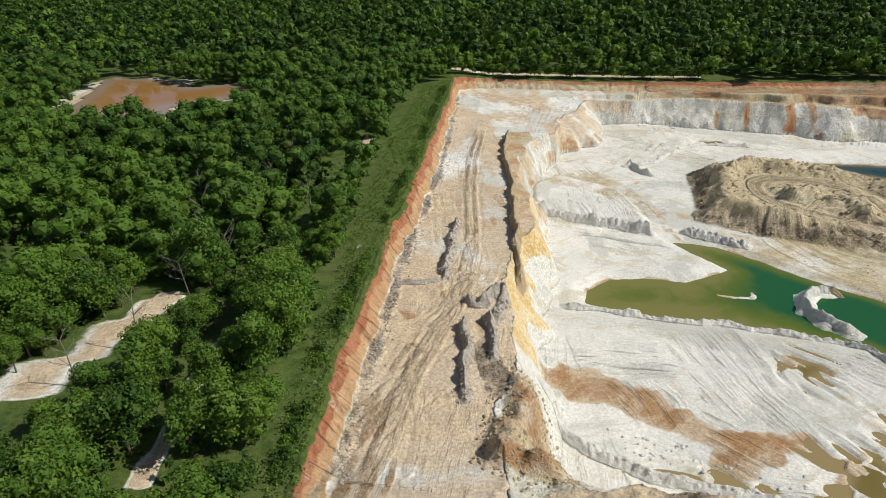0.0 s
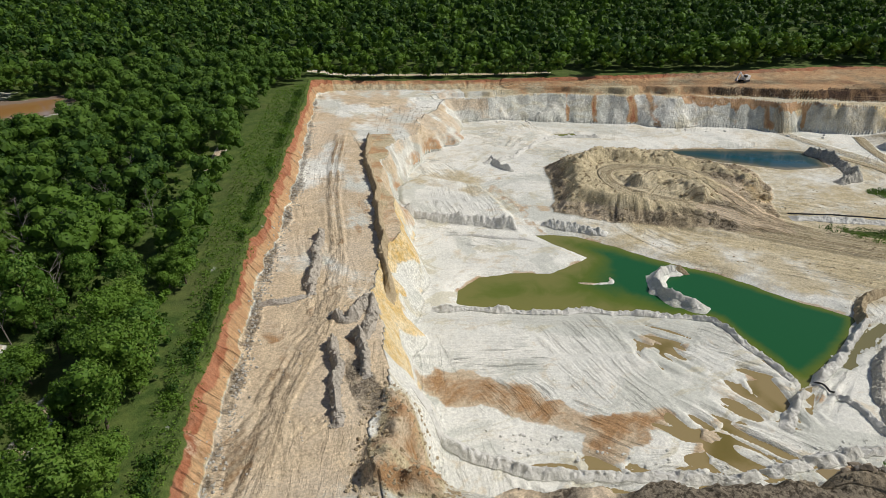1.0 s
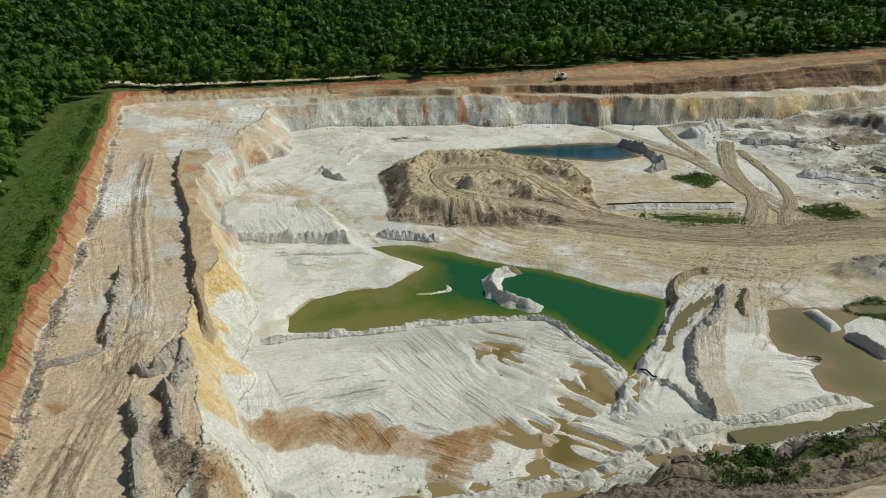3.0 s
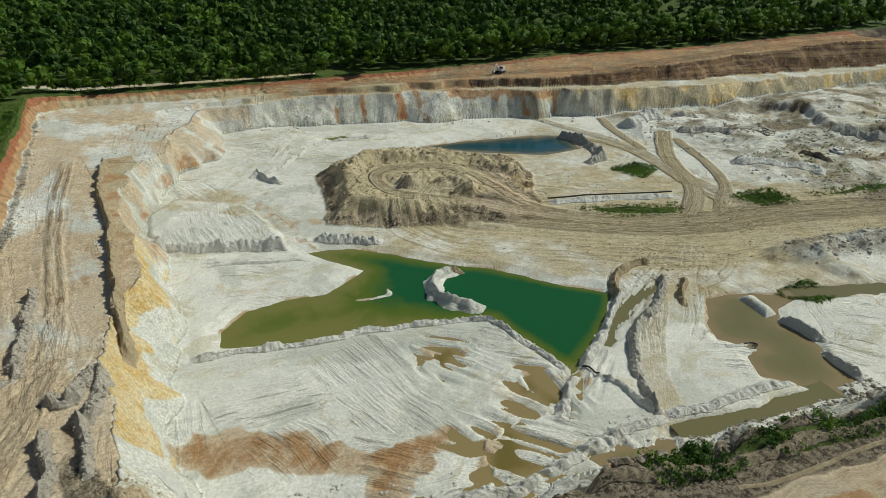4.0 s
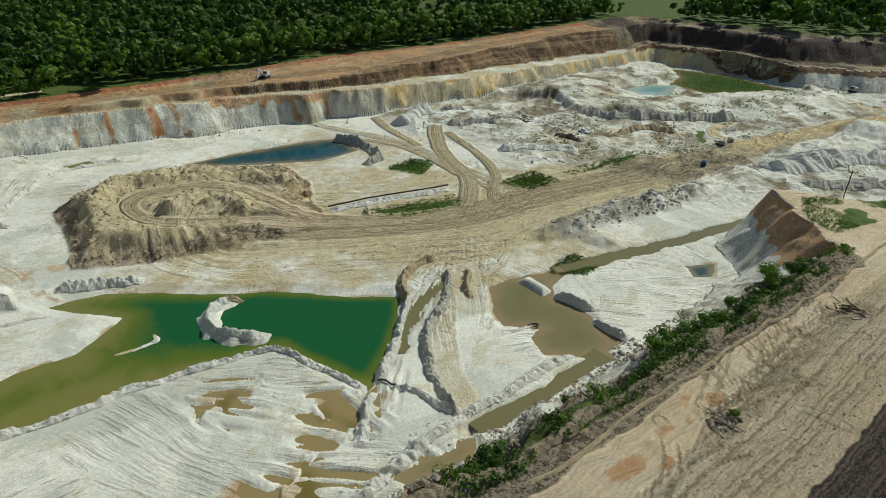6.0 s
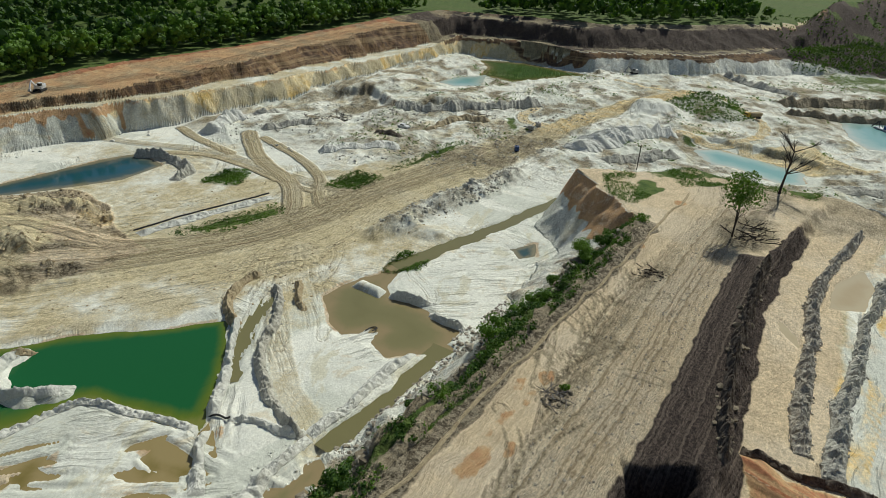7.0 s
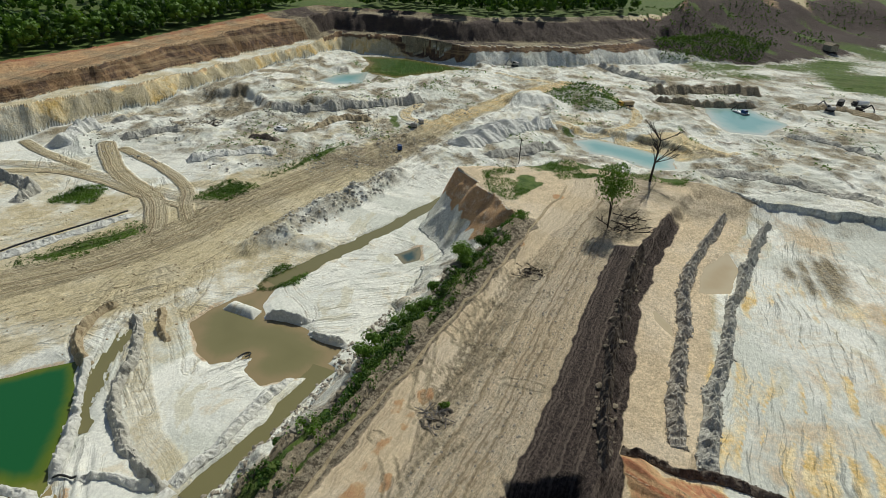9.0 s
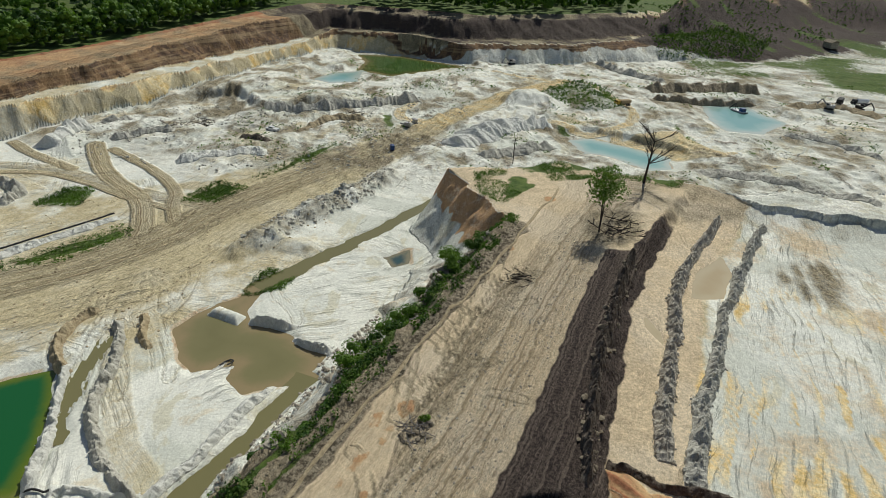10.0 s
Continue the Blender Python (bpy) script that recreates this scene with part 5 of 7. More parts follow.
WHITEPAINT = plain("white_paint", (0.70, 0.71, 0.72), (0.78, 0.78, 0.78), 0.5, 2)
BLUEPAINT = plain("blue_paint", (0.03, 0.07, 0.20), (0.05, 0.10, 0.27), 0.5, 2)


# ---- mesh helpers ----
def mesh_from(name, verts, faces, mats, tone=None, smooth=False, attrs=()):
    """A mesh from arrays; faces all have the same number of corners."""
    verts, faces = np.asarray(verts, np.float32), np.asarray(faces, np.int32)
    me = bpy.data.meshes.new(name)
    n, c = faces.shape
    me.vertices.add(len(verts))
    me.vertices.foreach_set("co", verts.ravel())
    me.loops.add(n * c)
    me.loops.foreach_set("vertex_index", faces.ravel())
    me.polygons.add(n)
    me.polygons.foreach_set("loop_start", np.arange(0, n * c, c, dtype=np.int32))
    me.polygons.foreach_set("use_smooth", np.full(n, smooth))
    for label, values in attrs:
        values = np.asarray(values, np.float32)
        at = me.attributes.new(label, 'FLOAT_COLOR' if values.ndim == 2 else 'FLOAT', 'POINT')
        at.data.foreach_set("color" if values.ndim == 2 else "value", values.ravel())
    me.update(calc_edges=True)
    me.validate()
    for m in (mats if isinstance(mats, (list, tuple)) else [mats]):
        me.materials.append(m)
    return me


def bm_mesh(name, bm, mat, smooth=False):
    me = bpy.data.meshes.new(name)
    bm.to_mesh(me)
    bm.free()
    me.materials.append(mat)
    for p in me.polygons:
        p.use_smooth = smooth
    return me


def part(name, bm, mat, parent, label="", smooth=False):
    ob = new(name, bm if isinstance(bm, bpy.types.Mesh) else bm_mesh(name, bm, mat, smooth))
    ob.parent = parent
    return tagged(ob, label) if label else ob


def thing(name, m, label, category, group="", kind=""):
    ob = new(name)
    ob.empty_display_size = 0.5
    ob.matrix_world = m
    return tagged(ob, label, category, group, kind)


# ---- the land ----
ny, nx = X.shape
idx = np.arange(ny * nx).reshape(ny, nx)
quads = np.stack([idx[:-1, :-1], idx[:-1, 1:], idx[1:, 1:], idx[1:, :-1]], -1).reshape(-1, 4)
co = np.stack([X, Y, Z], -1).reshape(-1, 3)
gy, gx = np.gradient(Z, GY, GX)
nrm = np.stack([-gx, -gy, np.ones_like(Z)], -1).reshape(-1, 3)
nrm /= np.linalg.norm(nrm, axis=1)[:, None]


def face_mean(a):
    return (a[:-1, :-1] + a[1:, 1:]) / 2


fx, fy = face_mean(X), face_mean(Y)
kind = np.zeros(fx.shape, int)                                   # 0: ground
kind[face_mean(T["d1"]) < 0] = 1                                 # benches and plateau
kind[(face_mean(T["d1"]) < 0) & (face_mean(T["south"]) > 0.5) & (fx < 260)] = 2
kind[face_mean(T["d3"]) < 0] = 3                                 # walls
kind[face_mean(T["t3"]) < 0] = 4                                 # pit floor
kind[(face_mean(T["dm"]) < 0)] = 5
kind[(face_mean(road) > 0.5) & (kind == 4) & (fx > 62)] = 6
kind[(face_mean(T["isl"]) < 0)] = 7
LANDS = [("ground", "grassy ground under the woods round the quarry", "ground"), ("bench", "pale dirt bench round the rim of the clay pit", "quarry bench"),
         ("plateau", "bulldozed plateau of beige dirt, stones and dark soil", "ground"), ("quarry_wall", "steep white and ochre clay walls of the pit", "quarry wall"),
         ("pit_floor", "white kaolin clay floor scored by tracks", "quarry floor"), ("spoil_mound", "large flat-topped mound of tan spoil", "mound"),
         ("haul_road", "rutted tan dirt haul road", "road"), ("islet", "white clay islet in the green pond", "island")]
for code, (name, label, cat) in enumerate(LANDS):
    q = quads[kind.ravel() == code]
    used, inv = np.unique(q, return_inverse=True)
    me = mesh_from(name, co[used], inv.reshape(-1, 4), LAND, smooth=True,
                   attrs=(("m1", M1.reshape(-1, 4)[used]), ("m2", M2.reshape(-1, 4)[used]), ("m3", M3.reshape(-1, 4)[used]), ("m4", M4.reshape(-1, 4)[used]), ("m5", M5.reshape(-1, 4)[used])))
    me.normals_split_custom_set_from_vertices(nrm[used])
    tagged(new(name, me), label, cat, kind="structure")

# ---- water ----
WATERS = {
    "green": water("green_water", (0.012, 0.104, 0.030), (0.105, 0.152, 0.018), (0.20, 0.20, 0.055)),
    "blue": water("blue_water", (0.016, 0.082, 0.11), (0.05, 0.09, 0.09), (0.22, 0.2, 0.13)),
    "brown": water("brown_water", (0.185, 0.17, 0.078), (0.21, 0.19, 0.09), (0.29, 0.225, 0.12)),
    "turq": water("turquoise_water", (0.22, 0.42, 0.40), (0.35, 0.50, 0.46), (0.5, 0.56, 0.5)),
    "olive": water("olive_water", (0.06, 0.115, 0.03), (0.09, 0.125, 0.03), (0.24, 0.2, 0.1)),
    "amber": water("amber_water", (0.15, 0.125, 0.03), (0.19, 0.15, 0.045), (0.31, 0.24, 0.11)),
    "silty": water("silty_water", (0.42, 0.33, 0.19), (0.46, 0.37, 0.23), (0.50, 0.42, 0.28)),
    "wood": water("muddy_water", (0.36, 0.185, 0.06), (0.37, 0.21, 0.09), (0.35, 0.26, 0.19)),
}


def pond(outline, level, mat, label, scale=5.0, step=1.0, grow=2.5):
    xs, ys = [p[0] for p in outline], [p[1] for p in outline]
    ax, ay = np.arange(min(xs) - grow - step, max(xs) + grow + step, step), np.arange(min(ys) - grow - step, max(ys) + grow + step, step)
    px, py = np.meshgrid(ax, ay)
    d = sd(outline, px, py, 30)
    ii = np.arange(px.size).reshape(px.shape)
    q = np.stack([ii[:-1, :-1], ii[:-1, 1:], ii[1:, 1:], ii[1:, :-1]], -1)[face_mean(d) < grow].reshape(-1, 4)
    used, inv = np.unique(q, return_inverse=True)
    depth = np.clip(-d / scale, 0, 1.5).ravel()[used]
    if outline is POND_GREEN:
        far_ = sstep(40, 82, px.ravel()[used] + 12 * fbm(px.ravel()[used], py.ravel()[used], 14, 260))
        depth = depth * (0.35 + 2.4 * far_) + 0.25 * far_
    c = np.stack([px.ravel()[used], py.ravel()[used], np.full(len(used), level)], -1)
    me = mesh_from("water", c, inv.reshape(-1, 4), WATERS[mat], smooth=True, attrs=(("depth", np.stack([depth] * 3 + [depth * 0 + 1], -1)),))
    return tagged(new("water", me), label, "pond", kind="structure")


pond(POND_GREEN, 0.0, "green", "still green pond on the floor of the clay pit", 9)
pond(POND_BLUE, 0.3, "blue", "dark blue pond behind the spoil mound", 7)
pond(POND_BROWN, 0.4, "brown", "murky brown pond between white clay flats", 8)
pond(POND_SMALL, 0.4, "blue", "small dark blue pool below the brown cliff", 4)
pond(POND_TURQ, 0.1, "turq", "pale turquoise pool at the far end", 8, 2)
pond(POND_FAR, 0.0, "olive", "olive green pond under the far wall", 10, 2)
pond(POND_C, 0.0, "turq", "pale turquoise pond below the plateau", 7)
pond(POND_D, 0.1, "turq", "pale turquoise settling pond with a dredge", 9, 1.5)
pond(POOL_N, 0.5, "green", "small green pool on the white floor", 5)
for i, o in enumerate((PUD_A, PUD_B, PUD_C)):
    pond(o, 0.45 - .006 * i, "amber", "shallow amber puddle on white clay", 6, 0.8, 4.0)
for o in (PUD_D, PUD_F):
    pond(o, 0.4, "amber", "shallow amber puddle beside a levee", 6, 0.8, 1.0 if o is PUD_D else 3.5)
pond(PUD_E, 0.4, "brown", "brown water in the drainage channel", 5, 0.8, 1.0)
pond(PUD_G, 0.2, "green", "green water in the drainage channel", 4, 0.8, 1.0)


pond(POND_R, 11.9, "silty", "shallow tan pool between windrows on the plateau", 6)
pond(PUD_R, 11.9, "silty", "pale puddle on the plateau track", 4, .6, 1)


def channel(line, width, level, mat, label):
    line = smooth_line(line, 2)
    left, right = [], []
    for i, (x, y) in enumerate(line):
        ax, ay = line[max(i - 1, 0)]
        bx, by = line[min(i + 1, len(line) - 1)]
        l = math.hypot(bx - ax, by - ay)
        nx_, ny_ = -(by - ay) / l, (bx - ax) / l
        w = width * (0.85 + 0.4 * vnoise(i * 0.7, 0.3, 5))
        left.append((x + nx_ * w, y + ny_ * w, level))
        right.append((x - nx_ * w, y - ny_ * w, level))
    n = len(line)
    me = mesh_from("channel_water", left + right, [(i, i + 1, n + i + 1, n + i) for i in range(n - 1)], WATERS[mat], attrs=(("depth", np.full((2 * n, 4), 0.9)),))
    tagged(new("channel_water", me), label, "channel", kind="structure")


channel(CHANNEL_E, 2.6, 0.41, "brown", "long shallow drainage channel of murky water")
channel(CHANNEL_S, 2.4, 0.41, "brown", "muddy drainage channel along the slope")
channel(BROWN_CH, 1.9, 0.56, "brown", "shallow muddy runnel behind the levee")
tagged(pond(WOOD_POND, float(height(-108, 225)[0]) + 0.25, "wood", "muddy orange pond in the woods", 9, 2), kind="structure")


def ico(sub):
    bm = bmesh.new()
    bmesh.ops.create_icosphere(bm, subdivisions=sub, radius=1)
    v = np.array([p.co[:] for p in bm.verts])
    f = np.array([[q.index for q in p.verts] for p in bm.faces])
    bm.free()
    return v, f


ICO0, ICO1 = ico(1), ico(2)

# ---- windrows and levees: lumpy banks of pushed earth ----
def windrow(name, line, width, tall, mat, label, seed, category="earth bank", lump=1.0):
    line = smooth_line(line, 3)
    gap = 0.42 if width >= 6 else 0.24
    pts = []
    for (ax, ay), (bx, by) in zip(line, line[1:]):
        l = math.hypot(bx - ax, by - ay)
        n = max(1, int(round(l / gap)))
        pts += [(ax + (bx - ax) * i / n, ay + (by - ay) * i / n, (bx - ax) / l, (by - ay) / l) for i in range(n)]
    p = np.array(pts)
    across_n = max(13, int(width / gap) | 1)
    v = np.linspace(-1, 1, across_n)[None, :]
    n = len(p)
    run = np.arange(n)[:, None] * gap
    nxv, nyv = -p[:, 3:4], p[:, 2:3]
    wob = 0.9 * (vnoise(run / 4, run * 0, seed) - 0.5)
    side = np.where(v < 0, 0.0, 50.0)
    lobe = 0.6 * vnoise(run / 0.8 + 0.9 * np.abs(v), side + run * 0, seed + 3) + 0.4 * vnoise(run / 2.2, side + run * 0, seed + 4)
    wid = 0.86 * width / 2 * (0.62 + 0.45 * vnoise(run / 5, run * 0 + 1, seed) + (0.04 if width < 1 else 0.25 if width < 2 else 0.42) * (lobe - 0.4))
    bx_, by_ = p[:, :1] + nxv * (v * wid + wob), p[:, 1:2] + nyv * (v * wid + wob)
    end = np.minimum(1, np.minimum(run, (n - 1) * gap - run) / 2.0)
    crest = tall * (0.55 + 0.9 * vnoise(run / 2.4, run * 0 + 2, seed)) * end
    prof = np.clip(1 - np.abs(v) ** 1.35, 0, 1)
    rough = lump * min(1.4, tall) * (0.25 + prof) * (1.1 * np.abs(fbm(bx_, by_, 1.5, seed, 3)) + 0.75 * fbm(bx_, by_, 0.7, seed + 9, 2) + 0.35 * (lobe - 0.5))
    zz = height(bx_.ravel(), by_.ravel()).reshape(bx_.shape) + crest * prof + rough * end
    zz[:, 0] -= 0.5
    zz[:, -1] -= 0.5
    ii = np.arange(n * across_n).reshape(n, across_n)
    q = np.stack([ii[:-1, :-1], ii[1:, :-1], ii[1:, 1:], ii[:-1, 1:]], -1).reshape(-1, 4)
    me = mesh_from(name, np.stack([bx_, by_, zz], -1).reshape(-1, 3), q[:, ::-1], mat)
    ob = tagged(new(name, me), label, category)
    # clods that rolled off it
    if width < 1:
        return ob
    r = np.random.default_rng(seed + 900)
    v0, f0 = ICO0
    count = int(n * gap * (14.0 if mat in (RUBBLE, CLODS) else 9.0 if lump > 1.2 else 4.0 if width < 4 else 2.0))
    i, j = r.integers(0, n, count), r.integers(0, across_n, count)
    sz = 0.05 + 0.20 * r.random(count) ** 3 * min(1.5, tall + .3)
    cen = np.stack([bx_[i, j], by_[i, j], np.maximum(zz[i, j], height(bx_[i, j], by_[i, j])) + sz * .2], -1)
    vs = (v0[None] * r.uniform(.45, 1.35, (count, len(v0), 1)) * (1, .8, .65)) * sz[:, None, None] + cen[:, None]
    fs = f0[None] + (np.arange(count) * len(v0))[:, None, None]
    tagged(part("loose_earth", mesh_from("loose_earth", vs.reshape(-1, 3), fs.reshape(-1, 3), mat), mat, ob), kind="stuff")
    return ob


windrow("levee", CAUSE_BERM, 3.0, 0.9, KAOLIN, "white clay levee along the green pond", 11, "levee")
windrow("levee", LEVEE_A, 2.8, 1.0, KAOLIN, "short white clay levee between puddles", 12, "levee")
windrow("levee", LEVEE_B, 3.4, 0.75, KAOLIN, "long lumpy white clay levee on the pit floor", 13, "levee")
windrow("levee", LEVEE_C, 2.6, 0.9, KAOLIN, "white clay levee across the wet corner", 14, "levee")
windrow("levee", LEVEE_D, 3.0, 1.2, KAOLIN, "white clay levee on the east shore of the green pond", 15, "levee")
windrow("levee", BERM_NS, 2.8, 1.3, GREYCLAY, "grey clay berm beside the dirt track", 16, "levee")
windrow("levee", LEVEE_F, 3.0, 0.6, KAOLIN, "low white clay levee beside the channel", 17, "levee")
windrow("levee", CAMP_RIM, 2.6, 1.3, DIRT, "crumbling tan earth bank by the green pond", 18, "levee")
windrow("levee", BERM_NS2, 2.4, 1.2, DIRT, "short tan earth bank beside the track", 19, "levee")
windrow("levee", TERRACE_A, 3.4, 1.0, KAOLIN, "white clay terrace edge with a shaded face", 20, "levee")
windrow("levee", TERRACE_B, 1.6, 0.35, KAOLIN, "low white clay ridge on the beach", 21, "levee")
windrow("levee", TERRACE_C, 4.0, 1.2, KAOLIN, "white clay bank at the foot of the spoil mound", 22, "levee")
windrow("windrow", WINDROW_A, 2.6, 1.2, CLODS, "grey windrow of pushed earth on the bench", 23, "windrow")
windrow("windrow", BOX_L, 2.4, 1.3, CLODS, "grey windrow beside a shallow trench", 24, "windrow")
windrow("windrow", BOX_R, 2.4, 1.3, CLODS, "grey windrow beside a shallow trench", 25, "windrow")
windrow("windrow", LUMPS, 3.2, 1.0, CLODS, "heap of pale grey clods on the bench", 26, "windrow", 1.8)
windrow("windrow", LUMPS_B, 2.0, 0.5, CLODS, "low grey windrow across the bench", 27, "windrow")
windrow("windrow", [(x + 1.3, y) for x, y in DITCH_MAIN], 2.6, 1.7, DIRT, "long tan windrow with a dark shaded side", 28, "windrow")
windrow("windrow", BLUE_BANK, 5, 2.0, GREYCLAY, "grey clay bank beside the blue pond", 29, "windrow")
windrow("windrow", RIDGE_N, 2.6, 0.8, KAOLIN, "low white clay ridge on the pit floor", 30, "windrow")
windrow("windrow", RIDGE_N2, 2.6, 1.2, KAOLIN, "white clay ridge with a shaded side", 31, "windrow")
windrow("windrow", BERM_A, 3.0, 1.2, CLODS, "dark grey windrow of earth clods on the plateau", 32, "windrow", 1.5)
windrow("windrow", BERM_B, 3.2, 1.2, GREYCLAY, "olive grey windrow beside the white field", 33, "windrow", 1.3)
windrow("windrow", BERM_C, 2.4, 0.6, DARKEARTH, "dark windrow across the white field", 34, "windrow", 1.3)
windrow("windrow", [(x, y + 0.8) for x, y in ROAD_L], 0.9, 0.22, DIRT, "low tan windrow along the plateau road", 35, "windrow", .12)
windrow("windrow", [(x + 0.6, y - 0.8) for x, y in DARK_R[1:5]], 2.4, 1.4, DARKEARTH, "dark windrow of blocks along the trench", 36, "windrow", 1.8)
BANKS = [([(183.5, 147), (197.5, 150), (205.5, 147.5)], 11, 2.6, KAOLIN, "white clay heap on the pit floor"),
         ([(195, 133), (203.5, 127), (208, 117.5)], 6, 1.4, GREYCLAY, "low grey clay terrace bank"),
         ([(183.5, 104), (190.5, 94.5), (198, 80.5)], 8, 1.7, KAOLIN, "row of white clay hummocks"),
         ([(208.5, 95), (205, 82.5)], 4.5, 1.0, DARKEARTH, "dark slab of spoil on white clay"),
         # scarp in shade: the grey material stands for that shade
         ([(243, 101), (248.5, 84.5), (260.5, 69.5), (271, 57.5), (281, 47)], 8, 2.6, GREYCLAY, "long clay scarp in the eastern workings, shade coloured grey"),
         ([(221.5, 24.5), (239.5, 16), (255, 4), (259, -9)], 17, 3.0, KAOLIN, "broad white clay mound east of the plateau"),
         # shadowed bank, its shadow given by the grey material
         ([(211, 13.5), (222, 2.5), (232.5, -11)], 8, 1.8, GREYCLAY, "clay bank east of the plateau, shade coloured grey"),
         ([(318.5, -57.5), (320.5, -81), (327, -106)], 6, 2.2, RUBBLE, "dark earth bank beside the settling pond"),
         ([(331.5, -56.5), (346.5, -86.5), (346, -112.5)], 12, 3.4, RUBBLE, "tall dark spoil bank behind the settling pond"),
         ([(274, -101.5), (270, -117), (249.5, -127)], 6, 1.2, GREYCLAY, "grey clay ridge on the settling flat"),
         ([(217.5, -56.5), (219, -71), (210.5, -87.5), (202, -106)], 8, 1.2, GREYCLAY, "streaked grey clay bank below the plateau"),
         ([(319, -118.5), (333, -144), (317, -157)], 8, 1.6, DIRT, "tan earth bank above the settling pond"),
         ([(222.5, 80), (240, 72.5), (244, 60.5)], 6, 1.4, DIRT, "tan spoil bank beside the haul road"),
         ([(217.5, 140), (208.5, 145)], 7, 1.8, GREYCLAY, "grey clay heap by the hollow"),
         ([(394, -36.5), (370, -56), (360.5, -69.5)], 8, 2.2, GREYCLAY, "grey clay bank at the foot of the far wall")]
for i, (line, w_, t_, mat_, lab_) in enumerate(BANKS):
    windrow("spoil_bank", line, w_, t_, mat_, lab_, 50 + i, "spoil bank", .45)
windrow("levee", [(109, 47.5), (109.2, 43), (109.6, 37.5)], 2.4, 1.2, KAOLIN, "thick white clay slab edge above the brown pond", 38, "levee", .6)
windrow("levee", [(105.8, 37.6), (104.9, 33.5), (103, 29)], 2.4, 1.3, KAOLIN, "thick white clay slab edge with a shaded face", 39, "levee", .6)
windrow("levee", [(92.3, 48), (95.5, 47), (98, 46.6), (98.2, 44.9)], 1.5, .45, KAOLIN, "small curved white clay bar in the brown pond", 40, "levee", .7)
windrow("windrow", [(34, 34.2), (41.8, 32), (46.2, 29.3), (52, 26), (61.1, 23.2), (70.8, 20.2), (82.4, 17.2), (92, 14.2), (106, 9.6), (122, 5), (135, 1)], 3.0, 0.6, RUBBLE, "grey-brown bank of rubble along the plateau edge", 41, "windrow", .8)
windrow("windrow", [(50, 30.5), (58, 27.6), (68, 24.4)], 2.6, 0.7, RUBBLE, "lower bank of dark rubble on the slope", 42, "windrow", .9)
windrow("levee", ISLAND, 3.0, .7, KAOLIN, "curved white clay bar in the green pond", 43, "levee", .9)
windrow("windrow", ISLAND_RIM, 2.2, 0.8, DIRT, "brown earth spit beside the islet", 37, "windrow")


# ---- plants ----
def crown_arrays(r, high, wide, low, lumps, leaves, size, hull=True, core=0.62, wild=0.45):
    """Crown as lumps with small leaf clumps on them. Returns corners and triangles."""
    vs, fs, base = [], [], 0
    mid = (high + low) / 2
    cen = []
    for i in range(lumps):
        a, q = r.uniform(0, 6.283), math.sqrt(r.uniform(0, 1))
        up = r.uniform(-0.7, 0.9)
        rad = wide * (0.72 * math.sqrt(max(0.05, 1 - up * up))) * q
        cen.append((rad * math.cos(a), rad * math.sin(a), mid + up * (high - low) * 0.36, wide * r.uniform(0.30, 0.48)))
    for cx_, cy_, cz, cr in cen:
        if hull:
            v, f = ICO0
            j = 1 + 0.25 * (r.random(len(v)) - 0.5)
            vs.append(v * (cr * core * j)[:, None] * (1, 1, 0.85) + (cx_, cy_, cz))
            fs.append(f + base)
            base += len(v)
        n = max(4, leaves // lumps)
        d = r.normal(size=(n, 3))
        d[:, 2] = d[:, 2] + 0.35
        d /= np.linalg.norm(d, axis=1)[:, None]
        p = d * cr * r.uniform(0.82, 1.16, (n, 1)) * (1, 1, 0.88) + (cx_, cy_, cz)
        nn = d + r.normal(size=(n, 3)) * wild
        nn /= np.linalg.norm(nn, axis=1)[:, None]
        t = np.cross(nn, r.normal(size=(n, 3)))
        t /= np.linalg.norm(t, axis=1)[:, None]
        b = np.cross(nn, t)
        s = size * r.uniform(0.6, 1.3, (n, 1))
        tri = np.stack([p + t * s, p - t * s * 0.5 + b * s * 0.8, p - t * s * 0.5 - b * s * 0.8], 1).reshape(-1, 3)
        vs.append(tri)
        fs.append(np.arange(n * 3).reshape(n, 3) + base)
        base += n * 3
    return np.concatenate(vs), np.concatenate(fs)


def limb(bm, a, b, ra, rb, sides=6):
    a, b = Vector(a), Vector(b)
    q = (b - a).to_track_quat('Z', 'Y')
    rings = []
    for p, rad in ((a, ra), (b, rb)):
        rings.append([bm.verts.new(p + q @ Vector((rad * math.cos(6.2832 * i / sides), rad * math.sin(6.2832 * i / sides), 0))) for i in range(sides)])
    for i in range(sides):
        bm.faces.new((rings[0][i], rings[0][(i + 1) % sides], rings[1][(i + 1) % sides], rings[1][i]))


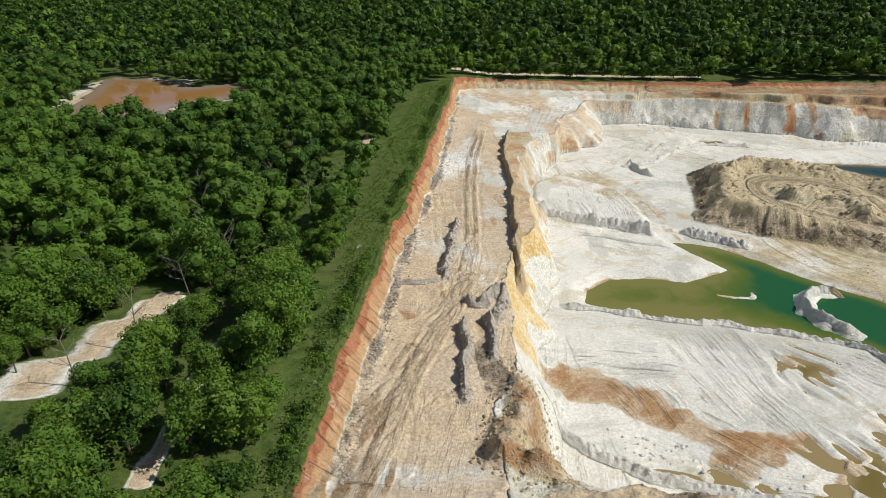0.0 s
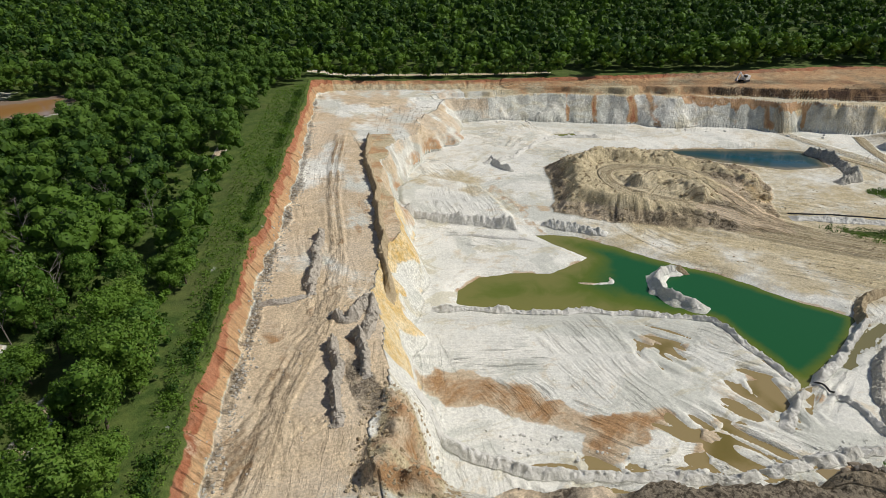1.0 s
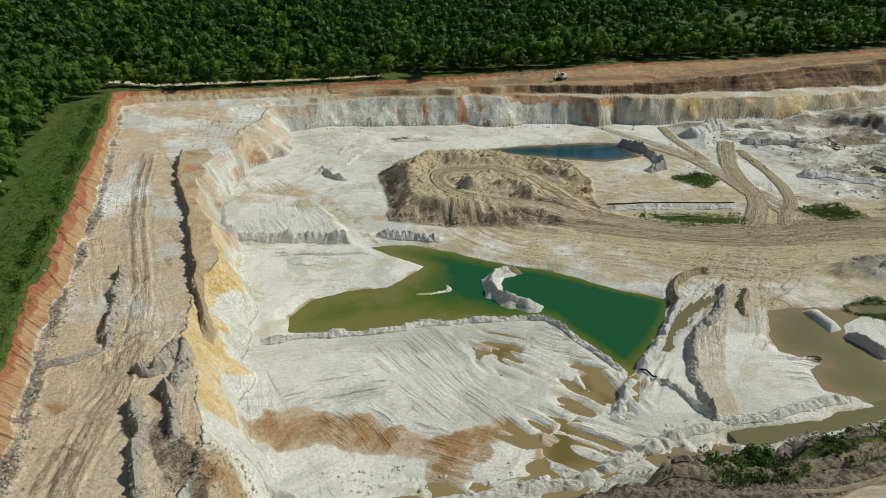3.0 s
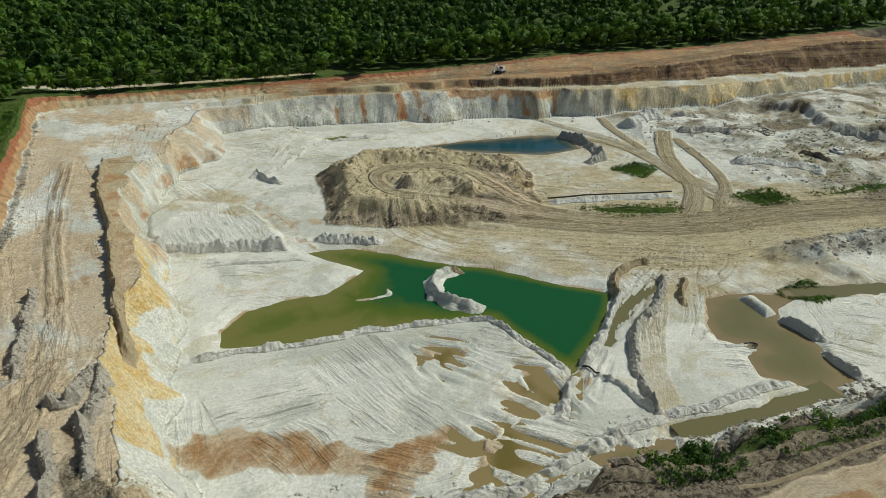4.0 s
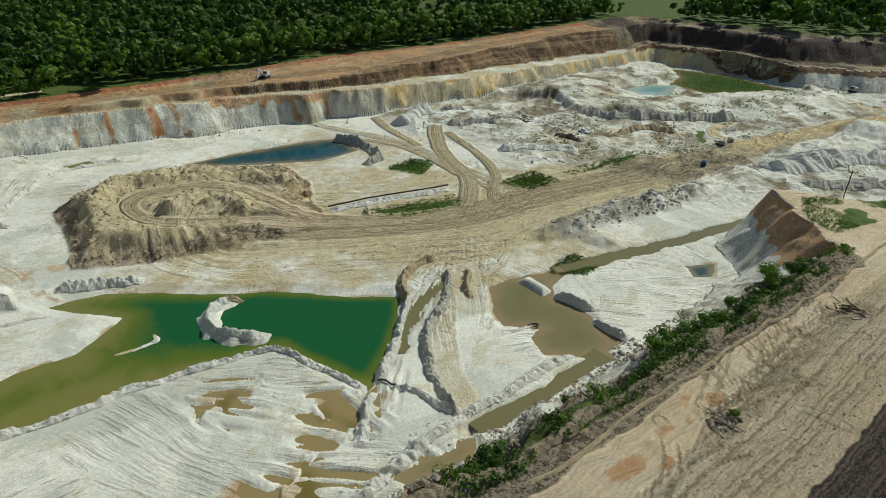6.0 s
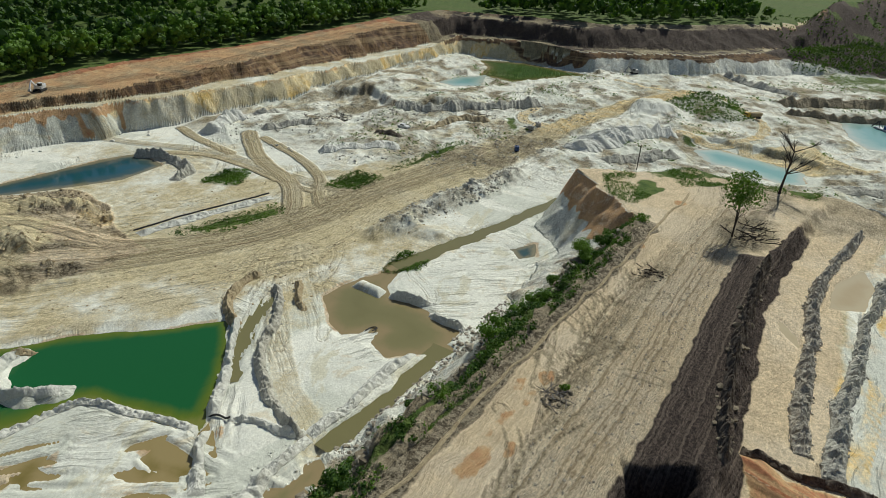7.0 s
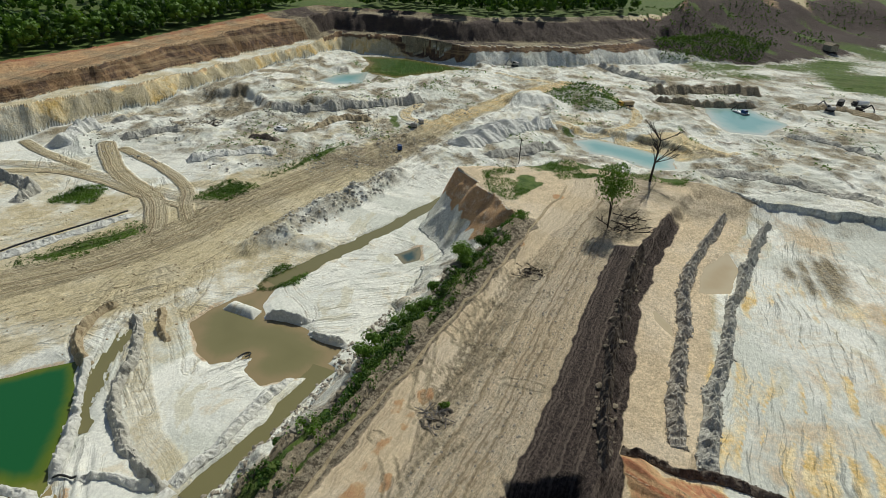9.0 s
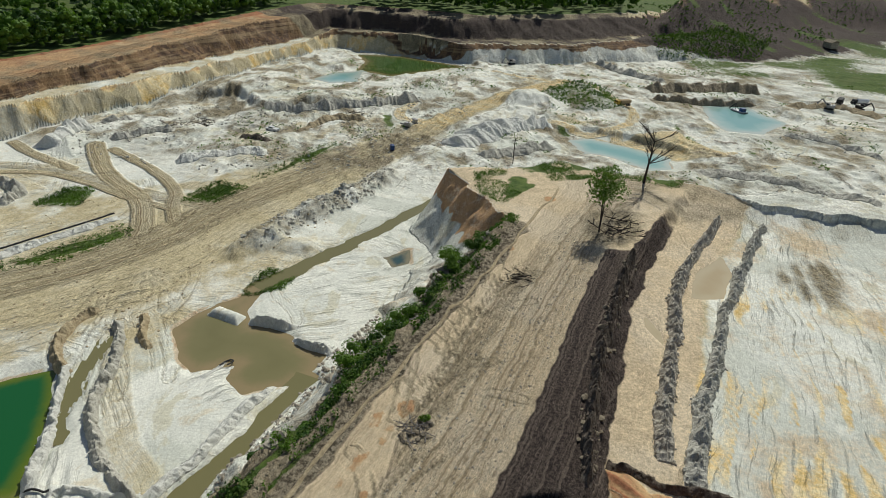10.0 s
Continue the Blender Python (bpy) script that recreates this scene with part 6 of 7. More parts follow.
def trunk_mesh(r, tall, rad, spread, mat, limbs=6, twigs=0):
    bm = bmesh.new()
    p, bend = Vector((0, 0, -0.4)), Vector((r.uniform(-.06, .06), r.uniform(-.06, .06), 1))
    seg = 4
    for i in range(seg):
        n = p + bend * (tall / seg) + Vector((r.uniform(-.1, .1), r.uniform(-.1, .1), 0))
        limb(bm, p, n, rad * (1 - i / seg * .6), rad * (1 - (i + 1) / seg * .6))
        p = n
        if i >= 1:
            for _ in range(max(1, limbs // 3)):
                a = r.uniform(0, 6.283)
                l = spread * r.uniform(.5, 1)
                e = p + Vector((math.cos(a) * l, math.sin(a) * l, l * r.uniform(.5, 1.2)))
                limb(bm, p, e, rad * .4, rad * .12, 5)
                for _ in range(twigs):
                    s = p.lerp(e, r.uniform(.45, 1))
                    a2 = a + r.uniform(-1, 1)
                    l2 = l * r.uniform(.3, .6)
                    e2 = s + Vector((math.cos(a2) * l2, math.sin(a2) * l2, l2 * r.uniform(.4, 1.3)))
                    limb(bm, s, e2, rad * .13, rad * .05, 4)
                    for _ in range(2):
                        a3 = a2 + r.uniform(-1, 1)
                        limb(bm, s.lerp(e2, .6), s.lerp(e2, .6) + Vector((math.cos(a3) * l2 * .6, math.sin(a3) * l2 * .6, l2 * r.uniform(.2, .9))), rad * .06, rad * .025, 3)
    return bm_mesh("trunk", bm, mat)


def crown_mesh(r, mat, *a, **k):
    v, f = crown_arrays(r, *a, **k)
    return mesh_from("crown", v, f, mat, attrs=(("tone", np.full((len(v), 4), 0.0)),))


# woods: where trees stand
def wooded(x, y):
    ok = np.ones(len(x), bool)
    ok &= sd(RIM, x, y, 700) > np.where(x > 190, 2.5, 1.5)
    we = [(-36, 0)] + WOOD_EDGE_W + [(-4, 240)]
    xe = np.interp(y, [p[1] for p in we], [p[0] for p in we])
    ok &= (x < xe - 1.5) | (y > 236) | (x > 30)
    ok &= ~((y > 225) & (line_dist(x, y, [(4, 262), (27, 255), (49, 249), (70, 243), (100, 237), (120, 232)]) < 4.0))
    ok &= line_dist(x, y, [(-82, 44), (-72.8, 57.7), (-70.7, 61), (-66.5, 67), (-62, 74.5), (-58, 85.5)]) > 4.0
    ok &= line_dist(x, y, [(-78, 38), (-68, 52.5), (-62, 62), (-57, 70), (-54, 80)]) > 4.9
    ok &= line_dist(x, y, [(-48, 40), (-47, 59), (-45.5, 70), (-45, 73), (-41, 100), (-33, 137), (-29, 153), (-26, 170)]) > 2.4
    ok &= sd([(-91, 102.5), (-75, 103), (-71, 98), (-83.5, 95.5), (-85, 88)], x, y, 30) > 1
    ok &= sd(WOOD_POND, x, y, 30) > 3
    ok &= sd([(-134, 186), (-92, 174), (-64, 205), (-68, 238), (-100, 212), (-128, 209)], x, y, 40) > 0
    ok &= ~((x > 405) & (y > 120) & (y < 235))                      # green field beyond the far corner
    open_scrub = (x > 240) & (x < 400) & (sd(RIM, x, y, 700) > 30) & (y < 290)
    ok &= ~(open_scrub & (vnoise(x / 13, y / 9, 201) > 0.46))
    ok &= ~((x > 400) & (y < 120) & (vnoise(x / 30, y / 30, 202) > 0.80))
    return ok


def scatter(x0, x1, y0, y1, gap, seed):
    r = np.random.default_rng(seed)
    ax, ay = np.arange(x0, x1, gap), np.arange(y0, y1, gap * 0.87)
    px, py = np.meshgrid(ax, ay)
    px = px + (np.arange(len(ay)) % 2 * gap / 2)[:, None]
    px, py = px.ravel() + r.uniform(-.55, .55, px.size) * gap, py.ravel() + r.uniform(-.55, .55, px.size) * gap
    k = wooded(px, py)
    return px[k], py[k]


def near_trees(px, py):
    r = np.random.default_rng(31)
    protos = []
    for i in range(7):
        rr_ = np.random.default_rng(300 + i)
        light = i in (1, 2, 5)
        root = thing("tree", Matrix(), "leafy green oak tree in dense woodland" if not light else "light green young tree in dense woodland", "tree", "trees of the wood beside the quarry")
        tall = 7.5 + 2.2 * rr_.random()
        part("trunk", trunk_mesh(rr_, tall * .6, .17, 2.0, BARK), BARK, root)
        part("crown", crown_mesh(rr_, LEAF_LIGHT if light else LEAF, tall, 3.2 + .5 * rr_.random(), tall * .16, 13, 2100, 0.20), None, root)
        protos.append(root)
    used = set()
    for x, y in zip(px, py):
        i = int(r.integers(0, 7))
        s = r.uniform(0.55, 1.3)
        m = pose(x, y, float(height(x, y)[0]) - .1, 0, 0, r.uniform(0, 360))
        if i not in used:
            used.add(i)
            protos[i].matrix_world = m
            protos[i].scale = (1, 1, 1)
        else:
            c = copy_thing(protos[i], m)
            c.scale = (s, s, s * r.uniform(.85, 1.1))


def woods(name, px, py, lumps, leaves, size, label, seed, hull=True, spread=1.0):
    """Many trees as one mass."""
    r = np.random.default_rng(seed)
    kinds = [crown_arrays(np.random.default_rng(seed + 40 + i), 8.6, 3.3, 1.6, lumps, leaves, size, hull, 0.84, 0.3) for i in range(8)]
    vs, fs, tn, base = [], [], [], 0
    zz = height(px, py)
    for x, y, z in zip(px, py, zz):
        v, f = kinds[int(r.integers(0, 8))]
        a, s = r.uniform(0, 6.283), spread * (.62 + 1.0 * r.random() ** 1.7)
        c_, s_ = math.cos(a) * s, math.sin(a) * s
        q = np.stack([v[:, 0] * c_ - v[:, 1] * s_ + x, v[:, 0] * s_ + v[:, 1] * c_ + y, v[:, 2] * s * r.uniform(.85, 1.1) + z], -1)
        vs.append(q)
        fs.append(f + base)
        tn.append(np.full(len(v), .15 + .35 * r.random() + .4 * float(vnoise(x / 22, y / 22, seed))))
        base += len(v)
    tn = np.concatenate(tn)
    me = mesh_from(name, np.concatenate(vs), np.concatenate(fs), LEAF, attrs=(("tone", np.stack([tn] * 4, -1)),))
    tagged(new(name, me), label, "woods", kind="stuff")


x, y = scatter(-160, 0, 22, 262, 4.3, 401)
dist = np.hypot(x + 18, y + 4)
near = (dist < 104) & (x > -92)
near_trees(x[near], y[near])
woods("woodland", x[~near], y[~near], 7, 320, 0.26, "dense green woodland west of the quarry", 411)
x, y = scatter(-420, -160, 60, 640, 7.6, 402)
k = x > -70 - (y - 40) * 0.62
x2, y2 = scatter(-160, 430, 130, 480, 6.5, 403)
k2 = ~((x2 < 0) & (y2 < 262)) & ((y2 < 330) | (x2 > -400))
woods("far_woodland", np.concatenate([x[k], x2[k2]]), np.concatenate([y[k], y2[k2]]), 3, 52, 0.82, "dense green forest beyond the quarry rim", 412, True, 1.12)
rx_, ry_ = scatter(20, 420, 130, 290, 4.6, 406)
near_rim = sd(RIM, rx_, ry_, 700) < 26
woods("rim_woodland", rx_[near_rim], ry_[near_rim], 5, 100, 0.55, "dense green trees along the quarry rim", 414)
x, y = scatter(-420, 640, 480, 690, 10.5, 404)
x3, y3 = scatter(410, 760, -60, 330, 7.4, 405)
woods("distant_woodland", np.concatenate([x, x3]), np.concatenate([y, y3]), 2, 26, 1.45, "distant green forest to the horizon", 413, True, 1.3)

# light saplings along the far road
r = np.random.default_rng(77)
px = r.uniform(5, 100, 90)
py = np.interp(px, [5, 27, 49, 70, 100], [257, 250, 243.5, 238, 232]) + r.uniform(-1.5, 2.0, 90)


def single_tree(name, x, y, tall, wide, low, lumps, leaves, size, mat, label, seed, trunk_r=.16, limbs=6, bark=None, twigs=0, group="", cat="tree"):
    rr_ = np.random.default_rng(seed)
    root = thing(name, pose(x, y, float(height(x, y)[0]) - .08), label, cat, group)
    part("trunk", trunk_mesh(rr_, tall * .72 if leaves else tall * .8, trunk_r, wide * .75, bark or BARK, limbs, twigs), BARK, root)
    if leaves:
        part("crown", crown_mesh(rr_, mat, tall, wide, low, lumps, leaves, size, hull=leaves > 500), None, root)
    return root


sap = single_tree("sapling", float(px[0]), float(py[0]), 4.2, 1.3, .6, 5, 160, .4, LEAF_LIGHT, "light green sapling beside the pale road", 91, .08, 3, group="saplings along the road")
for a, b in list(zip(px, py))[1:]:
    s = r.uniform(.7, 1.3)
    c = copy_thing(sap, pose(a, b, float(height(a, b)[0]) - .05, 0, 0, r.uniform(0, 360)))
    c.scale = (s, s, s)
# the two trees at the end of the plateau
ob = single_tree("tree", 135.7, -17.5, 14.2, 4.4, 5.5, 14, 0, .26, LEAF_LIGHT, "slender green tree with a sparse crown on the plateau", 501, .2, 8, DARKWOOD, 2)
rr_ = np.random.default_rng(503)
part("stem", trunk_mesh(rr_, 9, .12, 2.4, DARKWOOD, 6, 2), None, ob).rotation_euler = (0, .16, 0)
part("stem", trunk_mesh(rr_, 8.5, .11, 2.2, DARKWOOD, 6, 2), None, ob).rotation_euler = (.12, -.1, 2)
part("crown", crown_mesh(rr_, LEAF_LIGHT, 14.4, 4.3, 5.6, 20, 2300, .25, hull=False), None, ob)
single_tree("bare_tree", 166.7, -30.5, 14, 5.6, 3, 0, 0, 0, None, "bare leafless dark tree at the end of the plateau", 502, .34, 15, DARKWOOD, 9)
# bushes down the slope
BUSHES = [(86, 20.5, 3.4, 2.6), (102, 15.5, 4.2, 3.0), (114, 10.5, 3.8, 2.7), (123, 9.5, 4.4, 3.3), (60.5, 31, 4.2, 2.8), (53, 30, 2.6, 2.0), (97, 16, 3, 2.4), (128, 7, 3.2, 2.6), (134, 6, 3, 2.4), (51.7, 29.2, 2.8, 2.2), (67.5, 26.3, 1.6, 1.6), (75.9, 24, 1.8, 1.7), (94.4, 19.4, 3.0, 2.6), (101.9, 18.4, 3.4, 2.8), (109, 14.5, 2.6, 2.2)]
for i, (a, b, t, w) in enumerate(BUSHES):
    single_tree("bush", a, b, t, w, .2, 8, 1200, .17, LEAF_LIGHT if i % 3 == 2 else LEAF, "round leafy green bush on the rubble slope", 520 + i, .07, 3, group="bushes on the slope", cat="bush")


def undergrowth(name, places, label, seed, size=.28, tall=.9, per=10, mat=LEAF):
    """Low plants over an area, as one mass."""
    r = np.random.default_rng(seed)
    vs, fs, base = [], [], 0
    for x, y in places:
        s = r.uniform(.5, 1.3)
        v, f = crown_arrays(r, tall * s, 0.8 * s, 0, 2, per, size * s, False)
        vs.append(v + (x, y, float(height(x, y)[0])))
        fs.append(f + base)
        base += len(v)
    v = np.concatenate(vs)
    me = mesh_from(name, v, np.concatenate(fs), mat, attrs=(("tone", np.repeat(vnoise(v[:, 0] / 5, v[:, 1] / 5, seed)[:, None], 4, 1)),))
    tagged(new(name, me), label, "undergrowth", kind="stuff")


def fill(poly, n, seed, grow=0.0):
    r = np.random.default_rng(seed)
    xs, ys = [p[0] for p in poly], [p[1] for p in poly]
    a, b = r.uniform(min(xs) - grow, max(xs) + grow, n), r.uniform(min(ys) - grow, max(ys) + grow, n)
    k = sd(poly, a, b, 99) < grow
    return list(zip(a[k], b[k]))


sx_, sy_ = (np.array(q) for q in zip(*fill([(44, 26), (60, 20), (100, 8), (138, -2), (142, 14), (104, 28), (68, 38), (46, 42)], 16000, 601)))
in_ = np.prod(near_line([(20, 32)] + ROAD_L + [(180, -14)], sx_, sy_, 60)[:2], axis=0)
k = (in_ > 2.8) & (in_ < 7.8) & (vnoise(sx_ / 4, sy_ / 4, 228) > .36)
undergrowth("slope_plants", list(zip(sx_[k], sy_[k])), "green weeds and brambles on the rubble slope", 602, .17, .85, 16)
undergrowth("hill_plants", [q for q in fill(VEG_HILL, 1500, 603) if vnoise(q[0] / 7, q[1] / 7, 225) > .38], "green shrubs on the hillock", 604, .17, 1.3, 26)
undergrowth("bank_plants", fill([(424, -78), (446, -72), (505, -130), (490, -160), (450, -142)], 3600, 605), "dark green shrubs on the spoil bank", 606, .32, 2.4, 22)
undergrowth("hill_scrub", [q for q in fill([(440, -75), (520, -60), (680, -220), (620, -300), (500, -190)], 5200, 628) if vnoise(q[0] / 16, q[1] / 16, 629) > .38], "green scrub on the dark spoil hill", 630, .45, 1.8, 10)
r = np.random.default_rng(625)
wx_, wy_ = r.uniform(190, 400, 16000), r.uniform(-190, 110, 16000)
k = (sd(TOE, wx_, wy_, 500) < -2) & (vnoise(wx_ / 12, wy_ / 9, 626) > .74) & (line_dist(wx_, wy_, HAUL) > 8)
undergrowth("far_weeds", list(zip(wx_[k], wy_[k])), "patches of green weeds on the eastern workings", 627, .22, .4, 7, LEAF_LIGHT)
undergrowth("floor_weeds", sum((fill(g_, 900, 607 + i, 1.8) for i, g_ in enumerate((GREEN_A, GREEN_B, GREEN_C, GREEN_D, GREEN_E))), []), "low green weeds on the pit floor", 608, .13, .45, 16)
undergrowth("plateau_weeds", [q for q in fill(END_GREEN, 11000, 609, 1) if vnoise(q[0] / 5, q[1] / 5, 184) > .48], "green weeds at the end of the plateau", 610, .12, .35, 9, LEAF_LIGHT)
undergrowth("grass_strip", fill(WOOD_EDGE_W + RIM_W[::-1], 14000, 611, .6), "rough green grass strip along the rim", 612, .15, .32, 7, LEAF_LIGHT)

r = np.random.default_rng(635)
ry2 = r.uniform(44, 225, 2600)
rx2 = np.interp(ry2, [p[1] for p in RIM_W], [p[0] for p in RIM_W]) - 1.2 - np.abs(r.normal(0, 1.0, 2600))
k = vnoise(rx2 / 3, ry2 / 5, 636) > .42
undergrowth("bank_shrubs", list(zip(rx2[k], ry2[k])), "dark green shrubs along the top of the orange bank", 637, .17, .8, 14)

r = np.random.default_rng(620)
ux, uy = r.uniform(-105, -28, 2600), r.uniform(25, 150, 2600)
k = wooded(ux, uy) & (np.hypot(ux + 18, uy + 4) < 150)
undergrowth("understory", list(zip(ux[k], uy[k])), "green shrubs filling the gaps of the wood", 621, .42, 2.6, 22)

# dead trees in the wood
DEAD = [(-54, 100), (-49, 92), (-56.5, 70), (-52, 128), (-44, 140), (-60, 118), (-40, 150), (-62, 63), (-70, 92), (-38, 118), (-57, 108), (-51, 112), (-58, 95), (-47, 105), (-63, 104), (-54, 85), (-66, 82), (-46, 120), (-50, 135), (-61, 130)]
for i, (a, b) in enumerate(DEAD):
    single_tree("dead_tree", a, b, 8.6 + i % 3, 3.0, 2, 0, 0, 0, None, "grey leafless dead tree among the green wood", 540 + i, .12, 9, DEADWOOD, 4, group="dead trees in the wood")


# ---- stones ----
def stone_mesh(seed, mat):
    r = np.random.default_rng(seed)
    v, f = ICO1
    v = v * r.uniform(.6, 1.15, (len(v), 1)) * (r.uniform(.8, 1.2), r.uniform(.6, 1), r.uniform(.45, .75))
    return mesh_from("boulder", v, f, mat)


def rubble(name, places, smin, smax, mats, label, seed):
    r = np.random.default_rng(seed)
    v0, f0 = ICO0
    vs, fs, base = [], [], 0
    for x, y in places:
        s = smin + (smax - smin) * r.random() ** 2.4
        a = r.uniform(0, 6.28)
        v = v0 * r.uniform(.6, 1.2, (len(v0), 1)) * (s, s * .8, s * .6)
        v = np.stack([v[:, 0] * math.cos(a) - v[:, 1] * math.sin(a) + x, v[:, 0] * math.sin(a) + v[:, 1] * math.cos(a) + y, v[:, 2] + float(height(x, y)[0]) + s * .15], -1)
        vs.append(v)
        fs.append(f0 + base)
        base += len(v)
    me = mesh_from(name, np.concatenate(vs), np.concatenate(fs), mats)
    tagged(new(name, me), label, "rubble", kind="stuff")


BAND_ROCK = [(40, 33), (54, 28.5), (64, 25), (80, 20.5), (100, 14), (120, 7.5), (138, 2), (139, 6), (122, 11.5), (102, 18), (82, 24), (66, 28), (54, 32), (42, 36)]
rubble("slope_rubble", fill(BAND_ROCK, 5200, 701), .12, 1.1, ROCK, "broken pale rocks on the edge of the plateau", 702)
rubble("slope_rubble", fill(BAND_ROCK, 5200, 703), .15, 1.2, DARKROCK, "broken dark rocks on the edge of the plateau", 704)
rubble("plateau_stones", fill([(52, 13), (84, 6), (134, -10), (127, -17), (100, -9.5), (74, -3), (54, 3)], 3200, 705), .04, .26, ROCK, "scattered small stones on the plateau", 706)
rubble("slump_clods", fill(SLUMP, 1100, 707, 2), .08, .42, DIRT, "brown clods on the slumped bank", 708)
rubble("trench_blocks", fill([(68, -10), (82, -11.5), (109, -17), (128, -22.5), (128, -25), (109, -20), (82, -14.5), (68, -13)], 420, 709), .2, .9, DARKROCK, "dark blocks along the trench", 710)
rubble("pile_clods", fill([(138, 63), (155, 59), (172, 51), (192, 42), (188, 35), (166, 43), (150, 51), (136, 56)], 1700, 711), .12, .75, GREYCLAY, "grey clods on the spoil pile", 712)
rubble("mound_clods", [q for q in fill(MOUND_BASE, 3200, 713, -1) if min(float(line_dist(np.array([q[0]]), np.array([q[1]]), l_)[0]) for l_ in (MOUND_TRACK, MOUND_TRACK2)) > 2.8], .12, .6, DIRT, "tan clods on the spoil mound", 714)
rubble("floor_clods", fill([(88, 70), (100, 95), (140, 95), (200, 58), (185, 40), (150, 45), (125, 62), (100, 60)], 700, 715), .08, .4, DIRT, "scattered tan clods on the haul road margins", 716)
rubble("haul_clods", [q for q in fill(TAN_ZONE, 5200, 741) if vnoise(q[0] / 7, q[1] / 7, 742) > .5], .05, .34, DIRT, "small tan clods strewn over the haul ground", 743)
rubble("east_clods", [q for q in fill([(184, 150), (262, 132), (300, 60), (282, 20), (222, 24), (190, 50), (176, 90)], 5200, 744) if vnoise(q[0] / 9, q[1] / 9, 745) > .45], .10, .70, GREYCLAY, "grey clay lumps strewn over the eastern workings", 746)
rubble("settling_clods", [q for q in fill([(176, -40), (230, -60), (300, -120), (290, -170), (200, -150), (170, -90)], 3400, 747) if vnoise(q[0] / 9, q[1] / 9, 748) > .5], .10, .6, KAOLIN, "white clay lumps strewn over the settling flat", 749)
rubble("bench_clods", [q for q in fill(BERM_TOE[:7] + DITCH_MAIN[:2] + [(0, 92), (-8, 60)], 1700, 750) if vnoise(q[0] / 5, q[1] / 9, 751) > .5], .04, .26, CLODS, "grey clods strewn over the bench", 752)
rubble("toe_clods", [(a + e, b) for (a, b), e in zip([(np.interp(q, [45.5, 53.5, 68.5, 96.5, 116, 150, 206], [-28, -28, -25, -20.5, -16.5, -9, -.5]), q) for q in np.linspace(46, 200, 1700)], np.random.default_rng(753).normal(.8, .8, 1700))], .05, .36, GREYCLAY, "grey rubble along the foot of the orange bank", 754)
DUMPS = [(26.4, 221.9), (42.6, 215.2), (30.0, 183.8), (17.5, 188.5)]
dumps = []
for u in np.linspace(0, 1, 10):
    for v in np.linspace(0, 1, 17):
        (ax, ay), (bx, by), (cx_, cy_), (dx, dy) = DUMPS
        w_ = vnoise(u * 9, v * 15, 760) - .5
        dumps.append((ax * (1 - u) * (1 - v) + bx * u * (1 - v) + cx_ * u * v + dx * (1 - u) * v + w_, ay * (1 - u) * (1 - v) + by * u * (1 - v) + cy_ * u * v + dy * (1 - u) * v + w_))
rubble("dumped_heaps", dumps, .16, .42, CLODS, "rows of small grey heaps tipped on the bench", 761)
rubble("channel_stones", fill([(66, 36), (80, 32), (100, 26), (112, 22), (118, 24), (104, 29), (84, 35.5), (68, 40)], 3200, 717), .08, .55, ROCK, "broken stones along the muddy channel", 718)
rubble("white_clods", fill([(8, 62), (30, 49), (55, 42), (66, 40), (68, 46), (50, 49), (30, 54), (12, 66)], 1500, 719), .08, .4, KAOLIN, "white clay clods along the levee", 730)
rubble("wall_foot_clods", fill([(60, 218), (92, 213), (118, 200), (148, 184), (178, 168), (178, 163), (148, 179), (118, 195), (92, 208), (60, 210)], 900, 731), .15, .8, KAOLIN, "white clay lumps at the foot of the north wall", 732)
for i, (a, b, s) in enumerate([(73.5, 26.7, 1.7), (68.6, 28.4, 1.3), (69.9, 24.4, 1.1), (45.4, 34.4, 1.4), (57, 29, 1.0), (86, 23.5, 1.1), (76, 28.5, 1.5), (77.5, 27.6, 1.0), (74.5, 28, 0.9), (98.5, 28.6, .7), (101, 26.8, .6), (103, 27.5, .6)]):
    ob = new("boulder", stone_mesh(720 + i, ROCK))
    ob.matrix_world = pose(a, b, float(height(a, b)[0]) + s * .25, 0, 0, 40 * i)
    ob.scale = (s, s, s)
    tagged(ob, "large pale tan boulder on the rubble slope" if s > .8 else "tan boulder beside the channel", "boulder", "boulders on the slope")


# ---- machines and loose things ----
def box(bm, c, size, turn=0.0, tilt=0.0, bevel=0.06):
    m = Matrix.Translation(c) @ Matrix.Rotation(turn, 4, 'Z') @ Matrix.Rotation(tilt, 4, 'Y') @ Matrix.Diagonal((*size, 1))
    v = bmesh.ops.create_cube(bm, size=1, matrix=m)["verts"]
    if bevel:
        e = list({e for q in v for e in q.link_edges})
        bmesh.ops.bevel(bm, geom=e, offset=min(bevel, min(size) * .3), segments=1, affect='EDGES')
    return bm


def tube(bm, a, b, rad, sides=10):
    a, b = Vector(a), Vector(b)
    m = Matrix.Translation((a + b) / 2) @ (b - a).to_track_quat('Z', 'Y').to_matrix().to_4x4()
    bmesh.ops.create_cone(bm, cap_ends=True, segments=sides, radius1=rad, radius2=rad, depth=(b - a).length, matrix=m)
    return bm


def at_ground(x, y, turn=0.0, lift=0.0):
    return pose(x, y, float(height(x, y)[0]) + lift, 0, 0, turn)


GLASS = plain("dark_glass", (0.02, 0.025, 0.03), (0.03, 0.035, 0.04), 0.15, 2, bump=0)


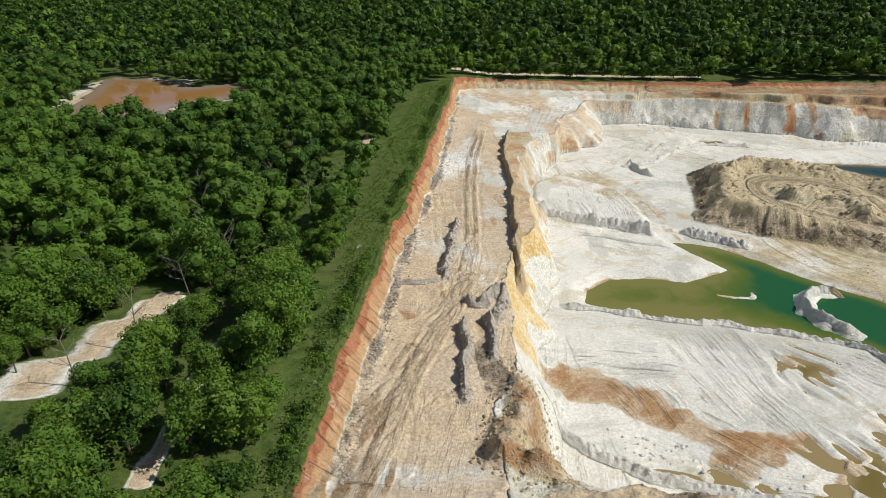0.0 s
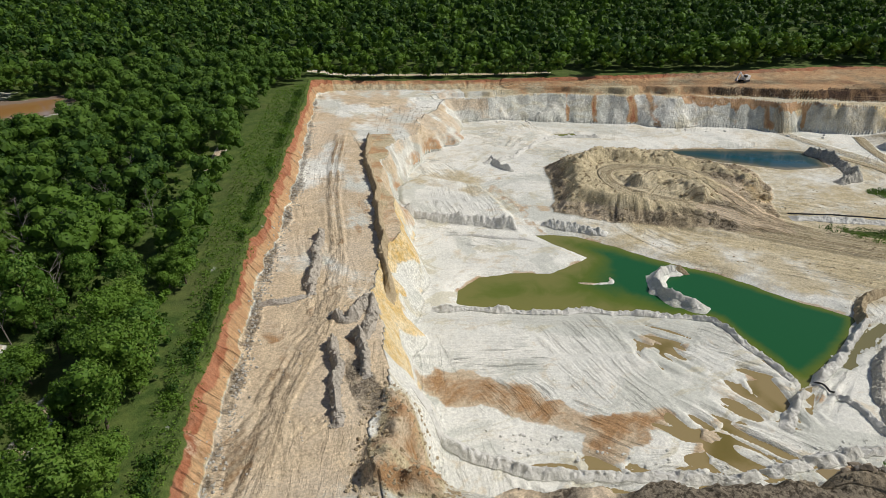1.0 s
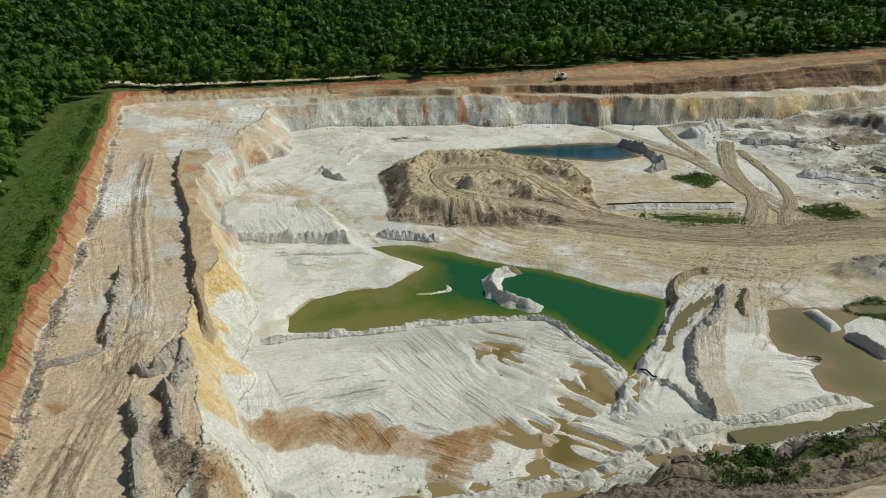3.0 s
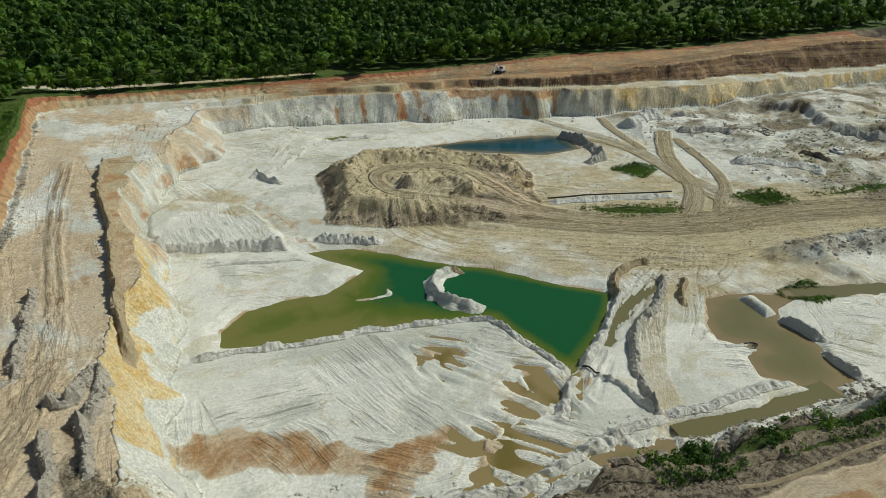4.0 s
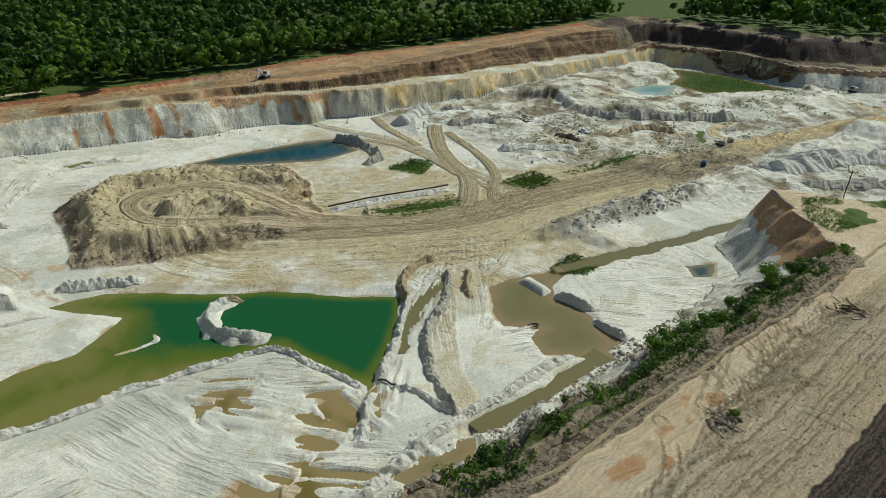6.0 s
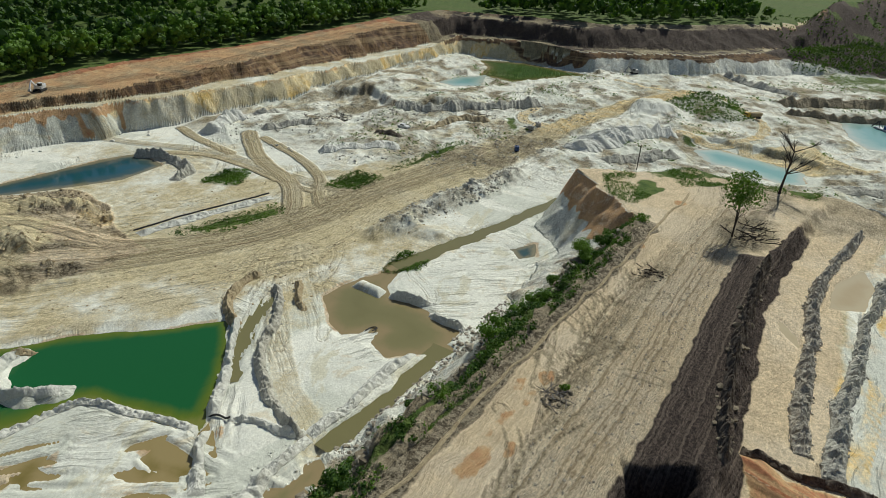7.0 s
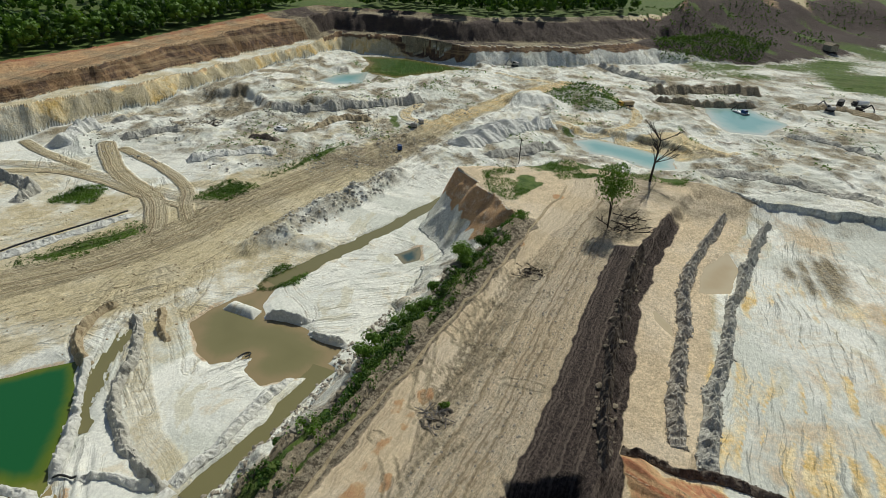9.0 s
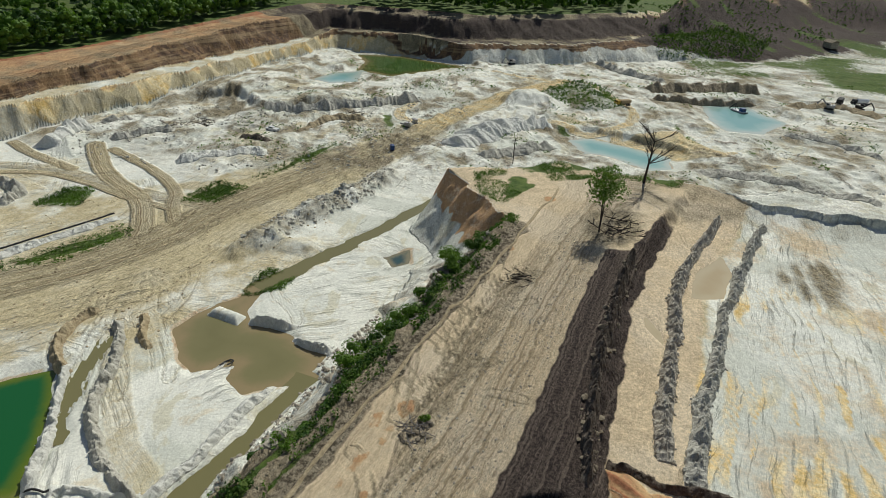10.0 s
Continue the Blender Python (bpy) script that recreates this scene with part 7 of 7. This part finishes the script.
def wheel(parent, x, y, rad, wide):
    t = part("wheel", tube(bmesh.new(), (x, y - wide / 2, rad), (x, y + wide / 2, rad), rad, 14), BLACK, parent)
    part("rim", tube(bmesh.new(), (x, y - wide / 2 - .02, rad), (x, y + wide / 2 + .02, rad), rad * .5, 10), STEEL, t)


def excavator(x, y, turn, paint, label):
    e = thing("excavator", at_ground(x, y, turn), label, "excavator")
    for sgn in (-1, 1):
        bm = box(bmesh.new(), (0, sgn * 1.1, .45), (3.4, .55, .7))
        tube(bm, (-1.6, sgn * 1.1 - .27, .45), (-1.6, sgn * 1.1 + .27, .45), .4)
        tube(bm, (1.6, sgn * 1.1 - .27, .45), (1.6, sgn * 1.1 + .27, .45), .4)
        part("track", bm, BLACK, e)
    b = part("body", box(box(bmesh.new(), (-.5, 0, 1.55), (3.0, 2.5, 1.2)), (-1.5, 0, 1.9), (1.2, 2.4, 1.0)), paint, e)
    c = part("cab", box(bmesh.new(), (.5, .75, 2.2), (1.4, 1.0, 1.6)), paint, e)
    part("window", box(bmesh.new(), (.75, .75, 2.45), (1.02, 1.03, .8), bevel=0), GLASS, c)
    bm = box(bmesh.new(), (2.4, -.1, 3.0), (3.6, .45, .6), tilt=-.75)
    part("boom", bm, paint, e)
    part("arm", box(bmesh.new(), (4.6, -.1, 3.0), (2.9, .35, .45), tilt=.9), paint, e)
    part("bucket", box(bmesh.new(), (5.5, -.1, 1.4), (.9, 1.1, .8), tilt=.4, bevel=.2), STEEL, e)
    return e


def truck(x, y, turn, paint, load, label, tank=True):
    e = thing("truck", at_ground(x, y, turn), label, "truck")
    part("chassis", box(bmesh.new(), (0, 0, .8), (7.2, .9, .3)), BLACK, e)
    c = part("cab", box(box(bmesh.new(), (2.9, 0, 1.75), (1.6, 2.3, 1.9), bevel=.2), (3.9, 0, 1.3), (.8, 2.0, 1.0), bevel=.15), paint, e)
    part("windscreen", box(bmesh.new(), (3.62, 0, 2.15), (.2, 2.0, .7), tilt=.15, bevel=0), GLASS, c)
    if tank:
        part("tank", tube(bmesh.new(), (-3.6, 0, 2.0), (1.9, 0, 2.0), 1.1, 18), load, e)
    else:
        part("tipper", box(bmesh.new(), (-1.0, 0, 1.9), (5.4, 2.5, 1.5), bevel=.25), load, e)
    for wx_ in (3.0, -1.6, -2.8):
        for sgn in (-1, 1):
            wheel(e, wx_, sgn * 1.05, .52, .4)
    return e


def car(x, y, turn, paint, label):
    e = thing("pickup", at_ground(x, y, turn), label, "car")
    part("body", box(box(bmesh.new(), (0, 0, .75), (5.0, 1.9, .7), bevel=.15), (-1.6, 0, 1.1), (1.8, 1.9, .35)), paint, e)
    c = part("cabin", box(bmesh.new(), (.3, 0, 1.4), (2.0, 1.7, .75), bevel=.25), paint, e)
    part("window", box(bmesh.new(), (.3, 0, 1.45), (1.9, 1.74, .4), bevel=.1), GLASS, c)
    for wx_ in (1.6, -1.6):
        for sgn in (-1, 1):
            wheel(e, wx_, sgn * .9, .38, .25)
    return e


excavator(166.2, 199.5, 200, WHITEPAINT, "pale excavator working on the red bench")
excavator(376, 12, 120, STEEL, "grey excavator below the far wall")
excavator(324, -137, 60, STEEL, "dull grey excavator beside the settling pond")
truck(342, -158, 100, BLACK, WHITEPAINT, "white tank truck parked above the settling pond")
truck(338, -147, 150, BLACK, BLACK, "dark tipper truck parked above the settling pond", False)
truck(297, -41, 120, YELLOW, DIRT, "loaded dump truck on the tan ramp", False)
excavator(330, -153, 240, BLACK, "dark excavator on a stockpile")
car(220, 88, 70, WHITEPAINT, "white pickup on the dirt track")


def dredge(x, y, turn):
    e = thing("dredge", pose(x, y, .1, 0, 0, turn), "dredge barge floating on the turquoise pond", "dredge")
    for sgn in (-1, 1):
        part("pontoon", tube(bmesh.new(), (-5, sgn * 1.8, .3), (5, sgn * 1.8, .3), .7, 12), STEEL, e)
    part("deck", box(bmesh.new(), (0, 0, .9), (10, 4.4, .25)), WHITEPAINT, e)
    h = part("deckhouse", box(bmesh.new(), (-2.5, 0, 2.0), (3, 3, 2.0)), BLUEPAINT, e)
    part("window", box(bmesh.new(), (-2.5, 0, 2.3), (3.05, 2.4, .7), bevel=0), GLASS, h)
    bm = bmesh.new()
    for sgn in (-1, 1):
        tube(bm, (2, sgn * 1.2, 1), (4.5, sgn * .5, 4.6), .12, 6)
        tube(bm, (4.8, sgn * 1.2, 1), (4.5, sgn * .5, 4.6), .12, 6)
    tube(bm, (4.5, 0, 4.6), (9, 0, -.2), .25, 8)
    part("gantry", bm, BLACK, e)
    e.scale = (.7, .7, .7)


dredge(313, -95, 30)


def pump(x, y, turn, paint, label):
    e = thing("pump", at_ground(x, y, turn), label, "pump")
    part("skid", box(bmesh.new(), (0, 0, .2), (3.4, 1.5, .25)), BLACK, e)
    part("engine_box", box(bmesh.new(), (-.5, 0, 1.05), (2.0, 1.3, 1.4)), paint, e)
    part("outlet", tube(bmesh.new(), (.8, 0, .9), (2.6, 0, .9), .28), STEEL, e)
    part("exhaust", tube(bmesh.new(), (-1.1, .3, 1.7), (-1.1, .3, 2.4), .07, 6), BLACK, e)


pump(212, 43, 20, BLUEPAINT, "blue pump set beside the haul road")
pump(240, 44, 70, STEEL, "grey pump set beside the track")
pump(243.5, 41.5, 30, STEEL, "grey pump set beside the track")


def pipe_run(pts, rad, label, lift=.35):
    e = thing("pipe", Matrix(), label, "pipe")
    line = smooth_line(pts, 2)
    for i, (a, b) in enumerate(zip(line, line[1:])):
        za, zb = float(height(*a)[0]) + lift, float(height(*b)[0]) + lift
        part("pipe_length", tube(bmesh.new(), (*a, za), (*b, zb), rad, 8), BLACK, e)
    return e


windrow("windrow", [(112, 113), (124, 108.5), (135, 102), (144.5, 96.5)], 4.6, .7, KAOLIN, "white clay bank carrying a black pipe", 41, "windrow")
pipe_run([(112, 114.3), (123.5, 109.6), (135, 103), (144.5, 98)], .22, "long black pipe on a white clay bank", 1.0)
pipe_run([(67.0, 59.6), (67.0, 57.9), (67.2, 55.8)], .16, "short black pipe through the levee", .35)
pipe_run([(96, 46.5), (97.6, 46.3), (98.3, 45.4), (97.5, 44.7), (96.2, 45.2)], .12, "loop of pale hose in the brown pond", .6)
e = thing("utility_pole", at_ground(210, 2.6), "thin dark wooden pole standing on white clay", "pole")
part("post", tube(bmesh.new(), (0, 0, -.3), (0, 0, 8.5), .13, 8), DARKWOOD, e)
part("crossarm", box(bmesh.new(), (0, 0, 7.9), (.12, 1.6, .12), bevel=0), DARKWOOD, e)


def log_pile(x, y, span, count, label, seed, mat):
    r = np.random.default_rng(seed)
    e = thing("brush_pile", at_ground(x, y), label, "brush pile")
    for i in range(count):
        bm = bmesh.new()
        a = r.uniform(0, 6.28)
        p = Vector((r.uniform(-.5, .5) * span, r.uniform(-.5, .5) * span, r.uniform(.0, .25)))
        l = r.uniform(.25, .6) * span
        q = p + Vector((math.cos(a) * l, math.sin(a) * l, r.uniform(.0, .35) * l))
        limb(bm, p, q, .03 * span ** .8 * r.uniform(.5, 1), .015 * span ** .8, 5)
        for _ in range(3):
            s_ = p.lerp(q, r.uniform(.3, .9))
            a2 = a + r.uniform(-1.2, 1.2)
            limb(bm, s_, s_ + Vector((math.cos(a2) * l * .4, math.sin(a2) * l * .4, r.uniform(0, .4) * l)), .012 * span ** .8, .005 * span ** .8, 4)
        part("branch", bm, mat, e)


log_pile(219, 114, 9, 16, "heap of dark uprooted dead trees", 801, DARKWOOD)
log_pile(213, 121, 7, 10, "heap of dark uprooted dead trees", 802, DARKWOOD)
log_pile(246, 66, 7, 10, "heap of dark uprooted dead trees", 803, DARKWOOD)
log_pile(112.5, -2.4, 4, 18, "small brush pile of dark sticks on the plateau", 804, DARKWOOD)
log_pile(73.2, 8.4, 4, 18, "small brush pile of grey sticks on the plateau", 805, DEADWOOD)
rubble("brush_stones", fill([(71, 10.5), (74.5, 10), (76, 7.2), (72.5, 6.5)], 60, 806) + fill([(111, 0), (114, -.6), (115, -4), (112, -4.4)], 50, 807), .15, .6, DARKROCK, "dark stones and clods round the brush piles", 808)
single_tree("bush", 75.2, 7.8, 1.0, .8, .1, 4, 160, .2, LEAF_LIGHT, "small green weed on the brush pile", 809, .03, 2, cat="bush")

# uprooted stump field at the end of the plateau
log_pile(138, -20, 8, 20, "scattered dark sticks below the slender tree", 810, DARKWOOD)


def hut(x, y, size, lift, wall_mat, roof_mat, label, name="shed"):
    e = thing(name, at_ground(x, y, 20, lift), label, "building")
    w = part("wall", box(bmesh.new(), (0, 0, size[2] / 2), size, bevel=.05), wall_mat, e)
    bm = bmesh.new()
    a, b, h = size[0] * .56, size[1] * .58, size[2]
    v = [bm.verts.new(p) for p in ((-a, -b, h - .1), (a, -b, h - .1), (a, b, h - .1), (-a, b, h - .1), (-a, 0, h * 1.4), (a, 0, h * 1.4))]
    for f in ((0, 1, 5, 4), (2, 3, 4, 5), (0, 4, 3), (1, 2, 5), (3, 2, 1, 0)):
        bm.faces.new([v[i] for i in f])
    part("roof", bm, roof_mat, e)
    d = part("door", box(bmesh.new(), (size[0] * .2, -size[1] / 2 - .02, 1.0), (.9, .06, 2.0), bevel=0), STEEL, e)
    part("window", box(bmesh.new(), (-size[0] * .22, -size[1] / 2 - .02, 1.5), (1.0, .06, .9), bevel=0), GLASS, e)


hut(-11, 264, (5, 4, 2.6), 0, WHITEPAINT, STEEL, "small white shed behind the trees by the pale road")
hut(505, -205, (8, 6, 4), 0, ROCK, DARKROCK, "grey block building below the spoil bank")
